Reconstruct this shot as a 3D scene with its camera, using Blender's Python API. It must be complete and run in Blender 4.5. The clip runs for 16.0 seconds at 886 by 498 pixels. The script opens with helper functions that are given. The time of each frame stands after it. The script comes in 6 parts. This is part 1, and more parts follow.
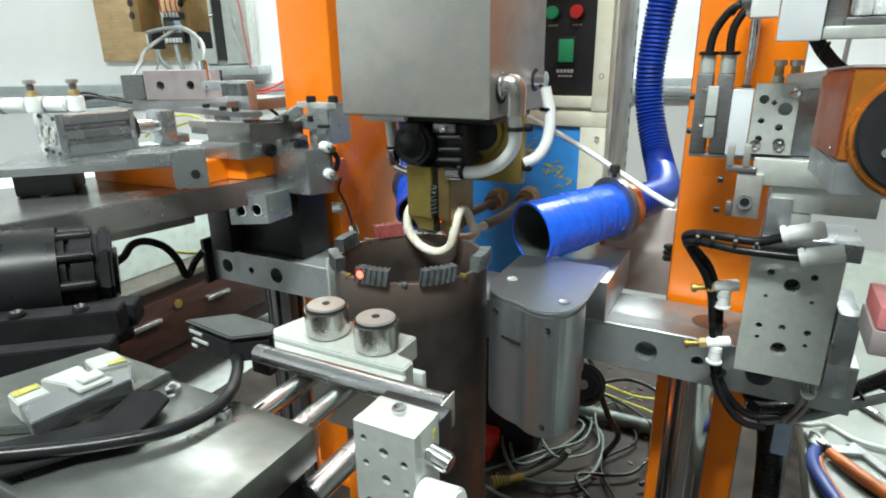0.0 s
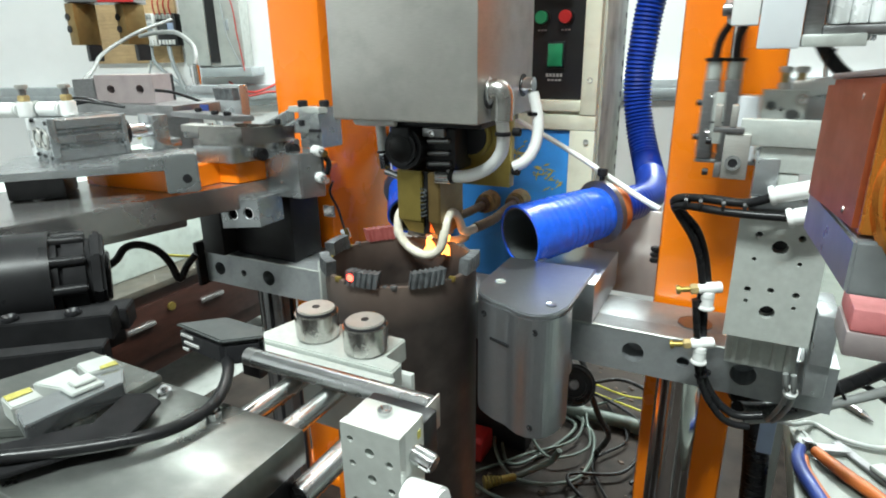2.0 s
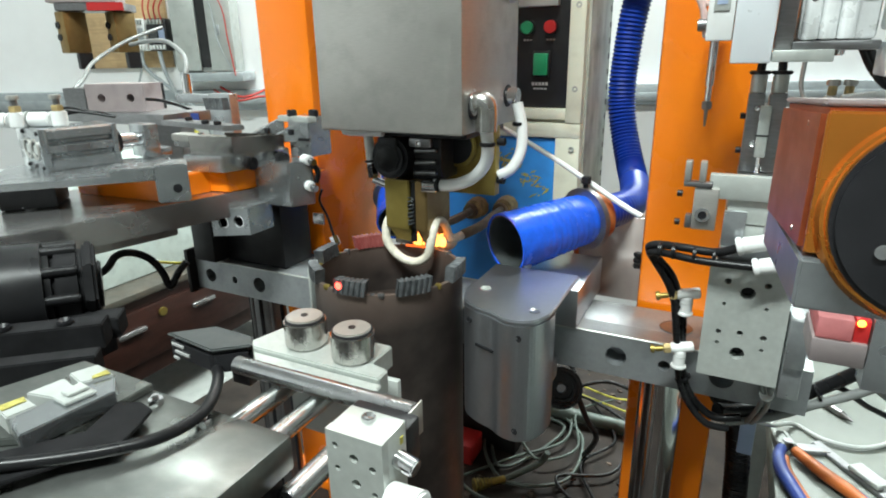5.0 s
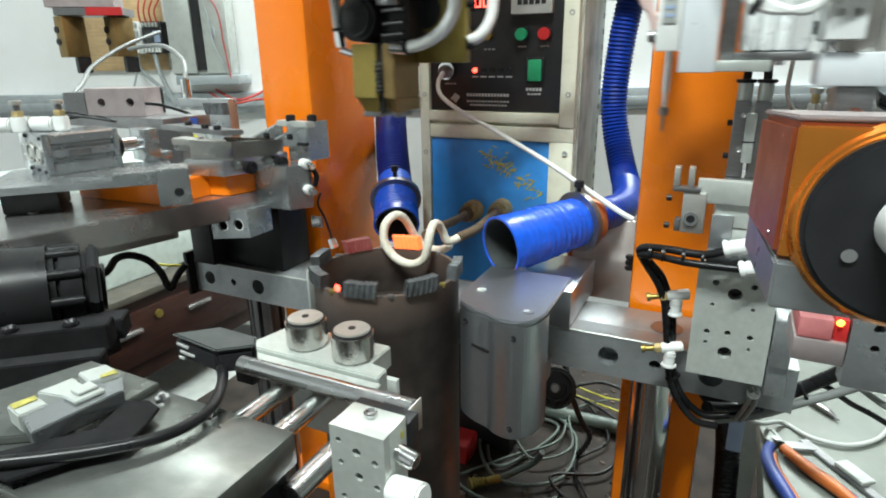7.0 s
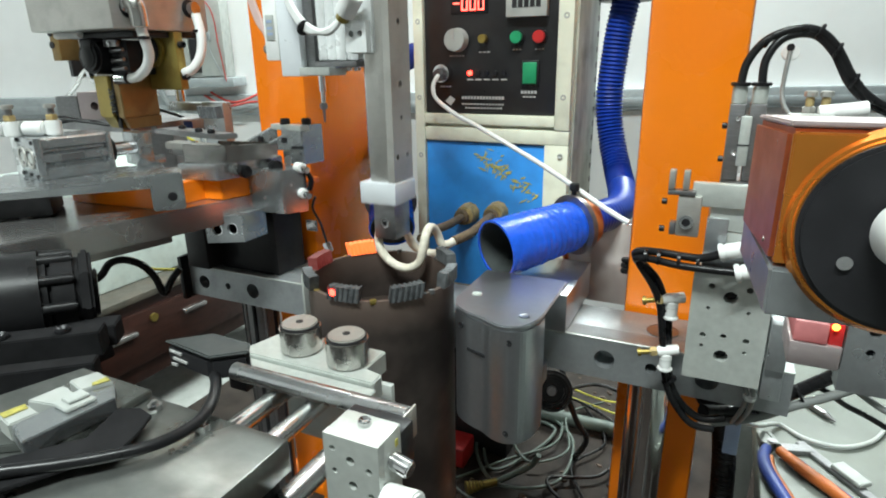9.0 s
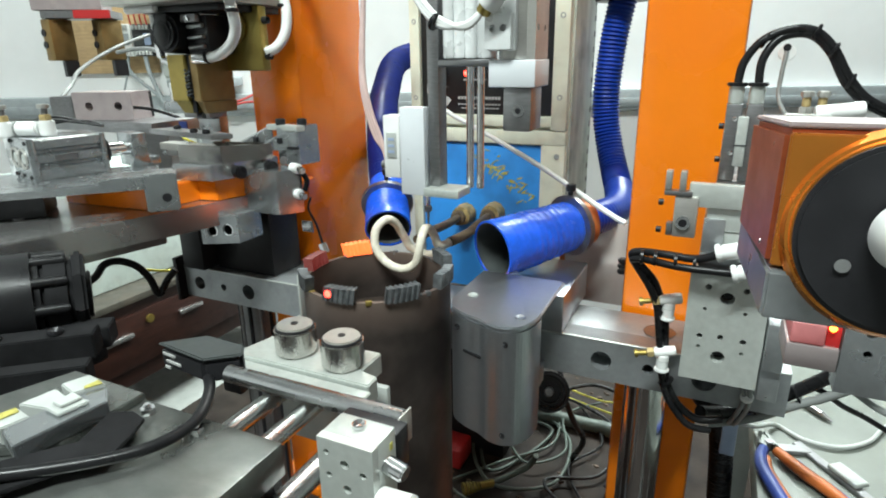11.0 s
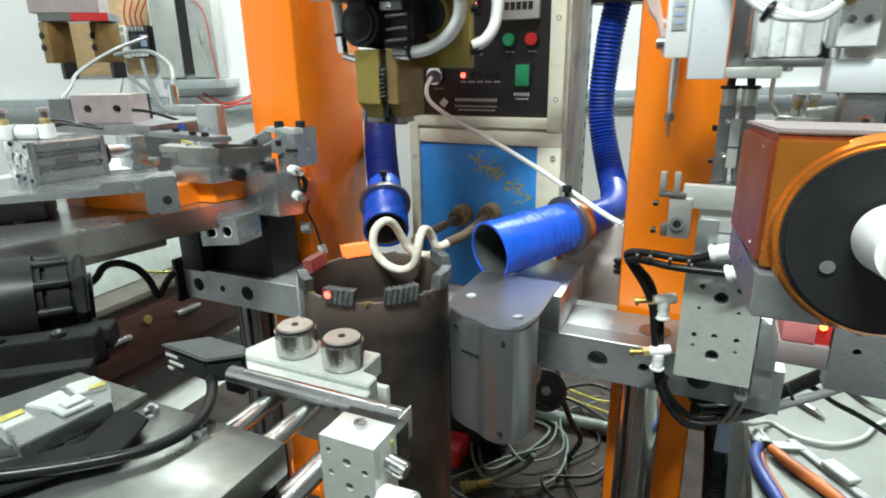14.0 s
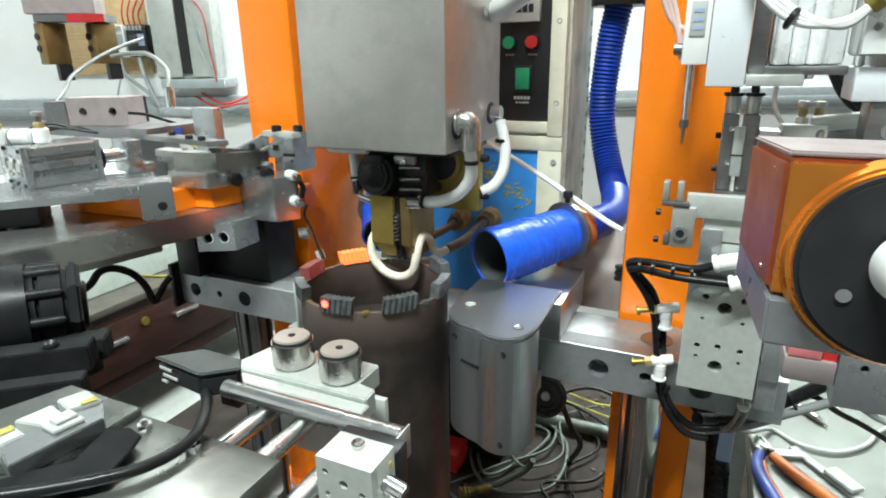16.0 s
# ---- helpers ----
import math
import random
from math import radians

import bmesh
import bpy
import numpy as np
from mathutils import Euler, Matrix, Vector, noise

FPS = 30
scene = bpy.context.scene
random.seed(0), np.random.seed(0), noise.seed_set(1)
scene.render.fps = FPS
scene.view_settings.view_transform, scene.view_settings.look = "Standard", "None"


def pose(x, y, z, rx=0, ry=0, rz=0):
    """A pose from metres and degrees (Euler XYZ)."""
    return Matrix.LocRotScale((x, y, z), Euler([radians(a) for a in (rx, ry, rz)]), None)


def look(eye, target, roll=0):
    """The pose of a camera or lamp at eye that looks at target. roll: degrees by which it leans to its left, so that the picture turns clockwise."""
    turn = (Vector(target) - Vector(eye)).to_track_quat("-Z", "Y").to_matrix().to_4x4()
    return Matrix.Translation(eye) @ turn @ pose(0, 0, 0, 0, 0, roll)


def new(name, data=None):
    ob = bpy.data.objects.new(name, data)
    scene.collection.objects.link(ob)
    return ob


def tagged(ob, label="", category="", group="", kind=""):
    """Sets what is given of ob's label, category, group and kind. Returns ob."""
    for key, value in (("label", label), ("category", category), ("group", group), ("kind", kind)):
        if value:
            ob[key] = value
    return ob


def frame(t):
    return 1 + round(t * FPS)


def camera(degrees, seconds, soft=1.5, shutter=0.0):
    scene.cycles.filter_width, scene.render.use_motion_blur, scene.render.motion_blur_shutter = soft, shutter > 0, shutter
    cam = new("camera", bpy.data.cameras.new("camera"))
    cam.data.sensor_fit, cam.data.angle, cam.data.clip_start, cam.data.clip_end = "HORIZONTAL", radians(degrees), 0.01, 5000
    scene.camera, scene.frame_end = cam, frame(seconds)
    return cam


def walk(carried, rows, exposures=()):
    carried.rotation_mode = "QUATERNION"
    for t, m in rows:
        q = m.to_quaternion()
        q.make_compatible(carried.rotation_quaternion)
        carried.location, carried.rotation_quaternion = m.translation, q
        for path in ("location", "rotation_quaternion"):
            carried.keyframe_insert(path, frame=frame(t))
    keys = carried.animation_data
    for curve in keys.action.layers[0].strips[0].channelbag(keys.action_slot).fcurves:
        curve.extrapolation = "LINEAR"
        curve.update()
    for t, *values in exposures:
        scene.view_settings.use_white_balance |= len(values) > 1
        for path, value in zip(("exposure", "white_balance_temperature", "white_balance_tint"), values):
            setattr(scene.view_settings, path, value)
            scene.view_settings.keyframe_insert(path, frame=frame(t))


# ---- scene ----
cam = camera(74.3, 16.0, soft=1.9, shutter=0.5)
PATH = [
    (0, (0.2714, -0.4232, 0.5474), (-0.6146, 1.2518, -0.0946), -0.9),
    (0.5, (0.2725, -0.4232, 0.5474), (-0.6115, 1.2528, -0.0936), -0.9),
    (1, (0.2748, -0.4243, 0.5486), (-0.6042, 1.2546, -0.0925), -0.9),
    (1.5, (0.276, -0.4243, 0.5497), (-0.599, 1.2556, -0.0893), -0.9),
    (2, (0.2771, -0.4255, 0.5508), (-0.5938, 1.2575, -0.0892), -0.9),
    (2.5, (0.2783, -0.4266, 0.552), (-0.5887, 1.2584, -0.087), -0.9),
    (3, (0.2806, -0.4278, 0.5543), (-0.5824, 1.2592, -0.0847), -0.9),
    (3.5, (0.2806, -0.4289, 0.5554), (-0.5784, 1.261, -0.0826), -0.8),
    (4, (0.2818, -0.4278, 0.5554), (-0.5742, 1.2642, -0.0806), -0.9),
    (6.5, (0.2864, -0.437, 0.5612), (-0.5526, 1.266, -0.0678), -0.8),
    (7, (0.2875, -0.4393, 0.5612), (-0.5465, 1.2667, -0.0658), -0.8),
    (7.5, (0.291, -0.4416, 0.5635), (-0.541, 1.2664, -0.0635), -0.8),
    (8, (0.291, -0.4428, 0.5646), (-0.538, 1.2672, -0.0594), -0.8),
    (8.5, (0.2898, -0.4404, 0.5635), (-0.5362, 1.2716, -0.0585), -0.9),
    (9, (0.2875, -0.437, 0.5623), (-0.5365, 1.276, -0.0597), -0.9),
    (11.5, (0.2875, -0.4347, 0.5623), (-0.5265, 1.2833, -0.0597), -0.9),
    (12, (0.2875, -0.4358, 0.5635), (-0.5245, 1.2832, -0.0585), -0.9),
    (12.5, (0.2886, -0.437, 0.5635), (-0.5224, 1.283, -0.0585), -0.9),
    (13, (0.2886, -0.437, 0.5635), (-0.5214, 1.282, -0.0585), -0.9),
    (13.5, (0.2886, -0.4382, 0.5635), (-0.5194, 1.2818, -0.0585), -0.9),
    (14, (0.2886, -0.4393, 0.5646), (-0.5174, 1.2827, -0.0574), -1.0),
    (14.5, (0.2886, -0.437, 0.5646), (-0.5174, 1.284, -0.0584), -1.0),
    (15, (0.2875, -0.4358, 0.5658), (-0.5165, 1.2862, -0.0572), -1.0),
    (15.5, (0.2875, -0.4347, 0.5681), (-0.5175, 1.2873, -0.0549), -1.0),
    (16, (0.2852, -0.4324, 0.5692), (-0.5168, 1.2896, -0.0578), -0.9),
]
walk(cam, [(t, look(eye, target, roll)) for t, eye, target, roll in PATH], [(0, 0.20), (2.5, 0.20), (4.0, 0.05), (6.5, 0.12), (7.3, -0.04), (8.0, 0.0), (8.5, -0.06), (9.0, -0.10), (11.5, 0.05), (12.5, 0.08), (13.2, 0.17), (14.5, 0.10), (16.0, 0.26)])

# ---- light ----
world = bpy.data.worlds.new("world")
scene.world = world
world.use_nodes = True
world.node_tree.nodes["Background"].inputs[0].default_value = (0.9, 0.95, 1.0, 1)
world.node_tree.nodes["Background"].inputs[1].default_value = 0.05


def tube_lamp(x, y, z, yaw, power, length=0.9):
    data = bpy.data.lights.new("fluorescent", "AREA")
    data.shape, data.size, data.size_y, data.energy = "RECTANGLE", length, 0.08, power
    data.color = (0.90, 1.0, 0.97)
    ob = new("fluorescent_light", data)
    ob.matrix_world = pose(x, y, z, 0, 0, yaw)
    return ob


tube_lamp(0.18, -1.05, 2.2, 25, 84)
tube_lamp(-0.80, 1.05, 2.2, 25, 32)
tube_lamp(0.26, 1.50, 2.2, 25, 84)
scene.view_settings.exposure = 0.0


# ---- materials ----
def material(name, color, rough=0.5, metal=0.0, var=0.12, scale=40.0, bump=0.0, coat=0.0, stretch=(1, 1, 1), emit=None, power=0.0, dirt=None, dirt_scale=48.0, dirt_amount=0.35, spec=0.5, rough_var=0.22):
    mat = bpy.data.materials.new(name)
    mat.use_nodes = True
    n, l = mat.node_tree.nodes, mat.node_tree.links
    b = n["Principled BSDF"]
    co = n.new("ShaderNodeTexCoord")
    mp = n.new("ShaderNodeMapping")
    mp.inputs["Scale"].default_value = stretch
    l.new(co.outputs["Object"], mp.inputs[0])
    fine = n.new("ShaderNodeTexNoise")
    fine.inputs["Scale"].default_value, fine.inputs["Detail"].default_value = scale, 6
    l.new(mp.outputs[0], fine.inputs["Vector"])
    big = n.new("ShaderNodeTexNoise")
    big.inputs["Scale"].default_value, big.inputs["Detail"].default_value = dirt_scale, 4
    l.new(co.outputs["Object"], big.inputs["Vector"])
    ramp = n.new("ShaderNodeMapRange")
    ramp.inputs[1].default_value, ramp.inputs[2].default_value = 0.3, 0.7
    ramp.inputs[3].default_value, ramp.inputs[4].default_value = 1 - var, 1 + var
    l.new(fine.outputs[0], ramp.inputs[0])
    mul = n.new("ShaderNodeVectorMath")
    mul.operation = "SCALE"
    mul.inputs[0].default_value = color
    l.new(ramp.outputs[0], mul.inputs["Scale"])
    mix = n.new("ShaderNodeMix")
    mix.data_type = "RGBA"
    dr = n.new("ShaderNodeMapRange")
    dr.inputs[1].default_value, dr.inputs[2].default_value = 0.48, 0.75
    dr.inputs[3].default_value, dr.inputs[4].default_value = 0.0, dirt_amount
    l.new(big.outputs[0], dr.inputs[0])
    l.new(dr.outputs[0], mix.inputs["Factor"])
    l.new(mul.outputs[0], mix.inputs["A"])
    mix.inputs["B"].default_value = (*(dirt or [c * 0.55 for c in color]), 1)
    l.new(mix.outputs["Result"], b.inputs["Base Color"])
    rr = n.new("ShaderNodeMapRange")
    rr.inputs[1].default_value, rr.inputs[2].default_value = 0.3, 0.7
    rr.inputs[3].default_value, rr.inputs[4].default_value = max(0.02, rough * (1 - rough_var)), min(1, rough * (1 + rough_var))
    l.new(big.outputs[0], rr.inputs[0])
    l.new(rr.outputs[0], b.inputs["Roughness"])
    b.inputs["Metallic"].default_value = metal
    b.inputs["Coat Weight"].default_value = coat
    b.inputs["Specular IOR Level"].default_value = spec
    if bump:
        bp = n.new("ShaderNodeBump")
        bp.inputs["Strength"].default_value, bp.inputs["Distance"].default_value = bump, 0.001
        l.new(fine.outputs[0], bp.inputs["Height"])
        l.new(bp.outputs[0], b.inputs["Normal"])
    if emit:
        b.inputs["Emission Color"].default_value = (*emit, 1)
        b.inputs["Emission Strength"].default_value = power
    return mat


ALU = material("anodised_aluminium", (0.38, 0.40, 0.41), 0.30, 0.75, 0.06, 300, 0.03)
ALU_L = material("bright_aluminium", (0.53, 0.56, 0.53), 0.36, 0.45, 0.06, 260, 0.03)
STEEL = material("machined_steel", (0.27, 0.27, 0.275), 0.36, 0.9, 0.12, 120, 0.06, stretch=(1, 6, 6))
CHROME = material("chrome", (0.78, 0.78, 0.79), 0.13, 1.0, 0.03, 80)
STAINLESS = material("brushed_stainless", (0.50, 0.49, 0.46), 0.42, 0.8, 0.06, 140, 0.05, stretch=(1, 1, 14))
ORANGE = material("orange_paint", (0.87, 0.210, 0.004), 0.26, 0.0, 0.05, 18, 0.02, coat=0.25, spec=0.45, dirt=(0.60, 0.10, 0.003), dirt_scale=9, dirt_amount=0.4)
BLACK = material("black_plastic", (0.016, 0.016, 0.018), 0.42, 0.0, 0.2, 60, spec=0.3)
RUSTY = material("dark_scaled_steel", (0.046, 0.034, 0.029), 0.42, 0.35, 0.35, 70, 0.2, dirt=(0.022, 0.018, 0.016), dirt_scale=16, dirt_amount=0.8)
BLUE = material("blue_hose", (0.004, 0.034, 0.29), 0.34, 0.0, 0.2, 50, 0.05, spec=0.4)
PANEL_BLUE = material("blue_panel", (0.04, 0.30, 0.80), 0.35, 0.0, 0.06, 30, dirt=(0.02, 0.13, 0.42))
CREAM = material("cream_enamel", (0.72, 0.75, 0.62), 0.5, 0.0, 0.06, 30, dirt=(0.36, 0.37, 0.28))
WALL = material("white_wall", (0.82, 0.83, 0.83), 0.8, 0.0, 0.03, 12, 0.05, dirt=(0.70, 0.72, 0.72), dirt_scale=3.0)
WOOD_RED = material("mahogany_veneer", (0.030, 0.010, 0.0065), 0.4, 0.0, 0.35, 20, 0.05, stretch=(6, 1, 6))
FLOOR = material("dirty_board", (0.022, 0.016, 0.013), 0.7, 0.0, 0.6, 30, 0.5, dirt=(0.052, 0.043, 0.036), dirt_scale=18, dirt_amount=0.8, spec=0.2)
TABLE = material("grey_green_laminate", (0.115, 0.130, 0.112), 0.5, 0.0, 0.08, 40, dirt=(0.12, 0.125, 0.10), dirt_scale=22)
WALL_DIM = material("light_dimming_wall", (0.20, 0.205, 0.20), 0.8, 0.0, 0.05, 12, 0.05)


# ---- mesh helpers ----
def box_bm(x0, x1, y0, y1, z0, z1, bevel=0.0, bm=None):
    bm = bm or bmesh.new()
    vs = bmesh.ops.create_cube(bm, size=1)["verts"]
    for v in vs:
        v.co = Vector(((x0 + x1) / 2 + v.co.x * (x1 - x0), (y0 + y1) / 2 + v.co.y * (y1 - y0), (z0 + z1) / 2 + v.co.z * (z1 - z0)))
    if bevel:
        es = list({e for v in vs for e in v.link_edges})
        bmesh.ops.bevel(bm, geom=es, offset=bevel, segments=2, affect="EDGES", profile=0.5)
    return bm


def link_bm(name, bm, mat, parent=None, label="", smooth=False):
    root = parent
    while root is not None and root.parent is not None:
        root = root.parent
    if root is not None:
        bmesh.ops.translate(bm, verts=bm.verts, vec=-root.location)
    me = bpy.data.meshes.new(name)
    bm.normal_update()
    bm.to_mesh(me)
    bm.free()
    me.materials.append(mat)
    if smooth:
        for p in me.polygons:
            p.use_smooth = True
        me.set_sharp_from_angle(angle=radians(40))
    ob = new(name, me)
    if parent:
        ob.parent = parent
    if label:
        ob["label"] = label
    return ob


def part(name, bm, mat, parent, label=""):
    return link_bm(name, bm, mat, parent, label, smooth=True)


def box(name, dims, mat, parent=None, bevel=0.0008, label=""):
    return link_bm(name, box_bm(*dims, bevel), mat, parent, label, smooth=True)


def thing(name, x, y, z, label, category, group="", kind=""):
    ob = new(name)
    ob.empty_display_size = 0.01
    ob.location = (x, y, z)
    return tagged(ob, label, category, group, kind)


BRASS = material("olive_chromate_brass", (0.30, 0.23, 0.06), 0.4, 0.7, 0.12, 60, 0.04, dirt=(0.16, 0.10, 0.03))
BRONZE = material("bronze_jaw", (0.23, 0.155, 0.06), 0.4, 0.7, 0.15, 60, 0.04, dirt=(0.16, 0.09, 0.04))
BRASS_DULL = material("dull_taped_brass", (0.38, 0.29, 0.13), 0.6, 0.2, 0.4, 160, 0.6, dirt=(0.16, 0.11, 0.05), dirt_amount=0.6)
BLACK_METAL = material("black_oxide", (0.016, 0.016, 0.018), 0.4, 0.1, 0.2, 90, spec=0.3)
BLACK_RUB = material("black_rubber", (0.011, 0.011, 0.012), 0.3, 0.0, 0.2, 60, spec=0.25)
MATTE = material("matte_black", (0.012, 0.012, 0.013), 0.75, 0.0, 0.3, 60, spec=0.12)
ROLLER = material("turned_steel", (0.60, 0.585, 0.56), 0.24, 1.0, 0.08, 200, 0.05, stretch=(1, 1, 8))
STAGE = material("scuffed_stage_steel", (0.215, 0.225, 0.212), 0.33, 0.85, 0.15, 60, 0.03, stretch=(1, 2, 1), dirt=(0.14, 0.15, 0.145), dirt_scale=34, dirt_amount=0.8, rough_var=0.4)
PINK_GLOW = material("red_lit_translucent_lens", (0.34, 0.14, 0.14), 0.5, 0.0, 0.3, 90, emit=(1.0, 0.12, 0.13), power=0.12)
WHITE_PL = material("white_plastic", (0.72, 0.73, 0.72), 0.4, 0.0, 0.04, 40, dirt=(0.5, 0.5, 0.46))
WHITE_PAINT = material("white_painted_metal", (0.70, 0.73, 0.76), 0.35, 0.2, 0.03, 40, dirt=(0.6, 0.62, 0.66))
CREAM_SLEEVE = material("cream_glass_sleeve", (0.66, 0.62, 0.52), 0.75, 0.0, 0.15, 220, 0.3, dirt=(0.32, 0.26, 0.17), dirt_scale=60)
GREY_CABLE = material("grey_cable", (0.20, 0.21, 0.205), 0.5, 0.0, 0.08, 60)
CABLE_GREEN = material("grey_green_cable", (0.085, 0.112, 0.095), 0.5, 0.0, 0.12, 60)
YELLOW = material("yellow_wire", (0.55, 0.50, 0.05), 0.5, 0.0, 0.1, 60)
RED_WIRE = material("red_wire", (0.45, 0.03, 0.02), 0.45, 0.0, 0.1, 60)
RED_PL = material("red_plastic_and_red_light", (0.42, 0.02, 0.02), 0.4, 0.0, 0.1, 40)
GREEN_PL = material("green_button", (0.015, 0.26, 0.11), 0.35, 0.0, 0.08, 60)
PIPE_BROWN = material("brown_wrapped_pipe", (0.14, 0.10, 0.06), 0.7, 0.1, 0.3, 120, 0.3)
CLAMP_ORANGE = material("copper_orange_band", (0.55, 0.17, 0.05), 0.35, 0.4, 0.15, 40)
BLACK_PANEL = material("black_control_panel", (0.014, 0.014, 0.015), 0.35, 0.0, 0.2, 30, dirt=(0.03, 0.03, 0.03))
SIDE_GREY = material("weathered_side_panel", (0.42, 0.45, 0.40), 0.6, 0.1, 0.25, 14, 0.05, stretch=(4, 4, 0.6), dirt=(0.16, 0.17, 0.14), dirt_scale=30, dirt_amount=0.7)
PLYWOOD = material("plywood", (0.48, 0.33, 0.17), 0.6, 0.0, 0.15, 18, 0.05, stretch=(1, 1, 8))
GREY_PAINT = material("grey_painted_steel", (0.38, 0.40, 0.38), 0.5, 0.0, 0.05, 30)
GREY_TRUNK = material("grey_trunking", (0.30, 0.33, 0.34), 0.5, 0.0, 0.05, 30)
SEG_GREY = material("sintered_segment", (0.115, 0.122, 0.128), 0.5, 0.5, 0.35, 180, 0.3, dirt=(0.07, 0.07, 0.07), dirt_scale=50, dirt_amount=0.6)
SEG_HOT = material("glowing_segment", (0.5, 0.2, 0.08), 0.7, 0.0, 0.1, 120, 0.2, emit=(1.0, 0.135, 0.018), power=1.6)
FLAME = material("yellow_flame", (0.9, 0.4, 0.08), 0.8, emit=(1.0, 0.33, 0.06), power=4.5)
SEG_RED = material("cooling_red_segment", (0.13, 0.06, 0.055), 0.7, 0.0, 0.35, 160, 0.3, emit=(1.0, 0.05, 0.035), power=0.11)
BEAM = material("dark_worn_steel", (0.50, 0.49, 0.485), 0.24, 0.9, 0.10, 90, 0.02, stretch=(2, 6, 6), dirt=(0.38, 0.37, 0.35), dirt_scale=14)
POLISHED = material("polished_tray_steel", (0.42, 0.405, 0.385), 0.18, 1.0, 0.06, 120, 0.015)
FEED_ALU = material("machined_feeder_aluminium", (0.45, 0.47, 0.48), 0.25, 0.9, 0.04, 260, 0.02, dirt_amount=0.12)
BAR_ALU = material("satin_bar_aluminium", (0.36, 0.38, 0.39), 0.46, 0.7, 0.05, 300, 0.03)
ROD_STEEL = material("satin_rod_steel", (0.50, 0.505, 0.51), 0.26, 1.0, 0.05, 120, 0.02)
ALU_W = material("white_anodised_aluminium", (0.78, 0.80, 0.80), 0.3, 0.25, 0.05, 200, 0.03)
GOLD = material("golden_anodised_face", (0.78, 0.28, 0.045), 0.26, 0.85, 0.08, 40, 0.03)
DUSTY = material("dusty_desk_top", (0.06, 0.055, 0.043), 0.7, 0.0, 0.25, 40, 0.1, dirt=(0.10, 0.08, 0.06), dirt_scale=25, dirt_amount=0.7)
GRIT = material("rusty_grit", (0.075, 0.048, 0.034), 0.8, 0.0, 0.6, 90, 0.5, dirt=(0.14, 0.13, 0.11), dirt_scale=40, dirt_amount=0.9)
PALE = material("pale_painted_box", (0.56, 0.64, 0.60), 0.6, 0.0, 0.05, 20)
DEEP_BLUE = material("dark_blue_hose", (0.006, 0.018, 0.17), 0.35, 0.0, 0.15, 50, 0.05, spec=0.4)
FILM_BLUE = material("crinkled_blue_film", (0.010, 0.100, 0.68), 0.24, 0.0, 0.15, 150, 0.8, coat=0.35, dirt=(0.005, 0.04, 0.40), dirt_amount=0.3)
LED_RED = material("red_indicator_and_light_spot", (0.8, 0.05, 0.04), 0.4, emit=(1.0, 0.05, 0.03), power=9.0)
LED_ORANGE = material("orange_indicator", (0.9, 0.3, 0.04), 0.4, emit=(1.0, 0.22, 0.03), power=9.0)
DIGIT = material("red_display_digit", (0.8, 0.1, 0.08), 0.4, emit=(1.0, 0.10, 0.07), power=6.0)
PRINT = material("white_print", (0.40, 0.40, 0.39), 0.6)
NYLON = material("white_nylon", (0.36, 0.38, 0.365), 0.45, dirt=(0.36, 0.37, 0.33))
SCUFF = material("yellow_sticker_residue", (0.33, 0.30, 0.07), 0.7, var=0.4, scale=300)
RESIDUE = material("dry_yellow_glue", (0.50, 0.46, 0.10), 0.7, var=0.4, scale=300)
DARK_GREY = material("dark_grey_plastic", (0.04, 0.046, 0.046), 0.5)
PINK_HOSE = material("clear_pinkish_hose", (0.62, 0.45, 0.42), 0.3)
TAG_BLUE = material("pale_blue_tag", (0.30, 0.37, 0.52), 0.45)
HANDLE_BLUE = material("blue_rubber_grip", (0.025, 0.05, 0.22), 0.5)
HANDLE_ORANGE = material("orange_rubber_grip", (0.36, 0.09, 0.014), 0.5)
CASE_ORANGE = material("anodised_orange_casing", (0.40, 0.095, 0.035), 0.34, 0.6, 0.1, 60, 0.03, stretch=(1, 1, 6), spec=0.3)
COVER = material("grey_satin_cover", (0.45, 0.47, 0.50), 0.30, 0.95, 0.03, 200, 0.0, dirt_amount=0.0, rough_var=0.03)
GLOSS_PALE = material("glossy_pale_sheet", (0.66, 0.60, 0.57), 0.16, 0.35, 0.05, 30)
PINKISH = material("warm_grey_block", (0.42, 0.36, 0.36), 0.42, 0.6, 0.06, 80)


# ---- shape helpers ----
def smooth_path(pts, n=8):
    pts = [Vector(p) for p in pts]
    out = []
    for i in range(len(pts) - 1):
        p0, p1, p2 = pts[max(i - 1, 0)], pts[i], pts[i + 1]
        p3 = pts[min(i + 2, len(pts) - 1)]
        for k in range(n):
            t = k / n
            out.append(0.5 * (2 * p1 + (p2 - p0) * t + (2 * p0 - 5 * p1 + 4 * p2 - p3) * t**2 + (3 * p1 - p0 - 3 * p2 + p3) * t**3))
    return out + [pts[-1]]


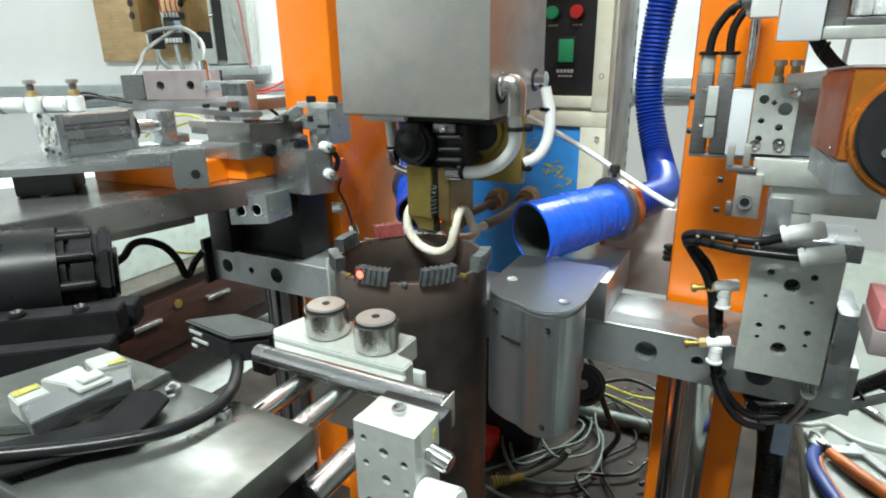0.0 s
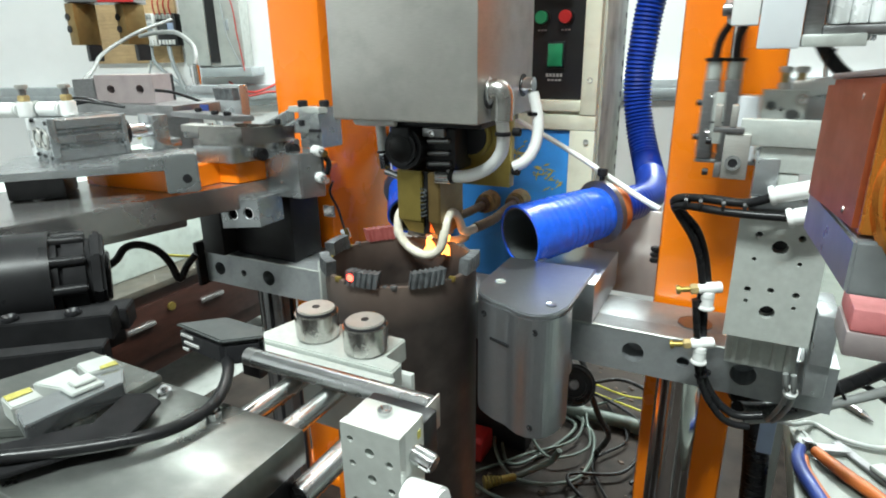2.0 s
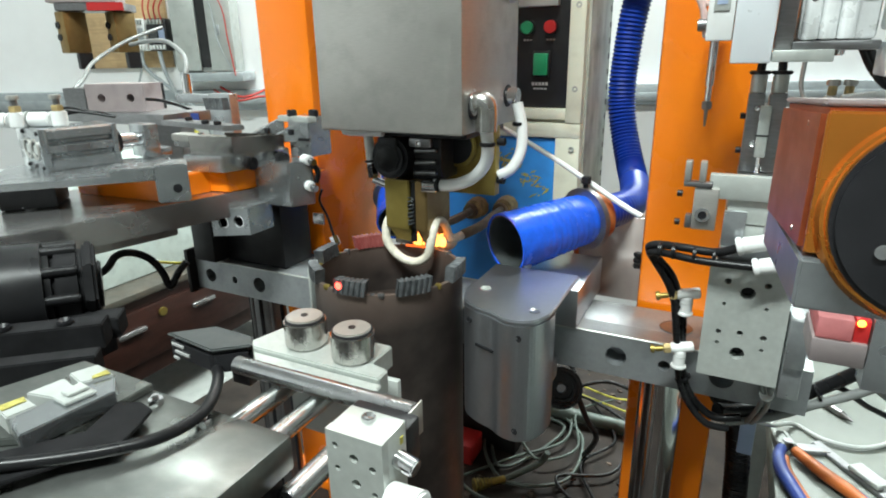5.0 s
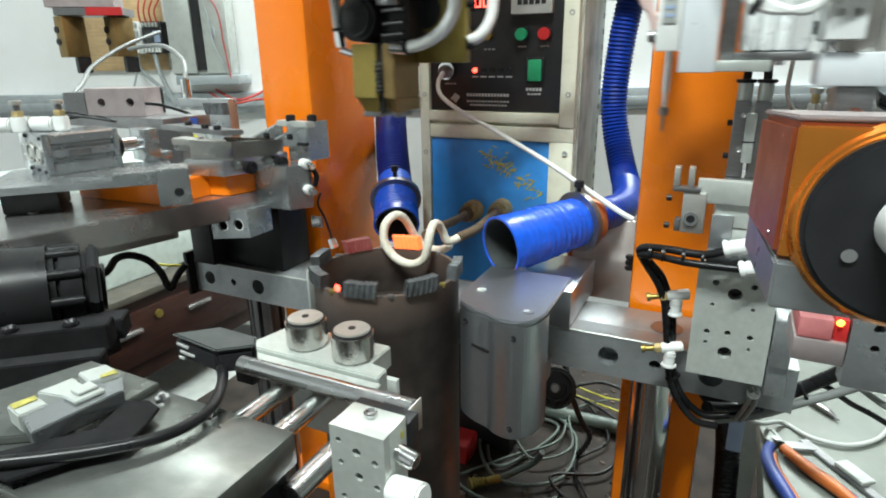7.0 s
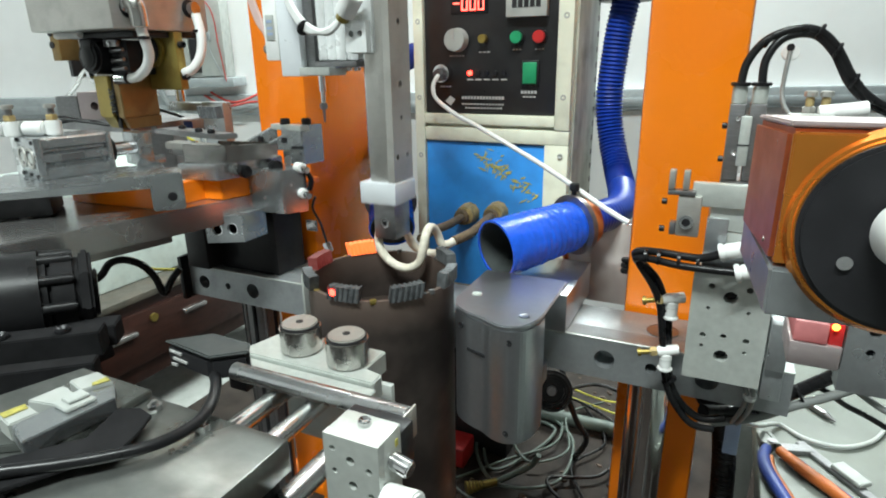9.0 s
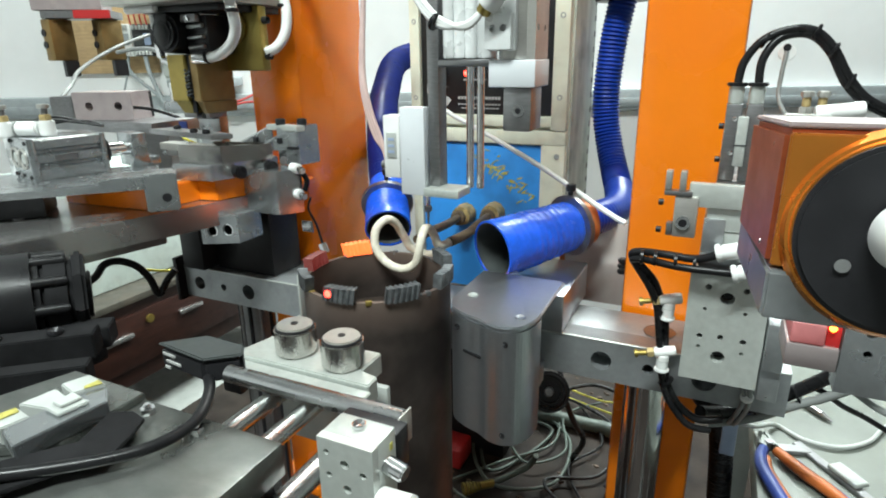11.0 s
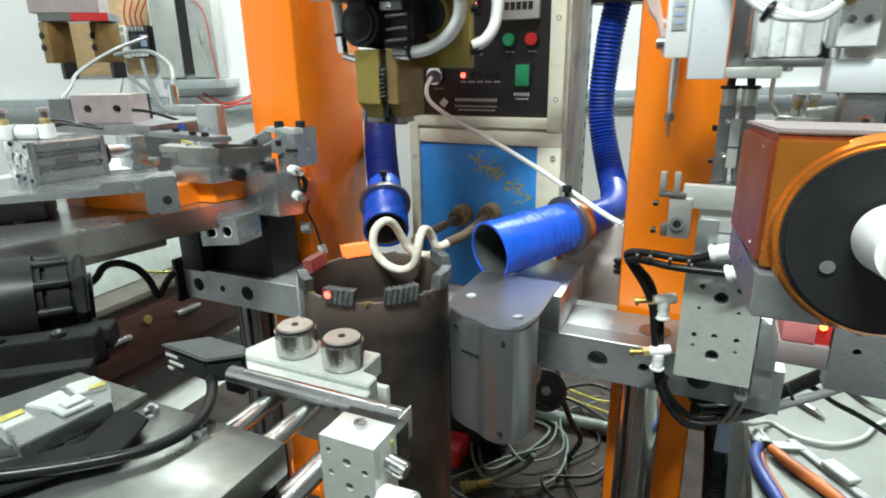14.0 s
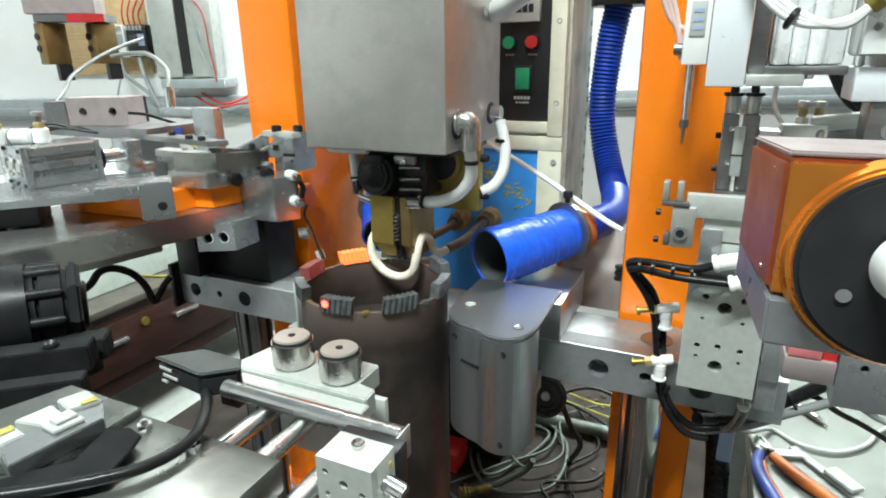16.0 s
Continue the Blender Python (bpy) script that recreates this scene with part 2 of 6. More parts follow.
def sweep_bm(path, radius, sides=12, cap=True):
    """A tube along a path; radius is a number or a function of the length run."""
    bm = bmesh.new()
    rings, run, ref = [], 0.0, None
    for i, p in enumerate(path):
        d = (path[min(i + 1, len(path) - 1)] - path[max(i - 1, 0)]).normalized()
        if ref is None:
            ref = d.orthogonal().normalized()
        ref = (ref - d * ref.dot(d)).normalized()
        side = d.cross(ref)
        if i:
            run += (p - path[i - 1]).length
        r = radius(run) if callable(radius) else radius
        rings.append([bm.verts.new(p + (ref * math.cos(a) + side * math.sin(a)) * r) for a in [2 * math.pi * k / sides for k in range(sides)]])
    for a, b in zip(rings, rings[1:]):
        for k in range(sides):
            bm.faces.new((a[k], a[(k + 1) % sides], b[(k + 1) % sides], b[k]))
    if cap:
        bm.faces.new(rings[0][::-1])
        bm.faces.new(rings[-1])
    bmesh.ops.recalc_face_normals(bm, faces=bm.faces)
    return bm


def cord(name, pts, r, mat, parent, label="", n=8, sides=10):
    return part(name, sweep_bm(smooth_path(pts, n), r, sides), mat, parent, label)


def resample(path, step):
    out, carry = [path[0]], 0.0
    for a, b in zip(path, path[1:]):
        ln = (b - a).length
        s = step - carry
        while s <= ln:
            out.append(a.lerp(b, s / ln))
            s += step
        carry = (carry + ln) % step
    return out


def corrugated(name, pts, r, mat, parent, pitch=0.006, depth=0.0016, label=""):
    path = resample(smooth_path(pts, 12), pitch / 4)
    return part(name, sweep_bm(path, lambda s: r + depth * math.cos(2 * math.pi * s / pitch), 24), mat, parent, label)


def cyl_bm(p0, p1, r, r2=None, sides=32, bevel=0.0):
    p0, p1 = Vector(p0), Vector(p1)
    bm = bmesh.new()
    m = Matrix.Translation((p0 + p1) / 2) @ (p1 - p0).to_track_quat("Z", "Y").to_matrix().to_4x4()
    bmesh.ops.create_cone(bm, segments=sides, radius1=r, radius2=r if r2 is None else r2, depth=(p1 - p0).length, cap_ends=True, matrix=m)
    if bevel:
        rim = [e for e in bm.edges if any(len(f.verts) > 4 for f in e.link_faces)]
        bmesh.ops.bevel(bm, geom=rim, offset=bevel, segments=2, affect="EDGES")
    return bm


def cyl(name, p0, p1, r, mat, parent=None, r2=None, sides=32, bevel=0.0006, label=""):
    return part(name, cyl_bm(p0, p1, r, r2, sides, bevel), mat, parent, label)


def pipe_bm(p0, p1, ro, ri, sides=40):
    """A hollow straight pipe."""
    p0, p1 = Vector(p0), Vector(p1)
    d = (p1 - p0).normalized()
    u = d.orthogonal().normalized()
    v = d.cross(u)
    bm = bmesh.new()
    loops = []
    for p, r in ((p0, ri), (p0, ro), (p1, ro), (p1, ri)):
        loops.append([bm.verts.new(p + (u * math.cos(a) + v * math.sin(a)) * r) for a in [2 * math.pi * k / sides for k in range(sides)]])
    for a, b in zip(loops, loops[1:] + loops[:1]):
        for k in range(sides):
            bm.faces.new((a[k], a[(k + 1) % sides], b[(k + 1) % sides], b[k]))
    bmesh.ops.recalc_face_normals(bm, faces=bm.faces)
    return bm


def prism_bm(pts, z0, z1, bevel=0.0):
    bm = bmesh.new()
    vs = [bm.verts.new((x, y, z0)) for x, y in pts]
    f = bm.faces.new(vs)
    up = bmesh.ops.extrude_face_region(bm, geom=[f])["geom"]
    bmesh.ops.translate(bm, verts=[g for g in up if isinstance(g, bmesh.types.BMVert)], vec=(0, 0, z1 - z0))
    bmesh.ops.recalc_face_normals(bm, faces=bm.faces)
    if bevel:
        bmesh.ops.bevel(bm, geom=list(bm.edges), offset=bevel, segments=2, affect="EDGES")
    return bm


def prism(name, pts, z0, z1, mat, parent=None, bevel=0.0008, label=""):
    return part(name, prism_bm(pts, z0, z1, bevel), mat, parent, label)


def obox(name, x, y, ang, length, thick, z0, z1, mat, parent=None, bevel=0.0007, label=""):
    """A box whose near right lower corner is x, y; it runs back along ang by length, and away by thick."""
    a = radians(ang)
    d, n = Vector((math.cos(a), math.sin(a))), Vector((-math.sin(a), math.cos(a)))
    p = Vector((x, y))
    pts = [tuple(q) for q in (p - d * length, p, p + n * thick, p - d * length + n * thick)]
    return prism(name, pts, z0, z1, mat, parent, bevel, label)


def plate_bm(origin, u, v, w, wid, hei, thick, holes, sides=20):
    """A plate in the directions u, v with round holes (a, b, radius) through its thickness along w."""
    o, u, v, w = Vector(origin), Vector(u), Vector(v), Vector(w)
    bm = bmesh.new()
    edges = []

    def loop(ps):
        vs = [bm.verts.new(o + u * a + v * b) for a, b in ps]
        edges.extend(bm.edges.new((vs[k], vs[(k + 1) % len(vs)])) for k in range(len(vs)))

    loop([(0, 0), (wid, 0), (wid, hei), (0, hei)])
    for a, b, r in holes:
        loop([(a + r * math.cos(2 * math.pi * k / sides), b + r * math.sin(2 * math.pi * k / sides)) for k in range(sides)])
    bmesh.ops.triangle_fill(bm, use_beauty=True, use_dissolve=False, edges=edges)
    ext = bmesh.ops.extrude_face_region(bm, geom=list(bm.faces))["geom"]
    bmesh.ops.translate(bm, verts=[g for g in ext if isinstance(g, bmesh.types.BMVert)], vec=w * thick)
    bmesh.ops.recalc_face_normals(bm, faces=bm.faces)
    return bm


def bolt(parent, p, d, r=0.0035, h=0.003, mat=None, name="bolt"):
    p, d = Vector(p), Vector(d).normalized()
    bm = cyl_bm(p, p + d * h, r, None, 16, r * 0.15)
    top = max(bm.faces, key=lambda f: f.calc_center_median().dot(d))
    ins = bmesh.ops.inset_region(bm, faces=[top], thickness=r * 0.42)
    bmesh.ops.translate(bm, verts=top.verts, vec=-d * h * 0.6)
    return part(name, bm, mat or BLACK_METAL, parent)


def plain(name, ob_mesh_fn, label, category, loc, group="", kind=""):
    t = thing(name, *loc, label, category, group, kind)
    ob_mesh_fn(t)
    return t


# ---- the room ----
ROOM = Matrix.Translation((0.2886, -0.437, 0)) @ pose(0, 0, 0, 0, 0, 25.2)


def room_box(name, dims, mat, label, kind="structure"):
    ob = link_bm(name, box_bm(*dims), mat)
    ob.matrix_world = ROOM
    return tagged(ob, label, name.split("_")[0], kind=kind)


room_box("wall_back", (-2.6, 2.6, 1.95, 2.05, -0.65, 2.4), WALL, "white plastered wall behind the machine")
room_box("wall_left", (-2.7, -2.6, -2.0, 2.05, -0.65, 2.4), WALL, "white plastered side wall of the workshop")
# right and front walls are out of view, coloured dark to cut bounced light
room_box("wall_right", (2.6, 2.7, -2.0, 2.05, -0.65, 2.4), WALL_DIM, "unseen side wall of the workshop, kept dark to dim light from the right")
room_box("wall_front", (-2.7, 2.7, -2.1, -2.0, -0.65, 2.4), WALL_DIM, "unseen front wall of the workshop, kept dark to dim the bounced light")
room_box("floor", (-2.7, 2.7, -2.1, 2.05, -0.7, -0.65), FLOOR, "dusty dark workshop floor")
room_box("ceiling", (-2.7, 2.7, -2.1, 2.05, 2.4, 2.45), WALL, "plain white workshop ceiling")

# grey trunking along the wall
t = tagged(link_bm("wall_trunking", box_bm(-2.4, 2.4, 1.915, 1.95, 0.395, 0.46, 0.004), GREY_TRUNK, smooth=True), "grey plastic cable trunking fixed along the white wall", "trunking", kind="structure")
t.matrix_world = ROOM
groove = tagged(link_bm("wall_trunking_lid", box_bm(-2.4, 2.4, 1.9105, 1.9148, 0.405, 0.432, 0.001), GREY_TRUNK, smooth=True), "raised grey lid strip along the cable trunking", "trunking", kind="structure")
groove.matrix_world = ROOM


def room_thing(name, label, category):
    ob = thing(name, 0, 0, 0, label, category)
    ob.matrix_world = ROOM
    return ob


def rpart(name, bm, mat, parent, label=""):
    me_ob = link_bm(name, bm, mat, None, label, smooth=True)
    me_ob.parent = parent
    return me_ob


# ---- machine base, columns, cross bar ----
base = thing("machine_base", 0, 0.1, 0.05, "dirty dark board base under the machine, strewn with dust", "base")
box("board", (-0.42, 0.345, -0.35, 0.62, 0.03, 0.05), FLOOR, base, 0.002)
for fx in (-0.38, 0.30):
    for fy in (-0.31, 0.58):
        box("leg", (fx - 0.03, fx + 0.03, fy - 0.03, fy + 0.03, -0.65, 0.03), GREY_PAINT, base)

for cx0, cx1, cy0, cy1, lab in ((0.227, 0.296, 0.045, 0.115, "tall square steel column painted bright orange beside the cross bar"), (-0.158, -0.095, 0.046, 0.165, "tall rectangular steel column painted orange behind the feeder")):
    c = thing("machine_column", (cx0 + cx1) / 2, (cy0 + cy1) / 2, 0.05, lab, "column", "orange machine columns")
    box("post", (cx0, cx1, cy0, cy1, 0.052, 1.3), ORANGE, c, 0.004)
    box("foot_plate", (cx0 - 0.015, cx1 + 0.015, cy0 - 0.015, cy1 + 0.015, 0.05, 0.062), ORANGE, c, 0.001)
    for bx in (cx0 - 0.008, cx1 + 0.008):
        bolt(c, (bx, cy0 - 0.007, 0.062), (0, 0, 1), 0.005, 0.005)

tog = thing("black_toggle", 0.222, 0.06, 0.38, "small black knurled toggle screw on the orange column", "toggle")
cyl("stem", (0.2268, 0.062, 0.3885), (0.2215, 0.062, 0.3885), 0.0022, BLACK_METAL, tog, sides=12)
for z in (0.3835, 0.3885, 0.3935):
    cyl("knurl", (0.2232, 0.062, z - 0.0018), (0.2232, 0.062, z + 0.0018), 0.0042, BLACK_RUB, tog, sides=10, bevel=0.0008)
bar = thing("cross_bar", 0.06, 0.007, 0.322, "thick grey anodised aluminium bar with round holes, lying across the machine", "bar")
xs = [(-0.196, 0.0072), (-0.1625, 0.0035), (-0.129, 0.0078), (0.224, 0.0078), (0.2585, 0.0042), (0.297, 0.0082)]
bm = plate_bm((-0.216, -0.021, 0.322), (1, 0, 0), (0, 0, 1), (0, 1, 0), 0.566, 0.034, 0.02, [(x + 0.216, 0.0165, r) for x, r in xs], 28)
part("face", bm, BAR_ALU, bar)
box("back", (-0.216, 0.35, -0.0008, 0.04, 0.322, 0.356), BAR_ALU, bar, 0.0008)
# thin rod in lighter aluminium stands for the highlight on the front edge
cyl("edge_bevel", (-0.2155, -0.0203, 0.3553), (0.3495, -0.0203, 0.3553), 0.0011, ALU_L, bar, sides=12, bevel=0)
# darker disc laid on the bar top as a painted cast shadow
cyl("pin_mark", (0.262, 0.01, 0.3562), (0.262, 0.01, 0.3566), 0.012, STEEL, bar)

for px, r, lab, mt in ((0.2565, 0.0165, "thick polished chrome guide post under the bar", CHROME), (-0.148, 0.018, "ribbed dark steel guide post under the bar", STEEL)):
    g = thing("guide_post", px, 0.008, 0.05, lab, "post", "guide posts")
    cyl("shaft", (px, 0.008, 0.05), (px, 0.008, 0.3215), r, mt, g, sides=48)
    if mt is STEEL:
        for k in range(6):
            a = math.pi + k * math.pi / 5
            cyl("rib", (px + r * math.cos(a), 0.008 + r * math.sin(a), 0.06), (px + r * math.cos(a), 0.008 + r * math.sin(a), 0.320), 0.0022, BLACK_METAL if k % 2 else STEEL, g, sides=10, bevel=0)
    cyl("collar", (px, 0.008, 0.05), (px, 0.008, 0.065), r * 1.4, STEEL, g)

splash = thing("splash_panel", 0.2, 0.1, 0.3, "glossy pale sheet panel fixed to the side of the orange column", "panel")
box("sheet", (0.163, 0.2268, 0.100, 0.1025, 0.335, 0.415), GLOSS_PALE, splash, 0.0006)
cyl("edge_pipe", (0.1615, 0.1012, 0.330), (0.1615, 0.1012, 0.416), 0.0028, CLAMP_ORANGE, splash, sides=16)

# ---- induction heater cabinet ----
heater = thing("induction_heater", 0.053, 0.24, 0.05, "cream enamelled induction heater with black control panel and blue lower door", "heater")
box("body", (-0.036, 0.142, 0.176, 0.285, 0.262, 0.86), CREAM, heater, 0.002)
box("pedestal", (-0.03, 0.075, 0.19, 0.30, 0.0505, 0.2618), BLACK_METAL, heater, 0.002)
box("side_panel", (0.142, 0.1445, 0.180, 0.279, 0.264, 0.855), SIDE_GREY, heater, 0.0005, "grey weathered side panel with stains")
for i in range(34):
    z = 0.285 + 0.0165 * i
    box("vent_notch", (0.1442, 0.1449, 0.2695, 0.2765, z, z + 0.006), BLACK_PANEL, heater, 0)
box("control_panel", (-0.024, 0.126, 0.1735, 0.1762, 0.503, 0.72), BLACK_PANEL, heater, 0.0006, "black printed control panel")
box("blue_panel", (-0.024, 0.116, 0.1725, 0.1762, 0.30, 0.4715), PANEL_BLUE, heater, 0.0008, "bright blue painted lower panel")
for nm, d in (("frame_strip", (-0.036, -0.0242, 0.168, 0.1762, 0.264, 0.856)), ("frame_strip", (0.1262, 0.142, 0.168, 0.1762, 0.4883, 0.856)), ("frame_strip", (0.1165, 0.142, 0.169, 0.1762, 0.264, 0.4728)), ("cross_strip", (-0.0242, 0.142, 0.169, 0.1762, 0.473, 0.488)), ("cross_strip", (-0.0242, 0.1262, 0.168, 0.1762, 0.4915, 0.5025))):
    box(nm, d, CREAM, heater, 0.001)
for x, z in ((-0.030, 0.455), (-0.030, 0.52), (0.134, 0.462), (0.1345, 0.522), (0.1345, 0.60), (-0.03, 0.60)):
    bolt(heater, (x, 0.1685, z), (0, -1, 0), 0.0028, 0.0012, GREY_PAINT, "screw")
PF = 0.1733
k = cyl("dial_knob", (0.016, PF, 0.580), (0.016, PF - 0.012, 0.580), 0.0125, GREY_PAINT, heater, 0.0115, label="grey rotary dial knob")
box("pointer", (0.0155, 0.0165, PF - 0.0128, PF - 0.0118, 0.580, 0.591), PRINT, k, 0)
cyl("small_knob", (0.046, PF, 0.5805), (0.046, PF - 0.008, 0.5805), 0.0045, BRASS, heater)
for x, m, lab in ((0.083, GREEN_PL, "round green push button"), (0.107, RED_PL, "round red push button")):
    bz = cyl("push_button", (x, PF, 0.581), (x, PF - 0.003, 0.581), 0.0078, BLACK_METAL, heater, label=lab)
    cyl("button_cap", (x, PF - 0.003, 0.581), (x, PF - 0.008, 0.581), 0.0062, m, bz)
sw = box("rocker_switch", (0.0885, 0.1075, PF - 0.003, PF, 0.533, 0.5585), BLACK_METAL, heater, 0.0008)
box("rocker", (0.0905, 0.1055, PF - 0.0055, PF - 0.0028, 0.535, 0.5565), GREEN_PL, sw, 0.0012, "green translucent rocker")
for i in range(5):
    x = 0.030 + i * 0.0097
    cyl("indicator", (x, PF, 0.546), (x, PF - 0.0022, 0.546), 0.0026, LED_RED if i == 0 else BLACK_METAL, heater, sides=16, bevel=0.0003, label="lit red indicator" if i == 0 else "")
    box("caption", (x - 0.0035, x + 0.0035, PF - 0.0003, PF, 0.5385, 0.5400), PRINT, heater, 0)
cs = cyl("socket", (0.0, PF, 0.546), (0.0, PF - 0.012, 0.546), 0.0095, CHROME, heater, label="chromed round cable socket")
cyl("socket_nut", (0.0, PF - 0.012, 0.546), (0.0, PF - 0.018, 0.544), 0.0065, STEEL, cs)
for x0, x1, z in ((0.02, 0.07, 0.5185), (0.02, 0.07, 0.5125), (0.024, 0.068, 0.5085), (0.006, 0.024, 0.563), (0.04, 0.054, 0.5665), (0.078, 0.088, 0.5685), (0.102, 0.112, 0.5685), (0.088, 0.106, 0.525), (0.09, 0.105, 0.521), (-0.006, 0.008, 0.531)):
    n = max(3, int((x1 - x0) / 0.0035))
    for i in range(n):
        w = (x1 - x0) / n
        box("caption", (x0 + i * w, x0 + (i + 0.72) * w, PF - 0.0003, PF, z, z + (0.0032 if z in (0.5185, 0.525) else 0.0016)), PRINT, heater, 0)
prism_pts = [(0.0, 0.516), (0.006, 0.522), (0.012, 0.518), (0.007, 0.511)]
bm = bmesh.new()
bm.faces.new([bm.verts.new((x, PF - 0.0004, z)) for x, z in prism_pts])
part("badge", bm, PRINT, heater, "small white emblem print")
win = box("display_window", (0.008, 0.05, PF - 0.002, PF, 0.606, 0.632), BLACK_METAL, heater, 0.0006)
SEGS = {"-": "g", "0": "abcdef"}
for i, ch in enumerate("-000"):
    x0, z0, w, h = 0.0125 + i * 0.0092, 0.6095, 0.0056, 0.0135
    bars = {"a": (0, h, w, h), "g": (0, h / 2, w, h / 2), "d": (0, 0, w, 0), "b": (w, h / 2, w, h), "c": (w, 0, w, h / 2), "e": (0, 0, 0, h / 2), "f": (0, h / 2, 0, h)}
    for s in SEGS[ch]:
        a, b, c, d = bars[s]
        box("digit_bar", (x0 + a - 0.0006, x0 + c + 0.0006, PF - 0.0027, PF - 0.0021, z0 + b - 0.0007, z0 + d + 0.0007), DIGIT, win, 0)
cn = box("counter", (0.072, 0.115, PF - 0.008, PF, 0.600, 0.632), GREY_PAINT, heater, 0.0012, "grey timer module with small windows")
for i in range(5):
    box("counter_window", (0.079 + i * 0.0062, 0.0838 + i * 0.0062, PF - 0.0086, PF - 0.008, 0.609, 0.6165), BLACK_PANEL, cn, 0)
rnd = random.Random(5)
for i in range(70):
    u = rnd.random()
    x, z = 0.046 + 0.060 * u + rnd.gauss(0, 0.004), 0.457 - 0.040 * u + rnd.gauss(0, 0.005)
    bm = bmesh.new()
    w, h, a = rnd.uniform(0.001, 0.0065), rnd.uniform(0.0004, 0.0012), rnd.uniform(-0.5, 1.4)
    bm.faces.new([bm.verts.new((x + p * w * math.cos(a) - q * h * math.sin(a), 0.1721 - 0.00001 * i, z + p * w * math.sin(a) + q * h * math.cos(a))) for p, q in ((-1, -0.6), (0.3, -1), (1, 0.4), (-0.2, 1))])
    part("sticker_residue", bm, RESIDUE, heater)

# ---- induction coil with its leads ----
coil = thing("induction_coil", 0.055, -0.02, 0.395, "cream sleeved saddle-shaped induction coil above the tube rim", "coil")
cord("loop", [(0.0860, 0.000, 0.4110), (0.0830, -0.005, 0.4095), (0.0795, -0.010, 0.4105), (0.0770, -0.011, 0.418), (0.0755, -0.016, 0.4255), (0.0755, -0.025, 0.4285), (0.0762, -0.033, 0.4240), (0.0755, -0.0370, 0.413), (0.0725, -0.038, 0.4025), (0.0640, -0.039, 0.3965), (0.0530, -0.039, 0.3965), (0.0425, -0.0385, 0.4015), (0.0345, -0.0375, 0.412), (0.0340, -0.034, 0.4255), (0.0390, -0.026, 0.4325), (0.0425, -0.017, 0.428), (0.0450, -0.009, 0.416), (0.0485, -0.004, 0.404), (0.0570, -0.002, 0.3985), (0.0680, -0.003, 0.3985), (0.0735, 0.001, 0.3995), (0.0740, 0.008, 0.4015), (0.068, 0.014, 0.4035)], 0.0036, CREAM_SLEEVE, coil, n=10, sides=14)
cord("lead", [(0.0860, 0.000, 0.4110), (0.0900, 0.03, 0.4110), (0.0820, 0.08, 0.4070), (0.0640, 0.15, 0.3945)], 0.0042, PIPE_BROWN, coil, "brown tape-wrapped copper lead")
cord("lead", [(0.0520, 0.004, 0.4080), (0.0500, 0.03, 0.4075), (0.0430, 0.08, 0.4000), (0.0290, 0.15, 0.3900)], 0.0042, PIPE_BROWN, coil, "brown tape-wrapped copper lead")
for x, z in ((0.0290, 0.3900), (0.0640, 0.3945)):
    cyl("union_nut", (x, 0.152, z), (x, 0.1724, z), 0.0108, BRASS_DULL, coil, 0.0125, sides=10, bevel=0.0015, label="dull taped brass union nut on the blue panel")
    cyl("union_ring", (x, 0.143, z), (x, 0.150, z), 0.008, PIPE_BROWN, coil)


coil.location += Vector((0.0015, 0.0, 0.001))


# ---- core bit: steel tube that turns, with segments on its rim ----
AX, AY, RIM, RT = 0.0625, -0.0785, 0.4060, 0.0555


def segment_bm(angle, teeth=6):
    bm = bmesh.new()
    half, n = radians(12.0), teeth * 6
    rows = []
    for i in range(n + 1):
        a = radians(angle) - half + 2 * half * i / n
        groove = 0.0011 if (i % 6) in (1, 2, 3) else 0.0
        ring = []
        for z, lean in ((RIM - 0.0005, 0.0), (RIM + 0.0102, 0.035)):
            top_cut = 0.0006 if groove and z > RIM + 0.008 else 0
            for r in (RT - 0.0042 + groove * 0.6, RT + 0.0032 - groove):
                ring.append(bm.verts.new((AX + r * math.cos(a + lean), AY + r * math.sin(a + lean), z - top_cut)))
        rows.append(ring)
    for p, q in zip(rows, rows[1:]):
        for s, e in ((0, 1), (1, 3), (3, 2), (2, 0)):
            bm.faces.new((p[s], p[e], q[e], q[s]))
    for r in (rows[0], rows[-1]):
        bm.faces.new((r[0], r[1], r[3], r[2]))
    bmesh.ops.recalc_face_normals(bm, faces=bm.faces)
    return bm


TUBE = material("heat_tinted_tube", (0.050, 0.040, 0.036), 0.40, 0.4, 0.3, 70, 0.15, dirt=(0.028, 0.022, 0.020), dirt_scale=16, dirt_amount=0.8)


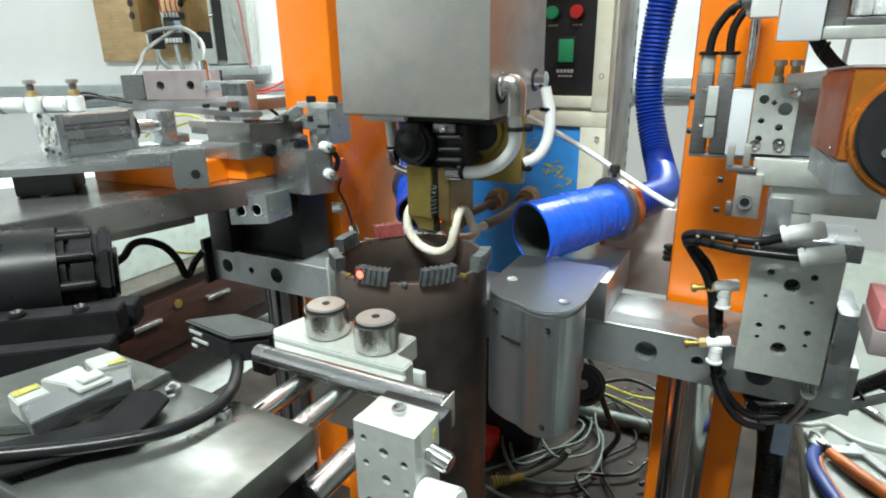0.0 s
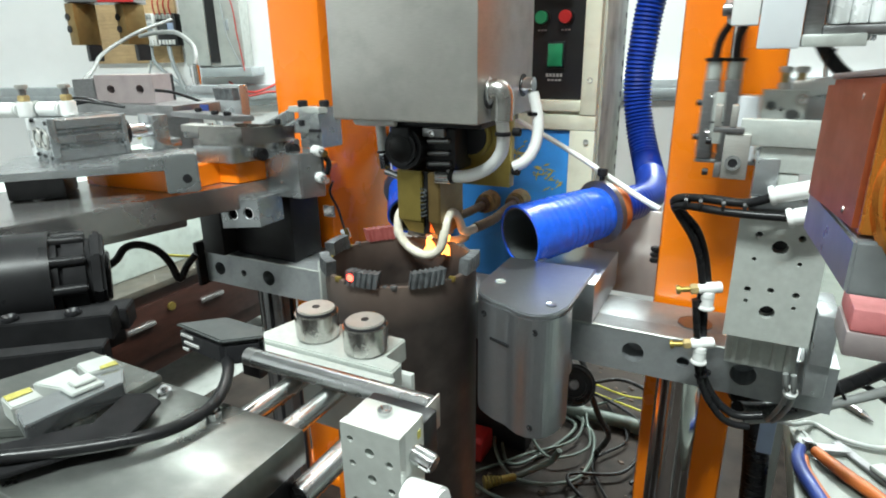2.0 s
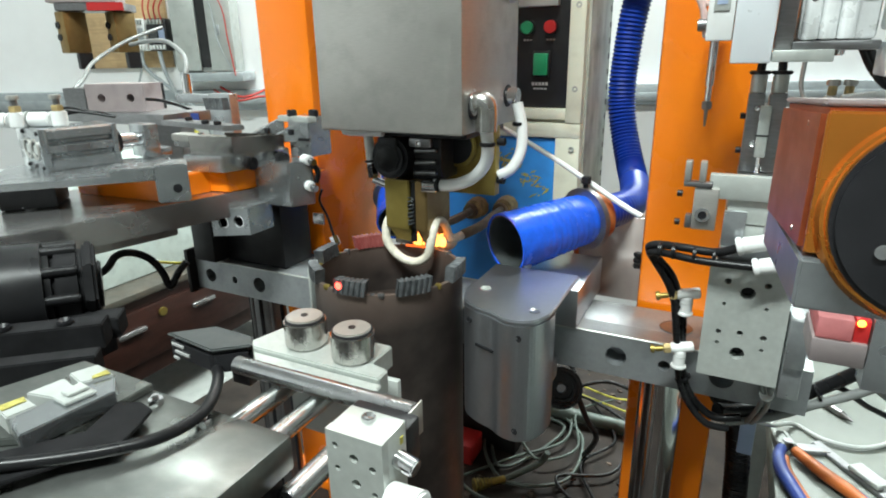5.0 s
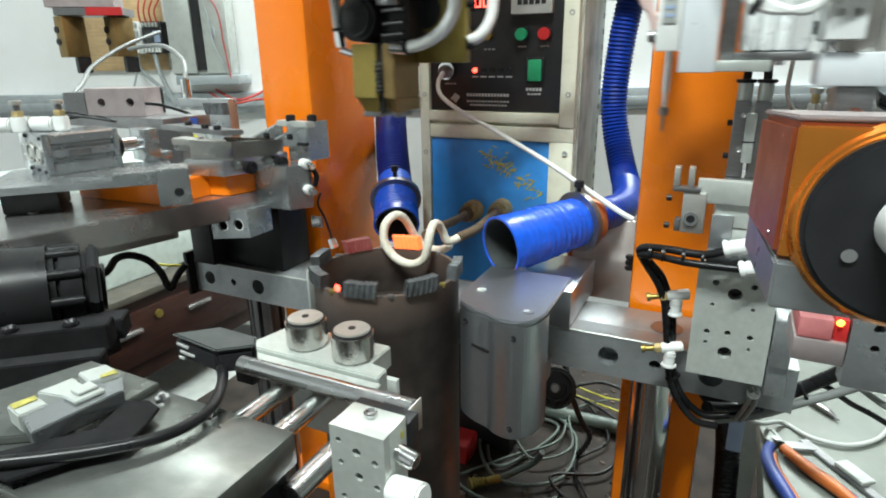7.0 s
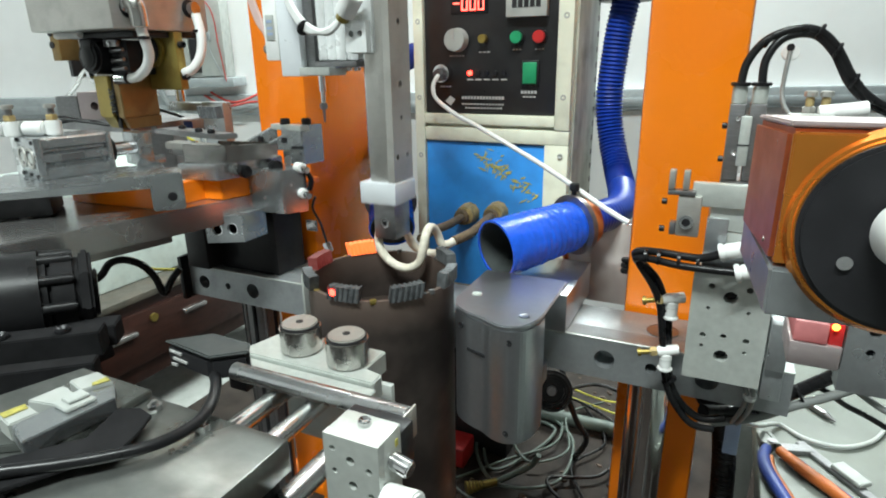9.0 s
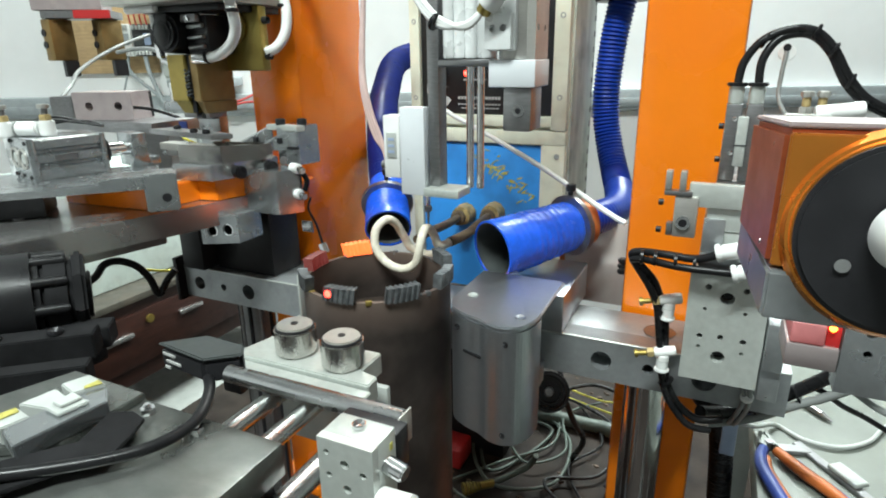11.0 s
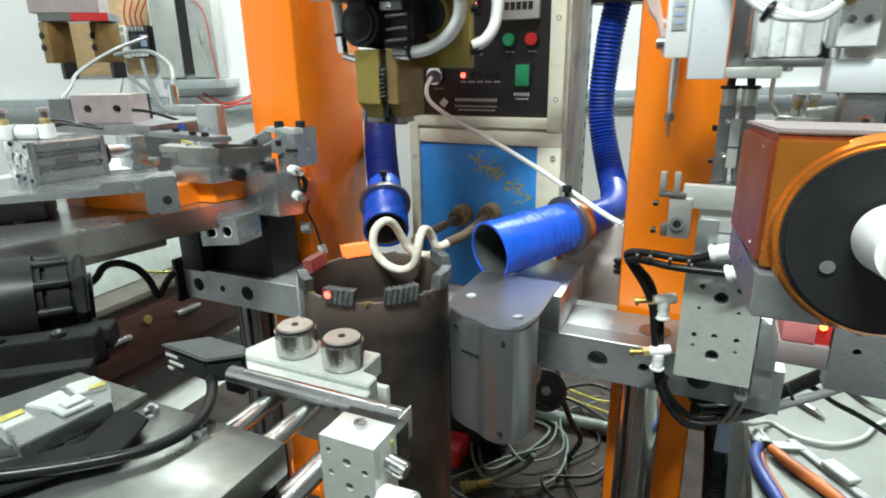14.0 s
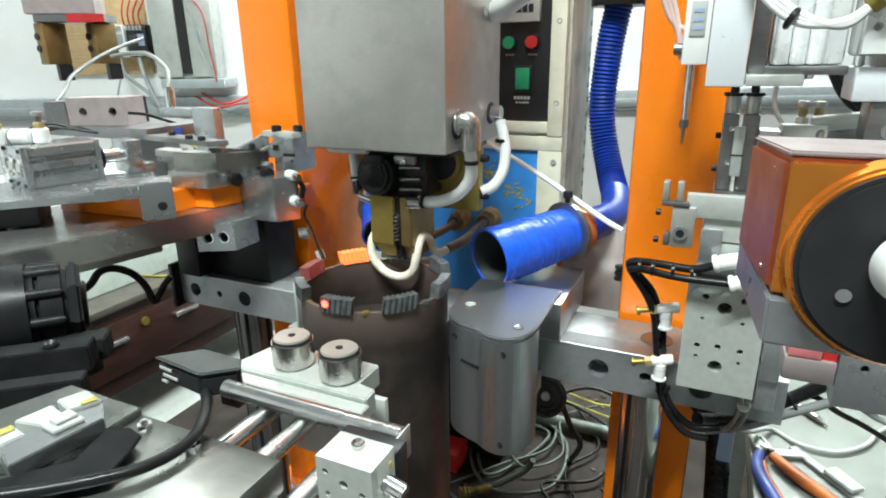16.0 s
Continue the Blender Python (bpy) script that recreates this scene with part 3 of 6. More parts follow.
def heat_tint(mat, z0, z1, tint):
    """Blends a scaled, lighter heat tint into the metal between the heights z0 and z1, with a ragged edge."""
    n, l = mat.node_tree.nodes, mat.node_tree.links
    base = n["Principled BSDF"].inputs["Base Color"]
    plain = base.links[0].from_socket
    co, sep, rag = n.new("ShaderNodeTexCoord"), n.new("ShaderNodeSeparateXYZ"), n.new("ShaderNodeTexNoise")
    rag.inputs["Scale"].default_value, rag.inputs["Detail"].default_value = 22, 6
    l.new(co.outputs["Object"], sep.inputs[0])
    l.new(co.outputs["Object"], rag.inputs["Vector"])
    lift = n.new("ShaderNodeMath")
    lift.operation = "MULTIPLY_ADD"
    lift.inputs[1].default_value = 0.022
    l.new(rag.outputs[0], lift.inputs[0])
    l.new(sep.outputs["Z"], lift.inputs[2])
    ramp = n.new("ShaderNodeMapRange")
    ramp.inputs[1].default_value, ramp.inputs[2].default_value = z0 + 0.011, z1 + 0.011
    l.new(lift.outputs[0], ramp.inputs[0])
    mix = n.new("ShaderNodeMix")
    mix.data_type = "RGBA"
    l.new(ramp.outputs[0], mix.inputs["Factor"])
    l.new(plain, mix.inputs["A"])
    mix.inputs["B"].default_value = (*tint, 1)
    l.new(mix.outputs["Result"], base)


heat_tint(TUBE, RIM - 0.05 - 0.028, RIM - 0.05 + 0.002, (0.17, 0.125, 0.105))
core = thing("core_bit", AX, AY, 0.05, "upright dark heat-stained steel tube with grooved segments round its rim", "core bit")
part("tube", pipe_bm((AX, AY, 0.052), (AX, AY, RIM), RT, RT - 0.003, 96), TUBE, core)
part("inner_plug", cyl_bm((AX, AY, 0.352), (AX, AY, 0.366), RT - 0.0032, None, 64), RUSTY, core)
for a, m, lab in ((138, SEG_RED, "dull red segment still cooling"), (183, SEG_GREY, ""), (228, SEG_GREY, ""), (273, SEG_GREY, ""), (318, SEG_GREY, ""), (3, SEG_GREY, "")):
    link_bm("segment", segment_bm(a), m, core, lab)
for a in (60, 20, 250, 296, 340, 160):
    b = radians(a)
    c0 = Vector((AX + (RT - 0.001) * math.cos(b), AY + (RT - 0.001) * math.sin(b), RIM))
    box("braze_spatter", (c0.x - 0.0024, c0.x + 0.0024, c0.y - 0.0017, c0.y + 0.0017, RIM - 0.0025, RIM + 0.0015), BRASS if a in (250, 340) else STEEL, core, 0.001)
for i in range(26):
    b = radians(rnd.uniform(0, 360))
    q = Vector((AX + (RT - 0.0015) * math.cos(b), AY + (RT - 0.0015) * math.sin(b), RIM))
    bm = bmesh.new()
    bmesh.ops.create_icosphere(bm, subdivisions=1, radius=1)
    sc = (rnd.uniform(0.001, 0.0028), rnd.uniform(0.001, 0.0024), rnd.uniform(0.0006, 0.0016))
    for v in bm.verts:
        v.co = q + Vector((v.co.x * sc[0], v.co.y * sc[1], v.co.z * sc[2]))
    part("flux_bead", bm, BRASS if i % 4 == 0 else SEG_GREY, core)
hot = thing("hot_segment", AX, AY, 0.05, "glowing yellow-orange grooved segment on the tube rim", "segment")
link_bm("segment_body", segment_bm(93), SEG_HOT, hot)
fresh = thing("new_segment", AX, AY, 0.05, "plain grey grooved segment carried in the gripper jaws", "segment")
link_bm("segment_body", segment_bm(93), SEG_GREY, fresh)
stand = thing("turntable", AX, AY, 0.05, "round dark steel turntable under the tube", "turntable")
cyl("disc", (AX, AY, 0.0505), (AX, AY, 0.0518), 0.075, STEEL, stand, sides=64)
flame = thing("braze_flame", AX, AY + 0.054, RIM, "small yellow flame licking round the heated segment", "flame")
for x, y, h, w in ((-0.012, 0.002, 0.010, 0.004), (-0.004, -0.002, 0.014, 0.005), (0.005, 0.001, 0.012, 0.005), (0.012, -0.001, 0.016, 0.0045), (0.017, 0.001, 0.010, 0.004), (0.001, 0.003, 0.008, 0.006)):
    p = [(AX + x, AY + 0.054 + y, RIM + 0.001), (AX + x + 0.001, AY + 0.054 + y, RIM + h * 0.35), (AX + x - 0.001, AY + 0.055 + y, RIM + h * 0.7), (AX + x + 0.002, AY + 0.054 + y, RIM + h)]
    part("tongue", sweep_bm(smooth_path(p, 4), lambda s, h=h, w=w: max(0.0003, w * max(0.0, 1 - s / (h * 1.1)) ** 0.7), 10), FLAME, flame)
# glowing red disc in place of the laser light falling on the rim
spot = thing("laser_spot", 0.06, -0.1405, 0.409, "small red light spot on a segment", "light spot")
cyl("dot", (0.0590, -0.1365, 0.4115), (0.0590, -0.1378, 0.4115), 0.0026, LED_RED, spot, sides=20)
arm = thing("stop_finger", -0.053, -0.03, 0.33, "thin pale steel guide strip standing beside the tube", "guide strip")
box("strip", (-0.0542, -0.0518, -0.034, -0.026, 0.326, 0.3720), ALU_L, arm, 0.0005)
box("foot", (-0.0650, -0.0518, -0.034, -0.0215, 0.322, 0.326), ALU_L, arm, 0.0006)

# ---- grey cover beside the tube ----
cov = thing("motor_cover", 0.165, -0.06, 0.30, "grey painted metal cover with a rounded nose beside the tube", "cover")
nose = [(p.x, p.y) for p in smooth_path([(0.129, -0.088, 0), (0.1355, -0.0995, 0), (0.147, -0.1065, 0), (0.158, -0.1100, 0), (0.167, -0.1152, 0), (0.178, -0.1162, 0), (0.1875, -0.1105, 0), (0.1925, -0.099, 0), (0.1937, -0.086, 0)], 5)]
prism("shell", [(0.128, -0.024), (0.128, -0.083)] + nose + [(0.1935, -0.085), (0.160, -0.024)], 0.311, 0.397, COVER, cov, 0.0012)
prism("lid", [(0.1275, -0.0235), (0.1275, -0.0835)] + [(x, y - 0.0005) for x, y in nose] + [(0.1935, -0.0235)], 0.3972, 0.4, COVER, cov, 0.0008)
box("foot", (0.135, 0.18, -0.04, -0.0215, 0.3115, 0.33), COVER, cov, 0.001)
box("rear_housing", (0.1275, 0.1935, -0.0232, 0.062, 0.3566, 0.3875), COVER, cov, 0.001)
for p in ((0.1400, -0.1030, 0.388), (0.1790, -0.1158, 0.388), (0.1780, -0.1160, 0.320)):
    bolt(cov, p, (-0.35, -0.94, 0), 0.0022, 0.0012, BLACK_METAL, "screw")
obox("slot", 0.1600, -0.1125, -22, 0.016, 0.002, 0.3715, 0.3735, BLACK_METAL, cov, 0.0002)
for x, y, m in ((0.140, -0.075, ALU_L), (0.183, -0.098, COVER), (0.152, -0.02, COVER)):
    bolt(cov, (x, y, 0.4), (0, 0, 1), 0.0038, 0.0008, m, "screw")
# ---- blue suction hoses ----
def taper_bm(p0, p1, r0, r1, wall, sides=48, rings=42, film=0.0, seed=1):
    """A hollow tapered spout from p0 to p1, its skin slightly crinkled by film."""
    p0, p1 = Vector(p0), Vector(p1)
    d = (p1 - p0).normalized()
    u = d.orthogonal().normalized()
    v = d.cross(u)
    rr = random.Random(seed)
    bm = bmesh.new()
    loops = []
    for k in range(rings + 1):
        t = k / rings
        r = r0 + (r1 - r0) * t + (0.0008 * min(1.0, t * 2.2) if k % 3 == 1 else 0)
        loops.append([bm.verts.new(p0.lerp(p1, t) + (u * math.cos(a) + v * math.sin(a)) * (r + rr.uniform(-film, film))) for a in [2 * math.pi * q / sides for q in range(sides)]])
    for t in (1, 0):
        r = r0 + (r1 - r0) * t - wall
        loops.append([bm.verts.new(p0.lerp(p1, t) + (u * math.cos(a) + v * math.sin(a)) * r) for a in [2 * math.pi * q / sides for q in range(sides)]])
    for a, b in zip(loops, loops[1:] + loops[:1]):
        for q in range(sides):
            bm.faces.new((a[q], a[(q + 1) % sides], b[(q + 1) % sides], b[q]))
    bmesh.ops.recalc_face_normals(bm, faces=bm.faces)
    return bm


def hose_with_nozzle(mouth, ring, after, rise, r0, r1, rh, label, n_bright):
    h = thing("suction_hose", *ring, label, "hose", "blue suction hoses")
    m, g, a = Vector(mouth), Vector(ring), Vector(after)
    d = (g - m).normalized()
    nz = part("nozzle", taper_bm(m, g, r0, r1, 0.0018, film=0.00018), FILM_BLUE, h, "smooth blue nozzle wrapped in shiny film")
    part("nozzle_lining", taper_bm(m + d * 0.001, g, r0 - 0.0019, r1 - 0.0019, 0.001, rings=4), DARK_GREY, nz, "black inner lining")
    # black disc closes the bore, standing for the darkness deep in the hose
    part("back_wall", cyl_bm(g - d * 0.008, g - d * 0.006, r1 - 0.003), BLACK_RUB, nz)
    band = part("clamp_ring", pipe_bm(g - d * 0.001, g + d * 0.004, r1 + 0.0062, r1 - 0.001), STEEL, h, "grey steel hose clamp ring")
    cyl("clamp_screw", g + Vector((0, 0, r1 + 0.002)), g + Vector((0, 0, r1 + 0.010)), 0.0022, BLACK_METAL, band)
    cyl("screw_head", g + Vector((0, 0, r1 + 0.010)), g + Vector((0, 0, r1 + 0.016)), 0.0042, BLACK_METAL, band)
    part("band", pipe_bm(g + d * 0.004, a, r1 - 0.0005, r1 - 0.004), CLAMP_ORANGE, h, "orange-brown plastic coupling")
    path = [tuple(a - d * 0.004)] + rise
    corrugated("hose_cuff", path[:n_bright], rh + 0.0008, FILM_BLUE if rh > 0.0155 else BLUE, h, 0.005, 0.0003, "bright blue smooth hose cuff")
    corrugated("flexible_hose", path[n_bright - 1:], rh, DEEP_BLUE if rh > 0.0155 else BLUE, h, 0.0042, 0.00085, "ribbed blue flexible hose")
    return h


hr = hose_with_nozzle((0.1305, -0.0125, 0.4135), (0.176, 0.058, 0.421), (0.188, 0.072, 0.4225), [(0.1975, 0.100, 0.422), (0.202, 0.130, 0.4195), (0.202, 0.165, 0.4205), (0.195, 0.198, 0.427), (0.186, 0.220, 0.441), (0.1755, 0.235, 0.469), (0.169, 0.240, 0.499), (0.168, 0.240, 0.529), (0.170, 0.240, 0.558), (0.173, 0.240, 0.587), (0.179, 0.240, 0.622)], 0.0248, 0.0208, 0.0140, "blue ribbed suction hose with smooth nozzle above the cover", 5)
cyl("collar", (0.179, 0.240, 0.6155), (0.179, 0.240, 0.68), 0.029, BLACK_RUB, hr, sides=40, label="black rubber collar")
corrugated("upper_hose", [(0.180, 0.240, 0.68), (0.18, 0.242, 0.8), (0.18, 0.25, 1.0)], 0.016, BLUE, hr)
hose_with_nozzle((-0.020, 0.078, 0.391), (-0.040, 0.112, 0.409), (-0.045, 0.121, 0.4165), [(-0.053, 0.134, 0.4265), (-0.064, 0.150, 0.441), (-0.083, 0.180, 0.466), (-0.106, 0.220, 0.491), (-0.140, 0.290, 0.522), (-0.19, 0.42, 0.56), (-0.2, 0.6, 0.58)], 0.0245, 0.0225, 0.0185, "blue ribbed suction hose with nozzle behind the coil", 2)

wc = thing("white_cable", 0.1, 0.1, 0.45, "thin white cable hanging from the panel socket to the column", "cable")
cord("sheath", [(0.0, 0.155, 0.544), (0.0, 0.143, 0.534), (0.008, 0.134, 0.521), (0.035, 0.125, 0.506), (0.062, 0.12, 0.495), (0.139, 0.085, 0.467), (0.205, 0.050, 0.440), (0.2255, 0.043, 0.432)], 0.0023, WHITE_PL, wc)

# ---- right-hand slide with perforated plate ----
slide_body = thing("slide_cylinder", 0.303, -0.025, 0.356, "grey ribbed pneumatic slide body standing on the bar", "slide")
box("body", (0.2835, 0.3235, -0.044, -0.0215, 0.3575, 0.440), ALU_L, slide_body, 0.001)
for k in range(5):
    box("rib", (0.287 + k * 0.0075, 0.290 + k * 0.0075, -0.0455, -0.0441, 0.3585, 0.438), ALU_L, slide_body, 0.0004)
box("end_block", (0.327, 0.338, -0.062, -0.022, 0.375, 0.4065), ALU, slide_body, 0.001)
box("lower_block", (0.327, 0.3385, -0.058, -0.022, 0.352, 0.3745), ALU, slide_body, 0.001)
table = thing("slide_table", 0.303, -0.055, 0.36, "pale drilled aluminium slide plate with a forked clip", "slide plate")
holes = [(0.0225, 0.059, 0.0042), (0.0215, 0.0185, 0.0042), (0.0095, 0.0315, 0.0018), (0.0095, 0.024, 0.0012), (0.0345, 0.0315, 0.0019), (0.0345, 0.0235, 0.0012), (0.0215, 0.0325, 0.0018), (0.011, 0.0655, 0.0019), (0.0325, 0.0655, 0.0019), (0.0105, 0.0505, 0.0012), (0.0335, 0.0505, 0.0012)]
part("plate", plate_bm((0.2805, -0.058, 0.3585), (1, 0, 0), (0, 0, 1), (0, 1, 0), 0.0455, 0.077, 0.009, holes, 20), ALU_L, table)
box("back_plate", (0.2815, 0.3255, -0.0488, -0.0482, 0.36, 0.435), BLACK_METAL, table, 0)
box("shelf", (0.284, 0.332, -0.062, -0.020, 0.4362, 0.4465), ALU, table, 0.0008)
box("upright", (0.284, 0.296, -0.060, -0.030, 0.447, 0.468), ALU, table, 0.0008)
box("beam", (0.274, 0.335, -0.061, -0.0548, 0.4745, 0.489), ALU_L, table, 0.0008)
box("beam_top", (0.285, 0.335, -0.058, -0.0548, 0.4602, 0.474), ALU_L, table, 0.0008)
clipm = box("clip", (0.2668, 0.2800, -0.065, -0.056, 0.4560, 0.4812), STAINLESS, table, 0.0008, "steel forked clip")
for x in (0.2605, 0.2685):
    box("prong", (x, x + 0.0035, -0.066, -0.059, 0.4847, 0.4965), STAINLESS, clipm, 0.0005)
box("clip_step", (0.2632, 0.2666, -0.064, -0.057, 0.4562, 0.4640), STEEL, clipm, 0.0005)
box("prong_base", (0.2605, 0.276, -0.066, -0.059, 0.4815, 0.4845), STEEL, clipm, 0.0005)
cyl("clip_eye", (0.2725, -0.0655, 0.4655), (0.2725, -0.0672, 0.4655), 0.0042, CHROME, clipm)
cyl("clip_bore", (0.2725, -0.0672, 0.4655), (0.2725, -0.0676, 0.4655), 0.0024, BLACK_METAL, clipm)
for z in (0.4585, 0.476):
    bolt(table, (0.2602, -0.060, z), (-1, 0, 0), 0.002, 0.003)
box("inner_jaw", (0.294, 0.306, -0.057, -0.045, 0.4475, 0.4595), ALU_L, table, 0.0006)
for y, z, dx in ((-0.066, 0.4515, 0), (-0.068, 0.4405, 0.010)):
    f = cyl("push_fitting", (0.296 + dx, y, z - 0.002), (0.313 + dx, y, z + 0.003), 0.0048, WHITE_PL, table, sides=20, label="white push-in air fitting")
    cyl("fitting_collar", (0.293 + dx, y, z - 0.003), (0.296 + dx, y, z - 0.002), 0.0056, WHITE_PL, f, sides=20)
cord("air_tube", [(0.294, -0.066, 0.448), (0.282, -0.064, 0.443), (0.262, -0.060, 0.4425), (0.248, -0.056, 0.441), (0.2435, -0.053, 0.437), (0.249, -0.05, 0.430), (0.2575, -0.047, 0.420), (0.2625, -0.044, 0.408), (0.2655, -0.0415, 0.396), (0.268, -0.040, 0.383)], 0.0026, BLACK_RUB, table, "black air tube")
cord("air_tube", [(0.3035, -0.068, 0.438), (0.275, -0.066, 0.4372), (0.256, -0.06, 0.4372), (0.245, -0.055, 0.4355), (0.2465, -0.051, 0.430), (0.256, -0.050, 0.416), (0.2615, -0.047, 0.402), (0.265, -0.045, 0.385)], 0.0024, BLACK_RUB, table, "black air tube")
for x in (0.250, 0.258, 0.27, 0.281):
    cyl("cable_tie", (x, -0.063, 0.4400), (x + 0.002, -0.063, 0.4400), 0.0050, BLACK_RUB, table, sides=14)

air = thing("air_line", 0.27, -0.035, 0.36, "black air tubes bundled with cable ties and white elbow fittings", "air line")
cord("tube", [(0.264, -0.043, 0.405), (0.2665, -0.0415, 0.395), (0.268, -0.040, 0.385), (0.2705, -0.038, 0.355), (0.274, -0.037, 0.338), (0.283, -0.034, 0.322), (0.296, -0.032, 0.313), (0.312, -0.03, 0.316)], 0.0027, BLACK_RUB, air)
cord("tube", [(0.2625, -0.046, 0.398), (0.2665, -0.044, 0.37), (0.27, -0.041, 0.345), (0.276, -0.038, 0.327), (0.29, -0.035, 0.309), (0.305, -0.03, 0.305)], 0.0025, BLACK_RUB, air)
for p in ((0.266, -0.0425, 0.399), (0.272, -0.038, 0.343)):
    cyl("cable_tie", p, (p[0] + 0.001, p[1], p[2] - 0.002), 0.0055, BLACK_RUB, air, sides=14)
for z in (0.4065, 0.3675):
    e = cyl("elbow_fitting", (0.2630, -0.046, z - 0.001), (0.2765, -0.0425, z + 0.0013), 0.0037, WHITE_PL, air, sides=20, label="white elbow fitting with brass needle screw")
    cyl("fitting_leg", (0.2690, -0.045, z - 0.0125), (0.2690, -0.045, z - 0.002), 0.0040, WHITE_PL, e, sides=20)
    cyl("leg_ring", (0.2690, -0.045, z - 0.0065), (0.2690, -0.045, z - 0.0055), 0.0043, GREY_PAINT, e, sides=20)
    cyl("fitting_rim", (0.2690, -0.045, z - 0.0145), (0.2690, -0.045, z - 0.0122), 0.0050, WHITE_PL, e, sides=20)
    cyl("flow_nut", (0.2585, -0.0472, z - 0.0017), (0.2630, -0.046, z - 0.001), 0.0036, BRASS_DULL, e, sides=6)
    cyl("needle", (0.2530, -0.0485, z - 0.0025), (0.2585, -0.0472, z - 0.0017), 0.0018, BRASS, e, sides=14)
    cyl("needle_head", (0.2505, -0.0491, z - 0.0029), (0.2530, -0.0485, z - 0.0025), 0.0030, BRASS, e, sides=14)

for k in range(2):
    cord("grey_tube", [(0.3185 + 0.0045 * k, -0.0475, 0.3590), (0.3200 + 0.0042 * k, -0.0455, 0.3500), (0.3220 + 0.0036 * k, -0.0400, 0.3430), (0.3215 + 0.0042 * k, -0.0300, 0.3270), (0.3190 + 0.0040 * k, -0.0050, 0.3010), (0.3195 + 0.0040 * k, 0.0240, 0.2805)], 0.0016, GREY_CABLE, air, "thin grey air tube")
cyl("white_tie", (0.3240, -0.0410, 0.3445), (0.3236, -0.0390, 0.3412), 0.0042, WHITE_PL, air, sides=16, bevel=0.0005)

# ---- clamp unit that slides sideways ----
CLAMP_EYE = Vector((-0.0314, -0.477, 0.1135))
clamp = thing("clamp_unit", 0.32, 0.04, 0.45, "steel clamp with two small air cylinders and looped black hoses", "clamp")
for x in (0.2935, 0.3065):
    c = box("cylinder", (x - 0.0052, x + 0.0052, 0.034, 0.050, 0.474, 0.528), STEEL, clamp, 0.0008)
    cyl("fitting", (x, 0.042, 0.528), (x, 0.042, 0.540), 0.0050, ALU_L, c, sides=20)
    cyl("fitting_ring", (x, 0.042, 0.540), (x, 0.042, 0.5425), 0.0068, BLACK_RUB, c, sides=20)
box("pad", (0.2965, 0.3035, 0.030, 0.034, 0.485, 0.520), ALU_L, clamp, 0.0008)
box("pad_split", (0.2962, 0.3038, 0.0295, 0.0335, 0.4995, 0.5005), BLACK_METAL, clamp, 0.0002)
for z in (0.488, 0.512):
    bolt(clamp, (0.2882, 0.042, z), (-1, 0, 0), 0.0022, 0.0035)
    bolt(clamp, (0.2945, 0.034, z + 0.006), (0, -1, 0), 0.0018, 0.001, CHROME)
part("valve_plate", plate_bm((0.3255, 0.030, 0.476), (1, 0, 0), (0, 0, 1), (0, 1, 0), 0.026, 0.046, 0.012, [(0.006, 0.036, 0.003), (0.019, 0.030, 0.0042), (0.006, 0.022, 0.002), (0.006, 0.010, 0.0022), (0.017, 0.018, 0.0024), (0.012, 0.034, 0.0016), (0.0185, 0.0075, 0.0036)], 18), ALU_L, clamp)
for x, z in ((0.3485, 0.5165), (0.3445, 0.482), (0.3300, 0.482)):
    bolt(clamp, (x, 0.0298, z), (0, -1, 0), 0.0036, 0.0012, ROLLER)
box("valve_body", (0.326, 0.375, 0.0425, 0.062, 0.474, 0.520), ALU, clamp, 0.001)
box("white_pad", (0.312, 0.325, 0.030, 0.05, 0.474, 0.518), WHITE_PAINT, clamp, 0.001)
box("slide_rail", (0.288, 0.40, 0.036, 0.066, 0.4705, 0.4735), ALU, clamp, 0.001)
for x in (0.338, 0.3475):
    f = cyl("air_fitting", (x, 0.05, 0.520), (x, 0.05, 0.526), 0.0044, STAINLESS, clamp, sides=6)
    cyl("fitting_stem", (x, 0.05, 0.526), (x, 0.05, 0.5325), 0.0028, BRASS_DULL, f, sides=14)
    cyl("fitting_cap", (x, 0.05, 0.5325), (x, 0.05, 0.5365), 0.0042, STAINLESS, f, sides=14)
cyl("white_elbow", (0.343, 0.04, 0.522), (0.371, 0.042, 0.5255), 0.0055, WHITE_PL, clamp, sides=20)
cord("black_hose", [(0.2935, 0.042, 0.542), (0.2955, 0.044, 0.556), (0.305, 0.046, 0.570), (0.321, 0.048, 0.577), (0.336, 0.05, 0.5755), (0.349, 0.052, 0.564), (0.362, 0.055, 0.544), (0.378, 0.058, 0.529), (0.41, 0.065, 0.515)], 0.0028, BLACK_RUB, clamp)
cord("black_hose", [(0.3065, 0.042, 0.542), (0.307, 0.044, 0.558), (0.316, 0.048, 0.5715), (0.333, 0.051, 0.5735), (0.347, 0.053, 0.562), (0.36, 0.056, 0.541), (0.377, 0.06, 0.5265), (0.41, 0.067, 0.511)], 0.0028, BLACK_RUB, clamp)
for p in ((0.337, 0.05, 0.5755), (0.349, 0.052, 0.5635), (0.362, 0.055, 0.5435), (0.307, 0.046, 0.5705)):
    cyl("cable_tie", (p[0] - 0.001, p[1], p[2]), (p[0] + 0.001, p[1], p[2] - 0.001), 0.0055, BLACK_RUB, clamp, sides=12)
for ob in [c for c in clamp.children] + [d for c in clamp.children for d in c.children]:
    for v in ob.data.vertices:
        v.co = (v.co - CLAMP_EYE) * 0.9 + CLAMP_EYE
eye_t = thing("hanging_eyelet", 0.33, 0.14, 0.5, "white plastic cable outlet with grey lead on the wall side", "cable outlet")
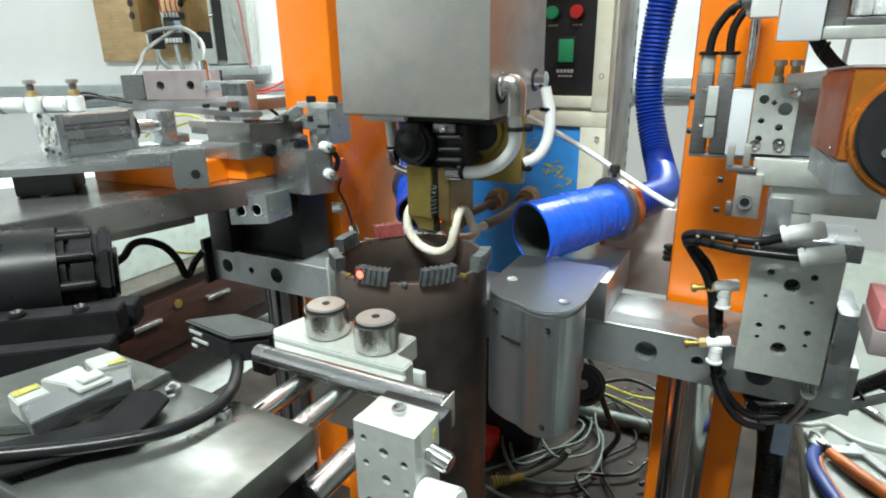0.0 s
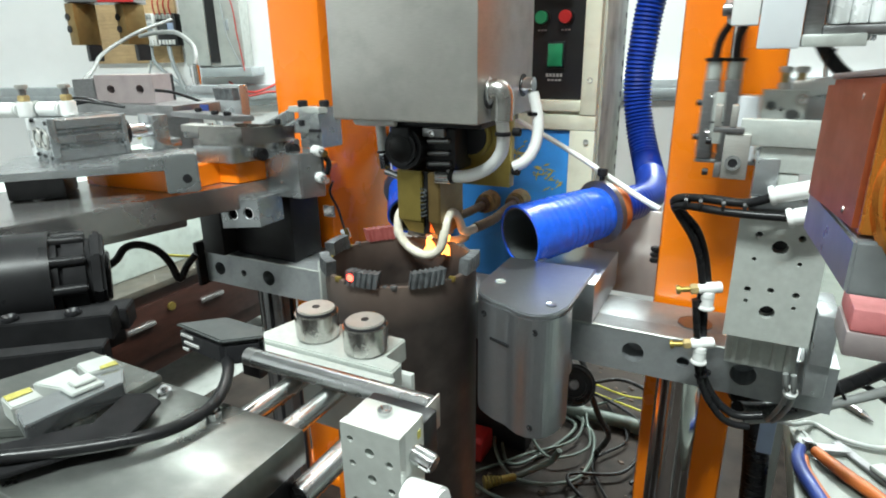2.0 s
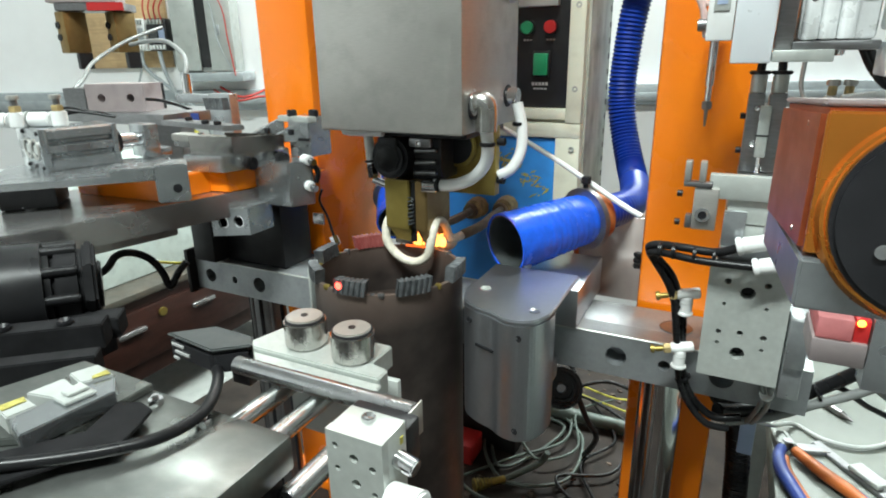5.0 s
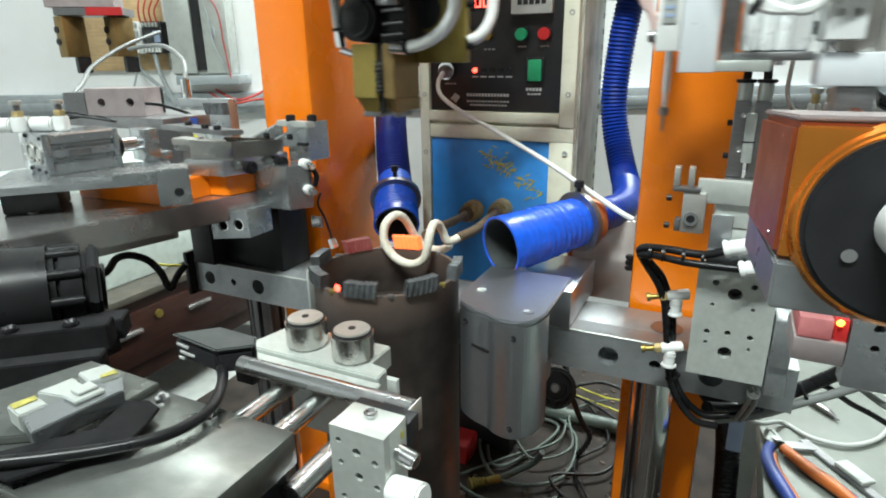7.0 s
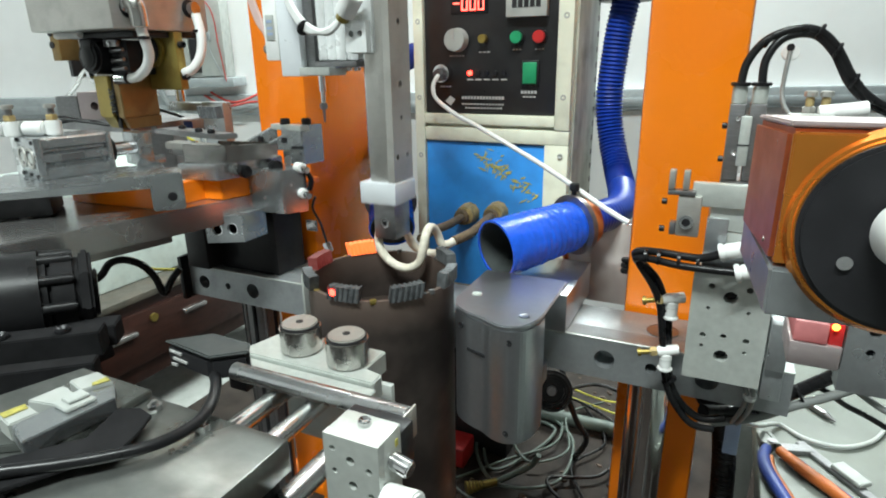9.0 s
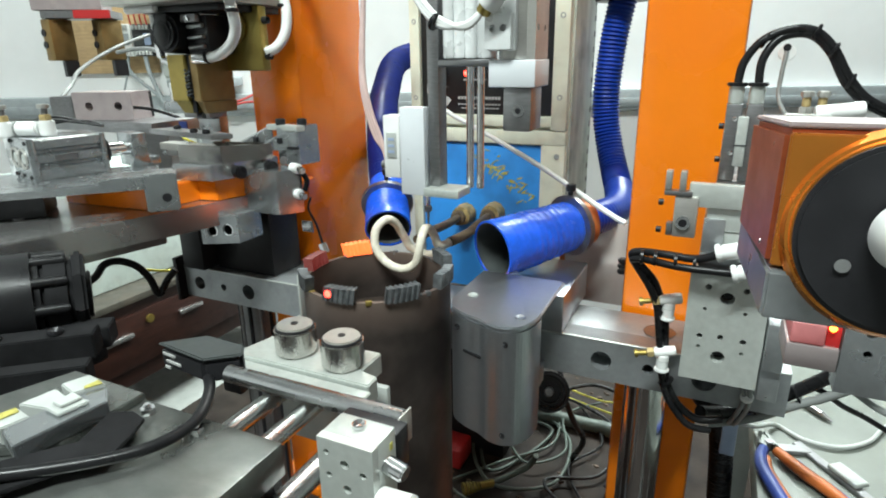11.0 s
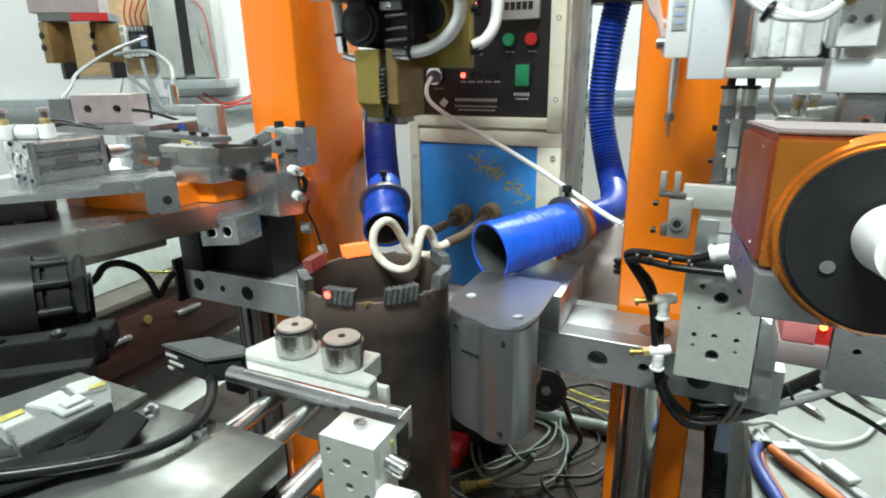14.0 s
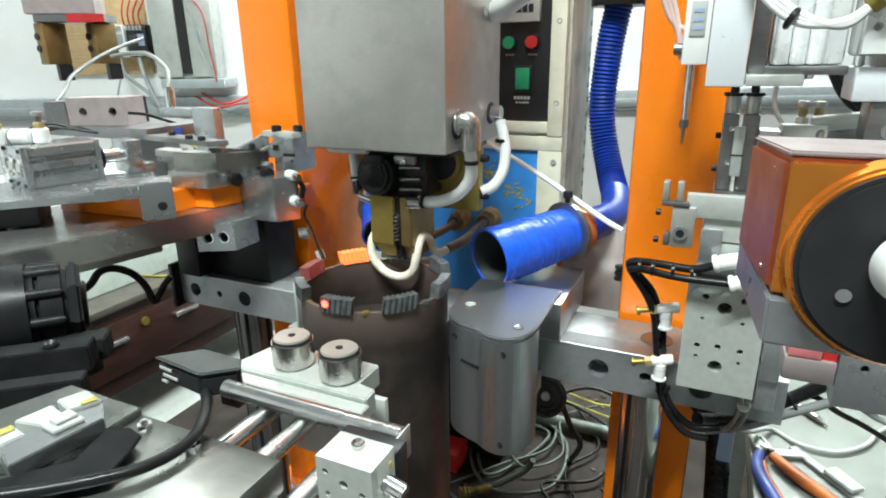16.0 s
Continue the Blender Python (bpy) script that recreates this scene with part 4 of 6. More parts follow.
cyl("disc", (0.328, 0.14, 0.562), (0.328, 0.146, 0.562), 0.0065, WHITE_PL, eye_t)
cyl("hole", (0.3275, 0.139, 0.566), (0.3275, 0.1405, 0.566), 0.003, BLACK_METAL, eye_t, sides=16)
cord("lead", [(0.3275, 0.139, 0.563), (0.326, 0.135, 0.545), (0.326, 0.13, 0.528), (0.332, 0.12, 0.515), (0.345, 0.11, 0.505)], 0.0018, GREY_CABLE, eye_t)

# ---- orange drive unit close to the camera ----
drive = thing("drive_unit", 0.33, -0.22, 0.46, "orange anodised drive housing with black flange and pale shaft", "drive unit")
prism("housing", [(0.2965, -0.215), (0.3018, -0.268), (0.400, -0.268), (0.400, -0.215)], 0.5092, 0.5445, CASE_ORANGE, drive, 0.0015)
prism("front_face", [(0.3026, -0.2682), (0.3028, -0.2700), (0.400, -0.2700), (0.400, -0.2682)], 0.5100, 0.5438, GOLD, drive, 0.0004, "golden anodised front face")
for x, y, z in ((0.2990, -0.2244, 0.5374), (0.3008, -0.2543, 0.5393), (0.2988, -0.2211, 0.5130), (0.3008, -0.2568, 0.5126)):
    cyl("rivet", (x + 0.0012, y, z), (x - 0.0004, y, z), 0.0012, CHROME, drive, sides=12, bevel=0.0003)
cyl("boss", (0.3285, -0.2702, 0.521), (0.3282, -0.2745, 0.5213), 0.0258, GOLD, drive, 0.0234, sides=64, bevel=0.0008, label="golden orange conical boss")
cyl("flange", (0.3282, -0.2747, 0.5213), (0.3278, -0.2795, 0.5217), 0.0222, BLACK_METAL, drive, sides=64, bevel=0.0012, label="round black flange")
cyl("shaft", (0.3280, -0.2797, 0.5235), (0.3277, -0.301, 0.5255), 0.0085, WHITE_PL, drive, 0.0068, sides=40, bevel=0.002, label="pale nylon shaft end")
cyl("flange_hole", (0.3165, -0.2797, 0.5150), (0.3165, -0.2801, 0.5150), 0.0017, CHROME, drive, sides=16, bevel=0)
prism("bracket", [(0.2970, -0.216), (0.3022, -0.2715), (0.400, -0.2715), (0.400, -0.216)], 0.4958, 0.5090, ALU, drive, 0.0008, "grey aluminium bracket under the housing")
box("stand", (0.402, 0.43, -0.248, -0.216, 0.2005, 0.52), ALU, drive, 0.001)
prism("top_plate", [(0.297, -0.2145), (0.302, -0.267), (0.40, -0.267), (0.40, -0.2145)], 0.5448, 0.5462, PINKISH, drive, 0.0005)
for ob in drive.children:
    if ob.name.split(".")[0] in ("housing", "top_plate"):
        for v in ob.data.vertices:
            v.co.z -= 0.0032 * (v.co.y + 0.048) / 0.053
fixb = thing("sensor_block", 0.345, -0.13, 0.40, "grey drilled aluminium block with a glowing red sensor lamp", "sensor block")
part("block", plate_bm((0.3465, -0.152, 0.4165), (1, 0, 0), (0, 0, 1), (0, 1, 0), 0.07, 0.046, 0.012, [(0.0100, 0.0300, 0.0022), (0.0098, 0.0205, 0.0018), (0.026, 0.012, 0.0036)], 18), ALU, fixb)
box("block_core", (0.347, 0.416, -0.1395, -0.1225, 0.417, 0.4620), STEEL, fixb, 0.0006)
box("sensor", (0.3265, 0.3400, -0.152, -0.122, 0.4375, 0.4475), PINK_GLOW, fixb, 0.0008)
box("sensor_lens", (0.3405, 0.3460, -0.150, -0.138, 0.4345, 0.4475), RED_PL, fixb, 0.0003, "dark red sensor lens")
cyl("sensor_lamp", (0.3422, -0.1505, 0.4465), (0.3422, -0.1520, 0.4465), 0.0016, LED_ORANGE, fixb, sides=14)
box("carrier", (0.3255, 0.3463, -0.152, -0.122, 0.4255, 0.4372), PINKISH, fixb, 0.001)
box("carrier_foot", (0.40, 0.416, -0.15, -0.1225, 0.2005, 0.4165), ALU, fixb, 0.001)

# ---- side table with tools ----
tab = thing("side_table", 0.75, 0.3, -0.65, "grey-green laminate side table with scattered tools", "table")
box("tabletop", (0.352, 1.15, -0.25, 0.8, 0.172, 0.2), TABLE, tab, 0.002)
for lx in (0.40, 1.1):
    for ly in (-0.2, 0.75):
        box("leg", (lx - 0.02, lx + 0.02, ly - 0.02, ly + 0.02, -0.65, 0.172), GREY_PAINT, tab)


def pliers():
    t = thing("pliers", 0.37, 0.1, 0.2, "combination pliers with blue and orange rubber grips lying on the table", "pliers")
    prism("head", [(0.351, 0.137), (0.357, 0.139), (0.366, 0.120), (0.3605, 0.113), (0.354, 0.117)], 0.2015, 0.211, STAGE, t, 0.001)
    prism("jaw", [(0.366, 0.136), (0.362, 0.142), (0.3585, 0.139), (0.3675, 0.120), (0.372, 0.121)], 0.2015, 0.2095, STAGE, t, 0.001)
    cyl("pivot", (0.3635, 0.121, 0.211), (0.3635, 0.121, 0.2125), 0.0045, STEEL, t)
    for pts, m, lab in (([(0.3585, 0.113, 0.2075), (0.3555, 0.098, 0.208), (0.357, 0.080, 0.208), (0.364, 0.058, 0.208), (0.374, 0.030, 0.2075), (0.378, 0.0, 0.207)], HANDLE_BLUE, "dark blue rubber grip"), ([(0.3695, 0.114, 0.2075), (0.380, 0.100, 0.208), (0.392, 0.086, 0.208), (0.406, 0.072, 0.208), (0.42, 0.054, 0.2075), (0.43, 0.03, 0.207)], HANDLE_ORANGE, "orange rubber grip with blue edge")):
        g = cord("grip", pts, lambda s: 0.0046 + 0.0012 * math.sin(min(1, s / 0.09) * math.pi), m, t, lab, sides=16)
        off = 0.0058
        cord("grip_edge", [(p[0] + off, p[1] + 0.004, p[2] - 0.002) for p in pts[1:]], 0.003, HANDLE_ORANGE if m is HANDLE_BLUE else HANDLE_BLUE, g)


pliers()
cal = thing("caliper", 0.42, 0.1, 0.2, "grey steel caliper lying on the table", "caliper")
obox("beam", 0.437, 0.073, -52, 0.085, 0.009, 0.2005, 0.2045, STEEL, cal)
obox("jaw", 0.4, 0.128, 18, 0.03, 0.012, 0.2005, 0.205, STEEL, cal)
obox("slider", 0.428, 0.087, -52, 0.03, 0.014, 0.2046, 0.2085, GREY_PAINT, cal)
tipt = thing("drill_tip", 0.42, 0.24, 0.2, "small pointed steel bit lying on the table", "bit")
cyl("shank", (0.401, 0.222, 0.204), (0.417, 0.204, 0.204), 0.0035, STEEL, tipt)
cyl("point", (0.417, 0.204, 0.204), (0.425, 0.195, 0.203), 0.0035, STEEL, tipt, 0.0005)
loop = thing("white_loop_cable", 0.42, 0.17, 0.2, "white cable lying in a loop on the table", "cable")
cord("sheath", [(0.33, 0.06, 0.262), (0.350, 0.12, 0.225), (0.372, 0.166, 0.2035), (0.395, 0.150, 0.2035), (0.425, 0.150, 0.2035), (0.452, 0.172, 0.2035), (0.473, 0.208, 0.2035), (0.50, 0.23, 0.2035), (0.53, 0.23, 0.2035)], 0.0022, NYLON, loop)
tagob = thing("cable_tag", 0.323, 0.03, 0.25, "pale blue plastic tag hanging on two grey leads", "tag")
box("tag", (0.3165, 0.3275, 0.026, 0.0295, 0.2495, 0.280), TAG_BLUE, tagob, 0.0008)
cyl("connector", (0.3305, 0.025, 0.306), (0.3305, 0.025, 0.317), 0.006, WHITE_PL, tagob)
cord("lead", [(0.332, 0.025, 0.306), (0.333, 0.026, 0.296), (0.328, 0.028, 0.288), (0.324, 0.028, 0.278)], 0.0019, GREY_CABLE, tagob)
cord("lead", [(0.329, 0.025, 0.306), (0.3275, 0.026, 0.294), (0.318, 0.028, 0.286), (0.302, 0.03, 0.278)], 0.0019, GREY_CABLE, tagob)
har = thing("cable_harness", 0.37, 0.03, 0.3, "black sleeved cable harness tied with cable ties beside the bar", "cable harness")
cord("sleeve", [(0.298, 0.0, 0.300), (0.318, 0.022, 0.292), (0.345, 0.028, 0.305), (0.372, 0.03, 0.326), (0.39, 0.02, 0.35)], 0.0052, BLACK_RUB, har)
cord("grey_tube", [(0.305, 0.015, 0.282), (0.335, 0.02, 0.292), (0.36, 0.022, 0.308), (0.385, 0.02, 0.326), (0.42, 0.01, 0.36)], 0.0034, GREY_CABLE, har)
cord("thin_cable", [(0.362, 0.03, 0.320), (0.376, 0.03, 0.322), (0.395, 0.04, 0.307), (0.42, 0.05, 0.292), (0.47, 0.06, 0.26)], 0.0022, BLACK_RUB, har)
cord("thin_cable", [(0.380, 0.03, 0.334), (0.397, 0.03, 0.326), (0.42, 0.03, 0.313), (0.46, 0.03, 0.305)], 0.0026, GREY_CABLE, har)
for x, z in ((0.335, 0.298), (0.362, 0.316)):
    cyl("cable_tie", (x, 0.026, z), (x + 0.0015, 0.026, z + 0.001), 0.0078, BLACK_RUB, har, sides=14)
conduit = thing("black_conduit", 0.32, 0.08, 0.05, "black corrugated conduit rising beside the orange column", "conduit")
corrugated("tube", [(0.335, 0.085, 0.051), (0.328, 0.082, 0.12), (0.323, 0.08, 0.20), (0.318, 0.075, 0.245), (0.310, 0.06, 0.275), (0.3, 0.035, 0.295)], 0.0095, BLACK_RUB, conduit, 0.005, 0.0011)

wheel = thing("black_reel", 0.142, 0.15, 0.194, "glossy black reel with a grey hub hanging behind the cover", "reel")
WC, WD = Vector((0.1420, 0.150, 0.1940)), Vector((0.24, -0.86, 0.45)).normalized()
part("rim", pipe_bm(WC - WD * 0.009, WC + WD * 0.009, 0.0235, 0.0135, 56), BLACK_RUB, wheel)
part("web", cyl_bm(WC - WD * 0.005, WC + WD * 0.003, 0.0138), BLACK_METAL, wheel)
part("hub", cyl_bm(WC + WD * 0.003, WC + WD * 0.008, 0.0062, 0.0048, 24, 0.0008), STEEL, wheel)
cord("wound_cable", [WC + WD * (0.0105 - 0.0004 * k) + (WD.orthogonal().normalized() * math.cos(k * 0.5) + WD.cross(WD.orthogonal().normalized()) * math.sin(k * 0.5)) * (0.0175 + 0.0002 * k) for k in range(26)], 0.0024, BLACK_RUB, wheel, n=3)
cord("tail", [(0.1582, 0.16, 0.1840), (0.1682, 0.175, 0.1440), (0.1782, 0.19, 0.11), (0.1582, 0.22, 0.056)], 0.0036, BLACK_RUB, wheel)
lpipe = thing("grey_conduit", 0.12, 0.30, 0.058, "straight grey plastic conduit lying behind the cables", "conduit")
cyl("tube", (0.075, 0.295, 0.062), (0.235, 0.300, 0.062), 0.009, CABLE_GREEN, lpipe, sides=24)
for x in (0.11, 0.19):
    cyl("coupler", (x, 0.2962, 0.062), (x + 0.014, 0.2966, 0.062), 0.0106, CABLE_GREEN, lpipe, sides=24)

# ---- loose cables on the base ----
heap = [("grey_hose", [(0.0, 0.30, 0.055), (0.06, 0.16, 0.056), (0.10, 0.20, 0.056), (0.12, 0.27, 0.057), (0.07, 0.27, 0.06), (0.03, 0.2, 0.062), (0.08, 0.13, 0.06), (0.15, 0.16, 0.06), (0.15, 0.25, 0.06), (0.10, 0.30, 0.06)], 0.0036, CABLE_GREEN), ("grey_hose", [(0.03, 0.12, 0.055), (0.08, 0.18, 0.058), (0.13, 0.24, 0.06), (0.11, 0.32, 0.06), (0.05, 0.34, 0.06)], 0.003, CABLE_GREEN), ("black_cable", [(0.09, 0.36, 0.058), (0.15, 0.33, 0.07), (0.21, 0.28, 0.07), (0.20, 0.20, 0.06), (0.14, 0.16, 0.062), (0.18, 0.12, 0.06)], 0.0035, BLACK_RUB), ("black_cable", [(0.10, 0.33, 0.075), (0.16, 0.36, 0.09), (0.22, 0.34, 0.08), (0.25, 0.25, 0.07), (0.21, 0.18, 0.06)], 0.0045, BLACK_RUB), ("yellow_wire", [(0.11, 0.37, 0.07), (0.17, 0.345, 0.075), (0.22, 0.34, 0.08), (0.28, 0.30, 0.08)], 0.0022, YELLOW), ("yellow_wire", [(0.11, 0.36, 0.06), (0.18, 0.335, 0.065), (0.25, 0.31, 0.07)], 0.0022, YELLOW), ("black_cable", [(0.06, 0.36, 0.11), (0.10, 0.33, 0.135), (0.125, 0.30, 0.11), (0.10, 0.29, 0.08), (0.07, 0.31, 0.08), (0.08, 0.34, 0.12)], 0.006, BLACK_RUB), ("grey_hose", [(0.16, 0.14, 0.056), (0.12, 0.10, 0.056), (0.05, 0.10, 0.056), (-0.02, 0.15, 0.056)], 0.003, CABLE_GREEN), ("black_cable", [(0.14, 0.35, 0.058), (0.19, 0.27, 0.058), (0.16, 0.2, 0.058), (0.2, 0.12, 0.058), (0.18, 0.05, 0.058)], 0.003, BLACK_RUB), ("grey_hose", [(0.17, 0.36, 0.062), (0.13, 0.30, 0.066), (0.15, 0.22, 0.066), (0.11, 0.18, 0.064), (0.07, 0.22, 0.062)], 0.0028, CABLE_GREEN)]
for nm, pts, r, m in heap:
    t = thing(nm, *pts[0], {"grey_hose": "grey-green air hose lying coiled on the dirty base", "black_cable": "black cable lying tangled on the dirty base", "yellow_wire": "yellow wire lying among the cables on the base"}[nm], "cable", "loose cables")
    cord("sheath", pts, r * 0.62, m, t, n=10)
red = thing("red_box", 0.02, 0.16, 0.05, "small red plastic box lying behind the tube", "box")
box("shell", (-0.005, 0.032, 0.145, 0.185, 0.0505, 0.08), RED_PL, red, 0.004)
brassn = thing("brass_coupling", 0.062, 0.115, 0.05, "small brass hose coupling lying on the base", "coupling")
for k in range(5):
    a, b = Vector((0.053, 0.105, 0.060)), Vector((0.078, 0.127, 0.060))
    cyl("knurl", a.lerp(b, 0.13 * k), a.lerp(b, 0.13 * k + 0.09), 0.0088 - 0.0007 * k, BRASS, brassn, sides=12, bevel=0.001)
cyl("tail", (0.0693, 0.1193, 0.060), (0.083, 0.1314, 0.060), 0.005, BRASS, brassn)
cord("hose_end", [(0.083, 0.1314, 0.060), (0.100, 0.150, 0.064), (0.118, 0.160, 0.075), (0.128, 0.158, 0.095)], 0.0038, CABLE_GREEN, brassn, "grey-green hose on the coupling")
bm = bmesh.new()
for i in range(150):
    x, y = rnd.uniform(-0.10, 0.30), rnd.uniform(0.0, 0.50)
    sz, turn_a = rnd.uniform(0.0015, 0.0075) * (1.6 if i % 11 == 0 else 1.0), rnd.uniform(0, 3.1)
    h = sz * rnd.uniform(0.15, 0.6)
    ring = [Vector((x + sz * rnd.uniform(0.5, 1.1) * math.cos(turn_a + k * 1.047), y + sz * rnd.uniform(0.3, 0.9) * math.sin(turn_a + k * 1.047), 0.0502)) for k in range(6)]
    low = [bm.verts.new(p) for p in ring]
    top = [bm.verts.new(p.lerp(Vector((x, y, 0)), 0.25) * 1.0 + Vector((0, 0, h + 0.25 * 0.0502))) for p in ring]
    bm.faces.new(top)
    for k in range(6):
        bm.faces.new((low[k], low[(k + 1) % 6], top[(k + 1) % 6], top[k]))
bmesh.ops.recalc_face_normals(bm, faces=bm.faces)
tagged(link_bm("debris", bm, GRIT), "crumbs, chips and dust scattered over the base board", "debris", kind="stuff")
# ---- gripper head that travels and lowers ----
grip = thing("robot_gripper", 0.06, -0.02, 0.45, "stainless steel gripper head with brass jaws and white water hoses", "gripper")
box("housing", (0.003, 0.120, -0.070, 0.038, 0.5045, 0.80), STAINLESS, grip, 0.0018, "brushed stainless sheet housing")
for y, z in ((-0.052, 0.522), (0.016, 0.5255)):
    s = cyl("side_slot", (0.1198, y, z), (0.1206, y, z), 0.0085, BLACK_METAL, grip, sides=24, bevel=0)
    cyl("elbow_stub", (0.1204, y, z), (0.129, y, z), 0.0062, CHROME, s)
bolt(grip, (0.1203, 0.0, 0.6), (1, 0, 0), 0.004, 0.0015, CHROME, "screw")
cord("elbow", [(0.1215, -0.052, 0.5250), (0.1265, -0.052, 0.5258), (0.1292, -0.0515, 0.5235), (0.1292, -0.0505, 0.5170), (0.1288, -0.050, 0.5065)], 0.0078, ROLLER, grip, "chromed pipe elbow", n=6, sides=24)
cyl("elbow_nut", (0.1208, -0.052, 0.5249), (0.1228, -0.052, 0.5252), 0.0098, CHROME, grip, sides=6)
cord("water_hose", [(0.1285, -0.050, 0.510), (0.1295, -0.048, 0.496), (0.1260, -0.043, 0.483), (0.116, -0.040, 0.4715), (0.102, -0.038, 0.4645), (0.090, -0.036, 0.4620), (0.080, -0.034, 0.4615)], 0.0046, WHITE_PL, grip, "white silicone water hose")
cord("water_hose", [(0.128, 0.016, 0.520), (0.1335, 0.014, 0.500), (0.1335, 0.010, 0.482), (0.128, 0.004, 0.470), (0.1192, -0.001, 0.465)], 0.0045, WHITE_PL, grip, "white silicone water hose")
for p, d in (((0.1295, -0.0485, 0.4985), (0.0, 0, -0.003)), ((0.086, -0.036, 0.4618), (-0.003, 0, 0)), ((0.1305, 0.0145, 0.506), (0, 0, -0.003))):
    cyl("hose_tie", p, Vector(p) + Vector(d), 0.0056, BLACK_RUB, grip, sides=20)
cyl("hose_barb", (0.083, -0.034, 0.4600), (0.072, -0.0425, 0.4610), 0.0048, CHROME, grip, sides=20)
box("back_plate", (0.070, 0.119, -0.006, 0.004, 0.4495, 0.5042), BRASS, grip, 0.0012, "olive brass carrier plate")
box("mount", (0.022, 0.112, -0.045, 0.03, 0.4985, 0.5042), BLACK_METAL, grip, 0.001)
cyl("solenoid", (0.047, -0.048, 0.482), (0.047, -0.010, 0.480), 0.0160, BLACK_METAL, grip, sides=40, bevel=0.003, label="round black solenoid")
box("solenoid_cap", (0.039, 0.055, -0.049, -0.012, 0.488, 0.4985), BLACK_METAL, grip, 0.002)
box("mechanism", (0.0605, 0.086, -0.034, 0.0, 0.4645, 0.4965), BLACK_METAL, grip, 0.001)
for z in (0.470, 0.478, 0.487):
    cyl("spring_rod", (0.064, -0.036, z), (0.083, -0.036, z + 0.001), 0.002, STEEL, grip, sides=12)
for x0, x1, m, lab in ((0.0375, 0.0610, BRASS, "olive brass jaw"), (0.0650, 0.0765, BRONZE, "bronze brown jaw")):
    j = prism("jaw", [(x0, -0.040), (x1, -0.042), (x1, 0.0), (x0, 0.0)], 0.424, 0.4642, m, grip, 0.001, lab)
    w = (x1 - x0) * 0.2
    bm = prism_bm([(x0 + w * 0.4, -0.038), (x1, -0.041), (x1, 0.0), (x0 + w * 0.4, 0.0)], 0.4135, 0.4238, 0)
    for v in bm.verts:
        if v.co.z < 0.418:
            v.co.x += w if v.co.x < (x0 + x1) / 2 else -w * 0.3
            v.co.y *= 0.9
    part("jaw_nose", bm, m, j)
    box("jaw_tip", (x0 + 0.004, x1 - 0.003, -0.033, -0.012, 0.4090, 0.4133), STEEL, j, 0.0006)
box("jaw_cover", (0.0597, 0.0648, -0.0385, -0.0365, 0.414, 0.464), BLACK_METAL, grip, 0.0004)
cord("jaw_spring", [(0.0622 + 0.0022 * math.cos(k * 1.2566), -0.0415 + 0.0022 * math.sin(k * 1.2566), 0.4275 + 0.00062 * k) for k in range(40)], 0.0006, DARK_GREY, grip, "small dark steel coil spring", n=3, sides=6)
cyl("boss", (0.088, -0.006, 0.488), (0.088, -0.011, 0.488), 0.0165, BRASS, grip, sides=40, bevel=0.001)
cyl("boss_bore", (0.088, -0.0111, 0.488), (0.088, -0.0125, 0.488), 0.0135, BLACK_METAL, grip, sides=40)
for z in (0.462, 0.492):
    bolt(grip, (0.119, -0.001, z), (1, 0, 0), 0.0032, 0.006)
box("gear_block", (0.0615, 0.0800, -0.0405, -0.0345, 0.4905, 0.4975), STEEL, grip, 0.001)
bolt(grip, (0.0705, -0.0408, 0.4935), (0, -1, 0), 0.0024, 0.0014, CHROME)
cyl("solenoid_face", (0.047, -0.0482, 0.482), (0.047, -0.0500, 0.482), 0.0118, BLACK_RUB, grip, 0.0095, sides=8, bevel=0.001)
for z in (0.43, 0.437, 0.444):
    cyl("jaw_pin", (0.0596, -0.0415, z), (0.0649, -0.0415, z), 0.0016, BLACK_METAL, grip, sides=10)
pl = cyl("left_pipe", (0.018, -0.03, 0.500), (0.020, -0.03, 0.474), 0.004, WHITE_PL, grip, sides=18)
cyl("pipe_nut", (0.020, -0.03, 0.474), (0.0215, -0.03, 0.462), 0.0045, CHROME, pl, sides=6)
cyl("pipe_end", (0.0215, -0.03, 0.460), (0.036, -0.03, 0.456), 0.003, CHROME, pl, sides=14)
cyl("pipe_tie", (0.0197, -0.03, 0.4765), (0.0199, -0.03, 0.4745), 0.0052, BLACK_RUB, pl, sides=18)
cord("top_pipe", [(0.010, -0.05, 0.502), (0.02, -0.052, 0.5018), (0.045, -0.05, 0.502)], 0.0034, WHITE_PL, grip)
cord("supply_hose", [(0.119, 0.02, 0.60), (0.135, 0.01, 0.605), (0.16, 0.0, 0.62), (0.20, 0.0, 0.66)], 0.008, WHITE_PL, grip, "thick white supply hose")

# ---- press carriage: two vertical air slides beside the gripper ----
press = thing("press_carriage", 0.33, -0.03, 0.56, "bright aluminium air cylinder carriage with clear hoses", "carriage")
box("cylinder_body", (0.3075, 0.345, -0.030, 0.01, 0.561, 0.80), ALU_W, press, 0.003)
for x in (0.3135, 0.322, 0.3305):
    cyl("tie_rod", (x, -0.032, 0.5615), (x, -0.032, 0.80), 0.0042, ALU_W, press, sides=24)
box("cylinder_foot", (0.306, 0.347, -0.036, 0.012, 0.556, 0.561), STEEL, press, 0.001)
part("valve_plate", plate_bm((0.3485, -0.052, 0.567), (1, 0, 0), (0, 0, 1), (0, 1, 0), 0.018, 0.022, 0.006, [(0.0052, 0.013, 0.0022), (0.0128, 0.013, 0.0022)], 16), ALU_W, press)
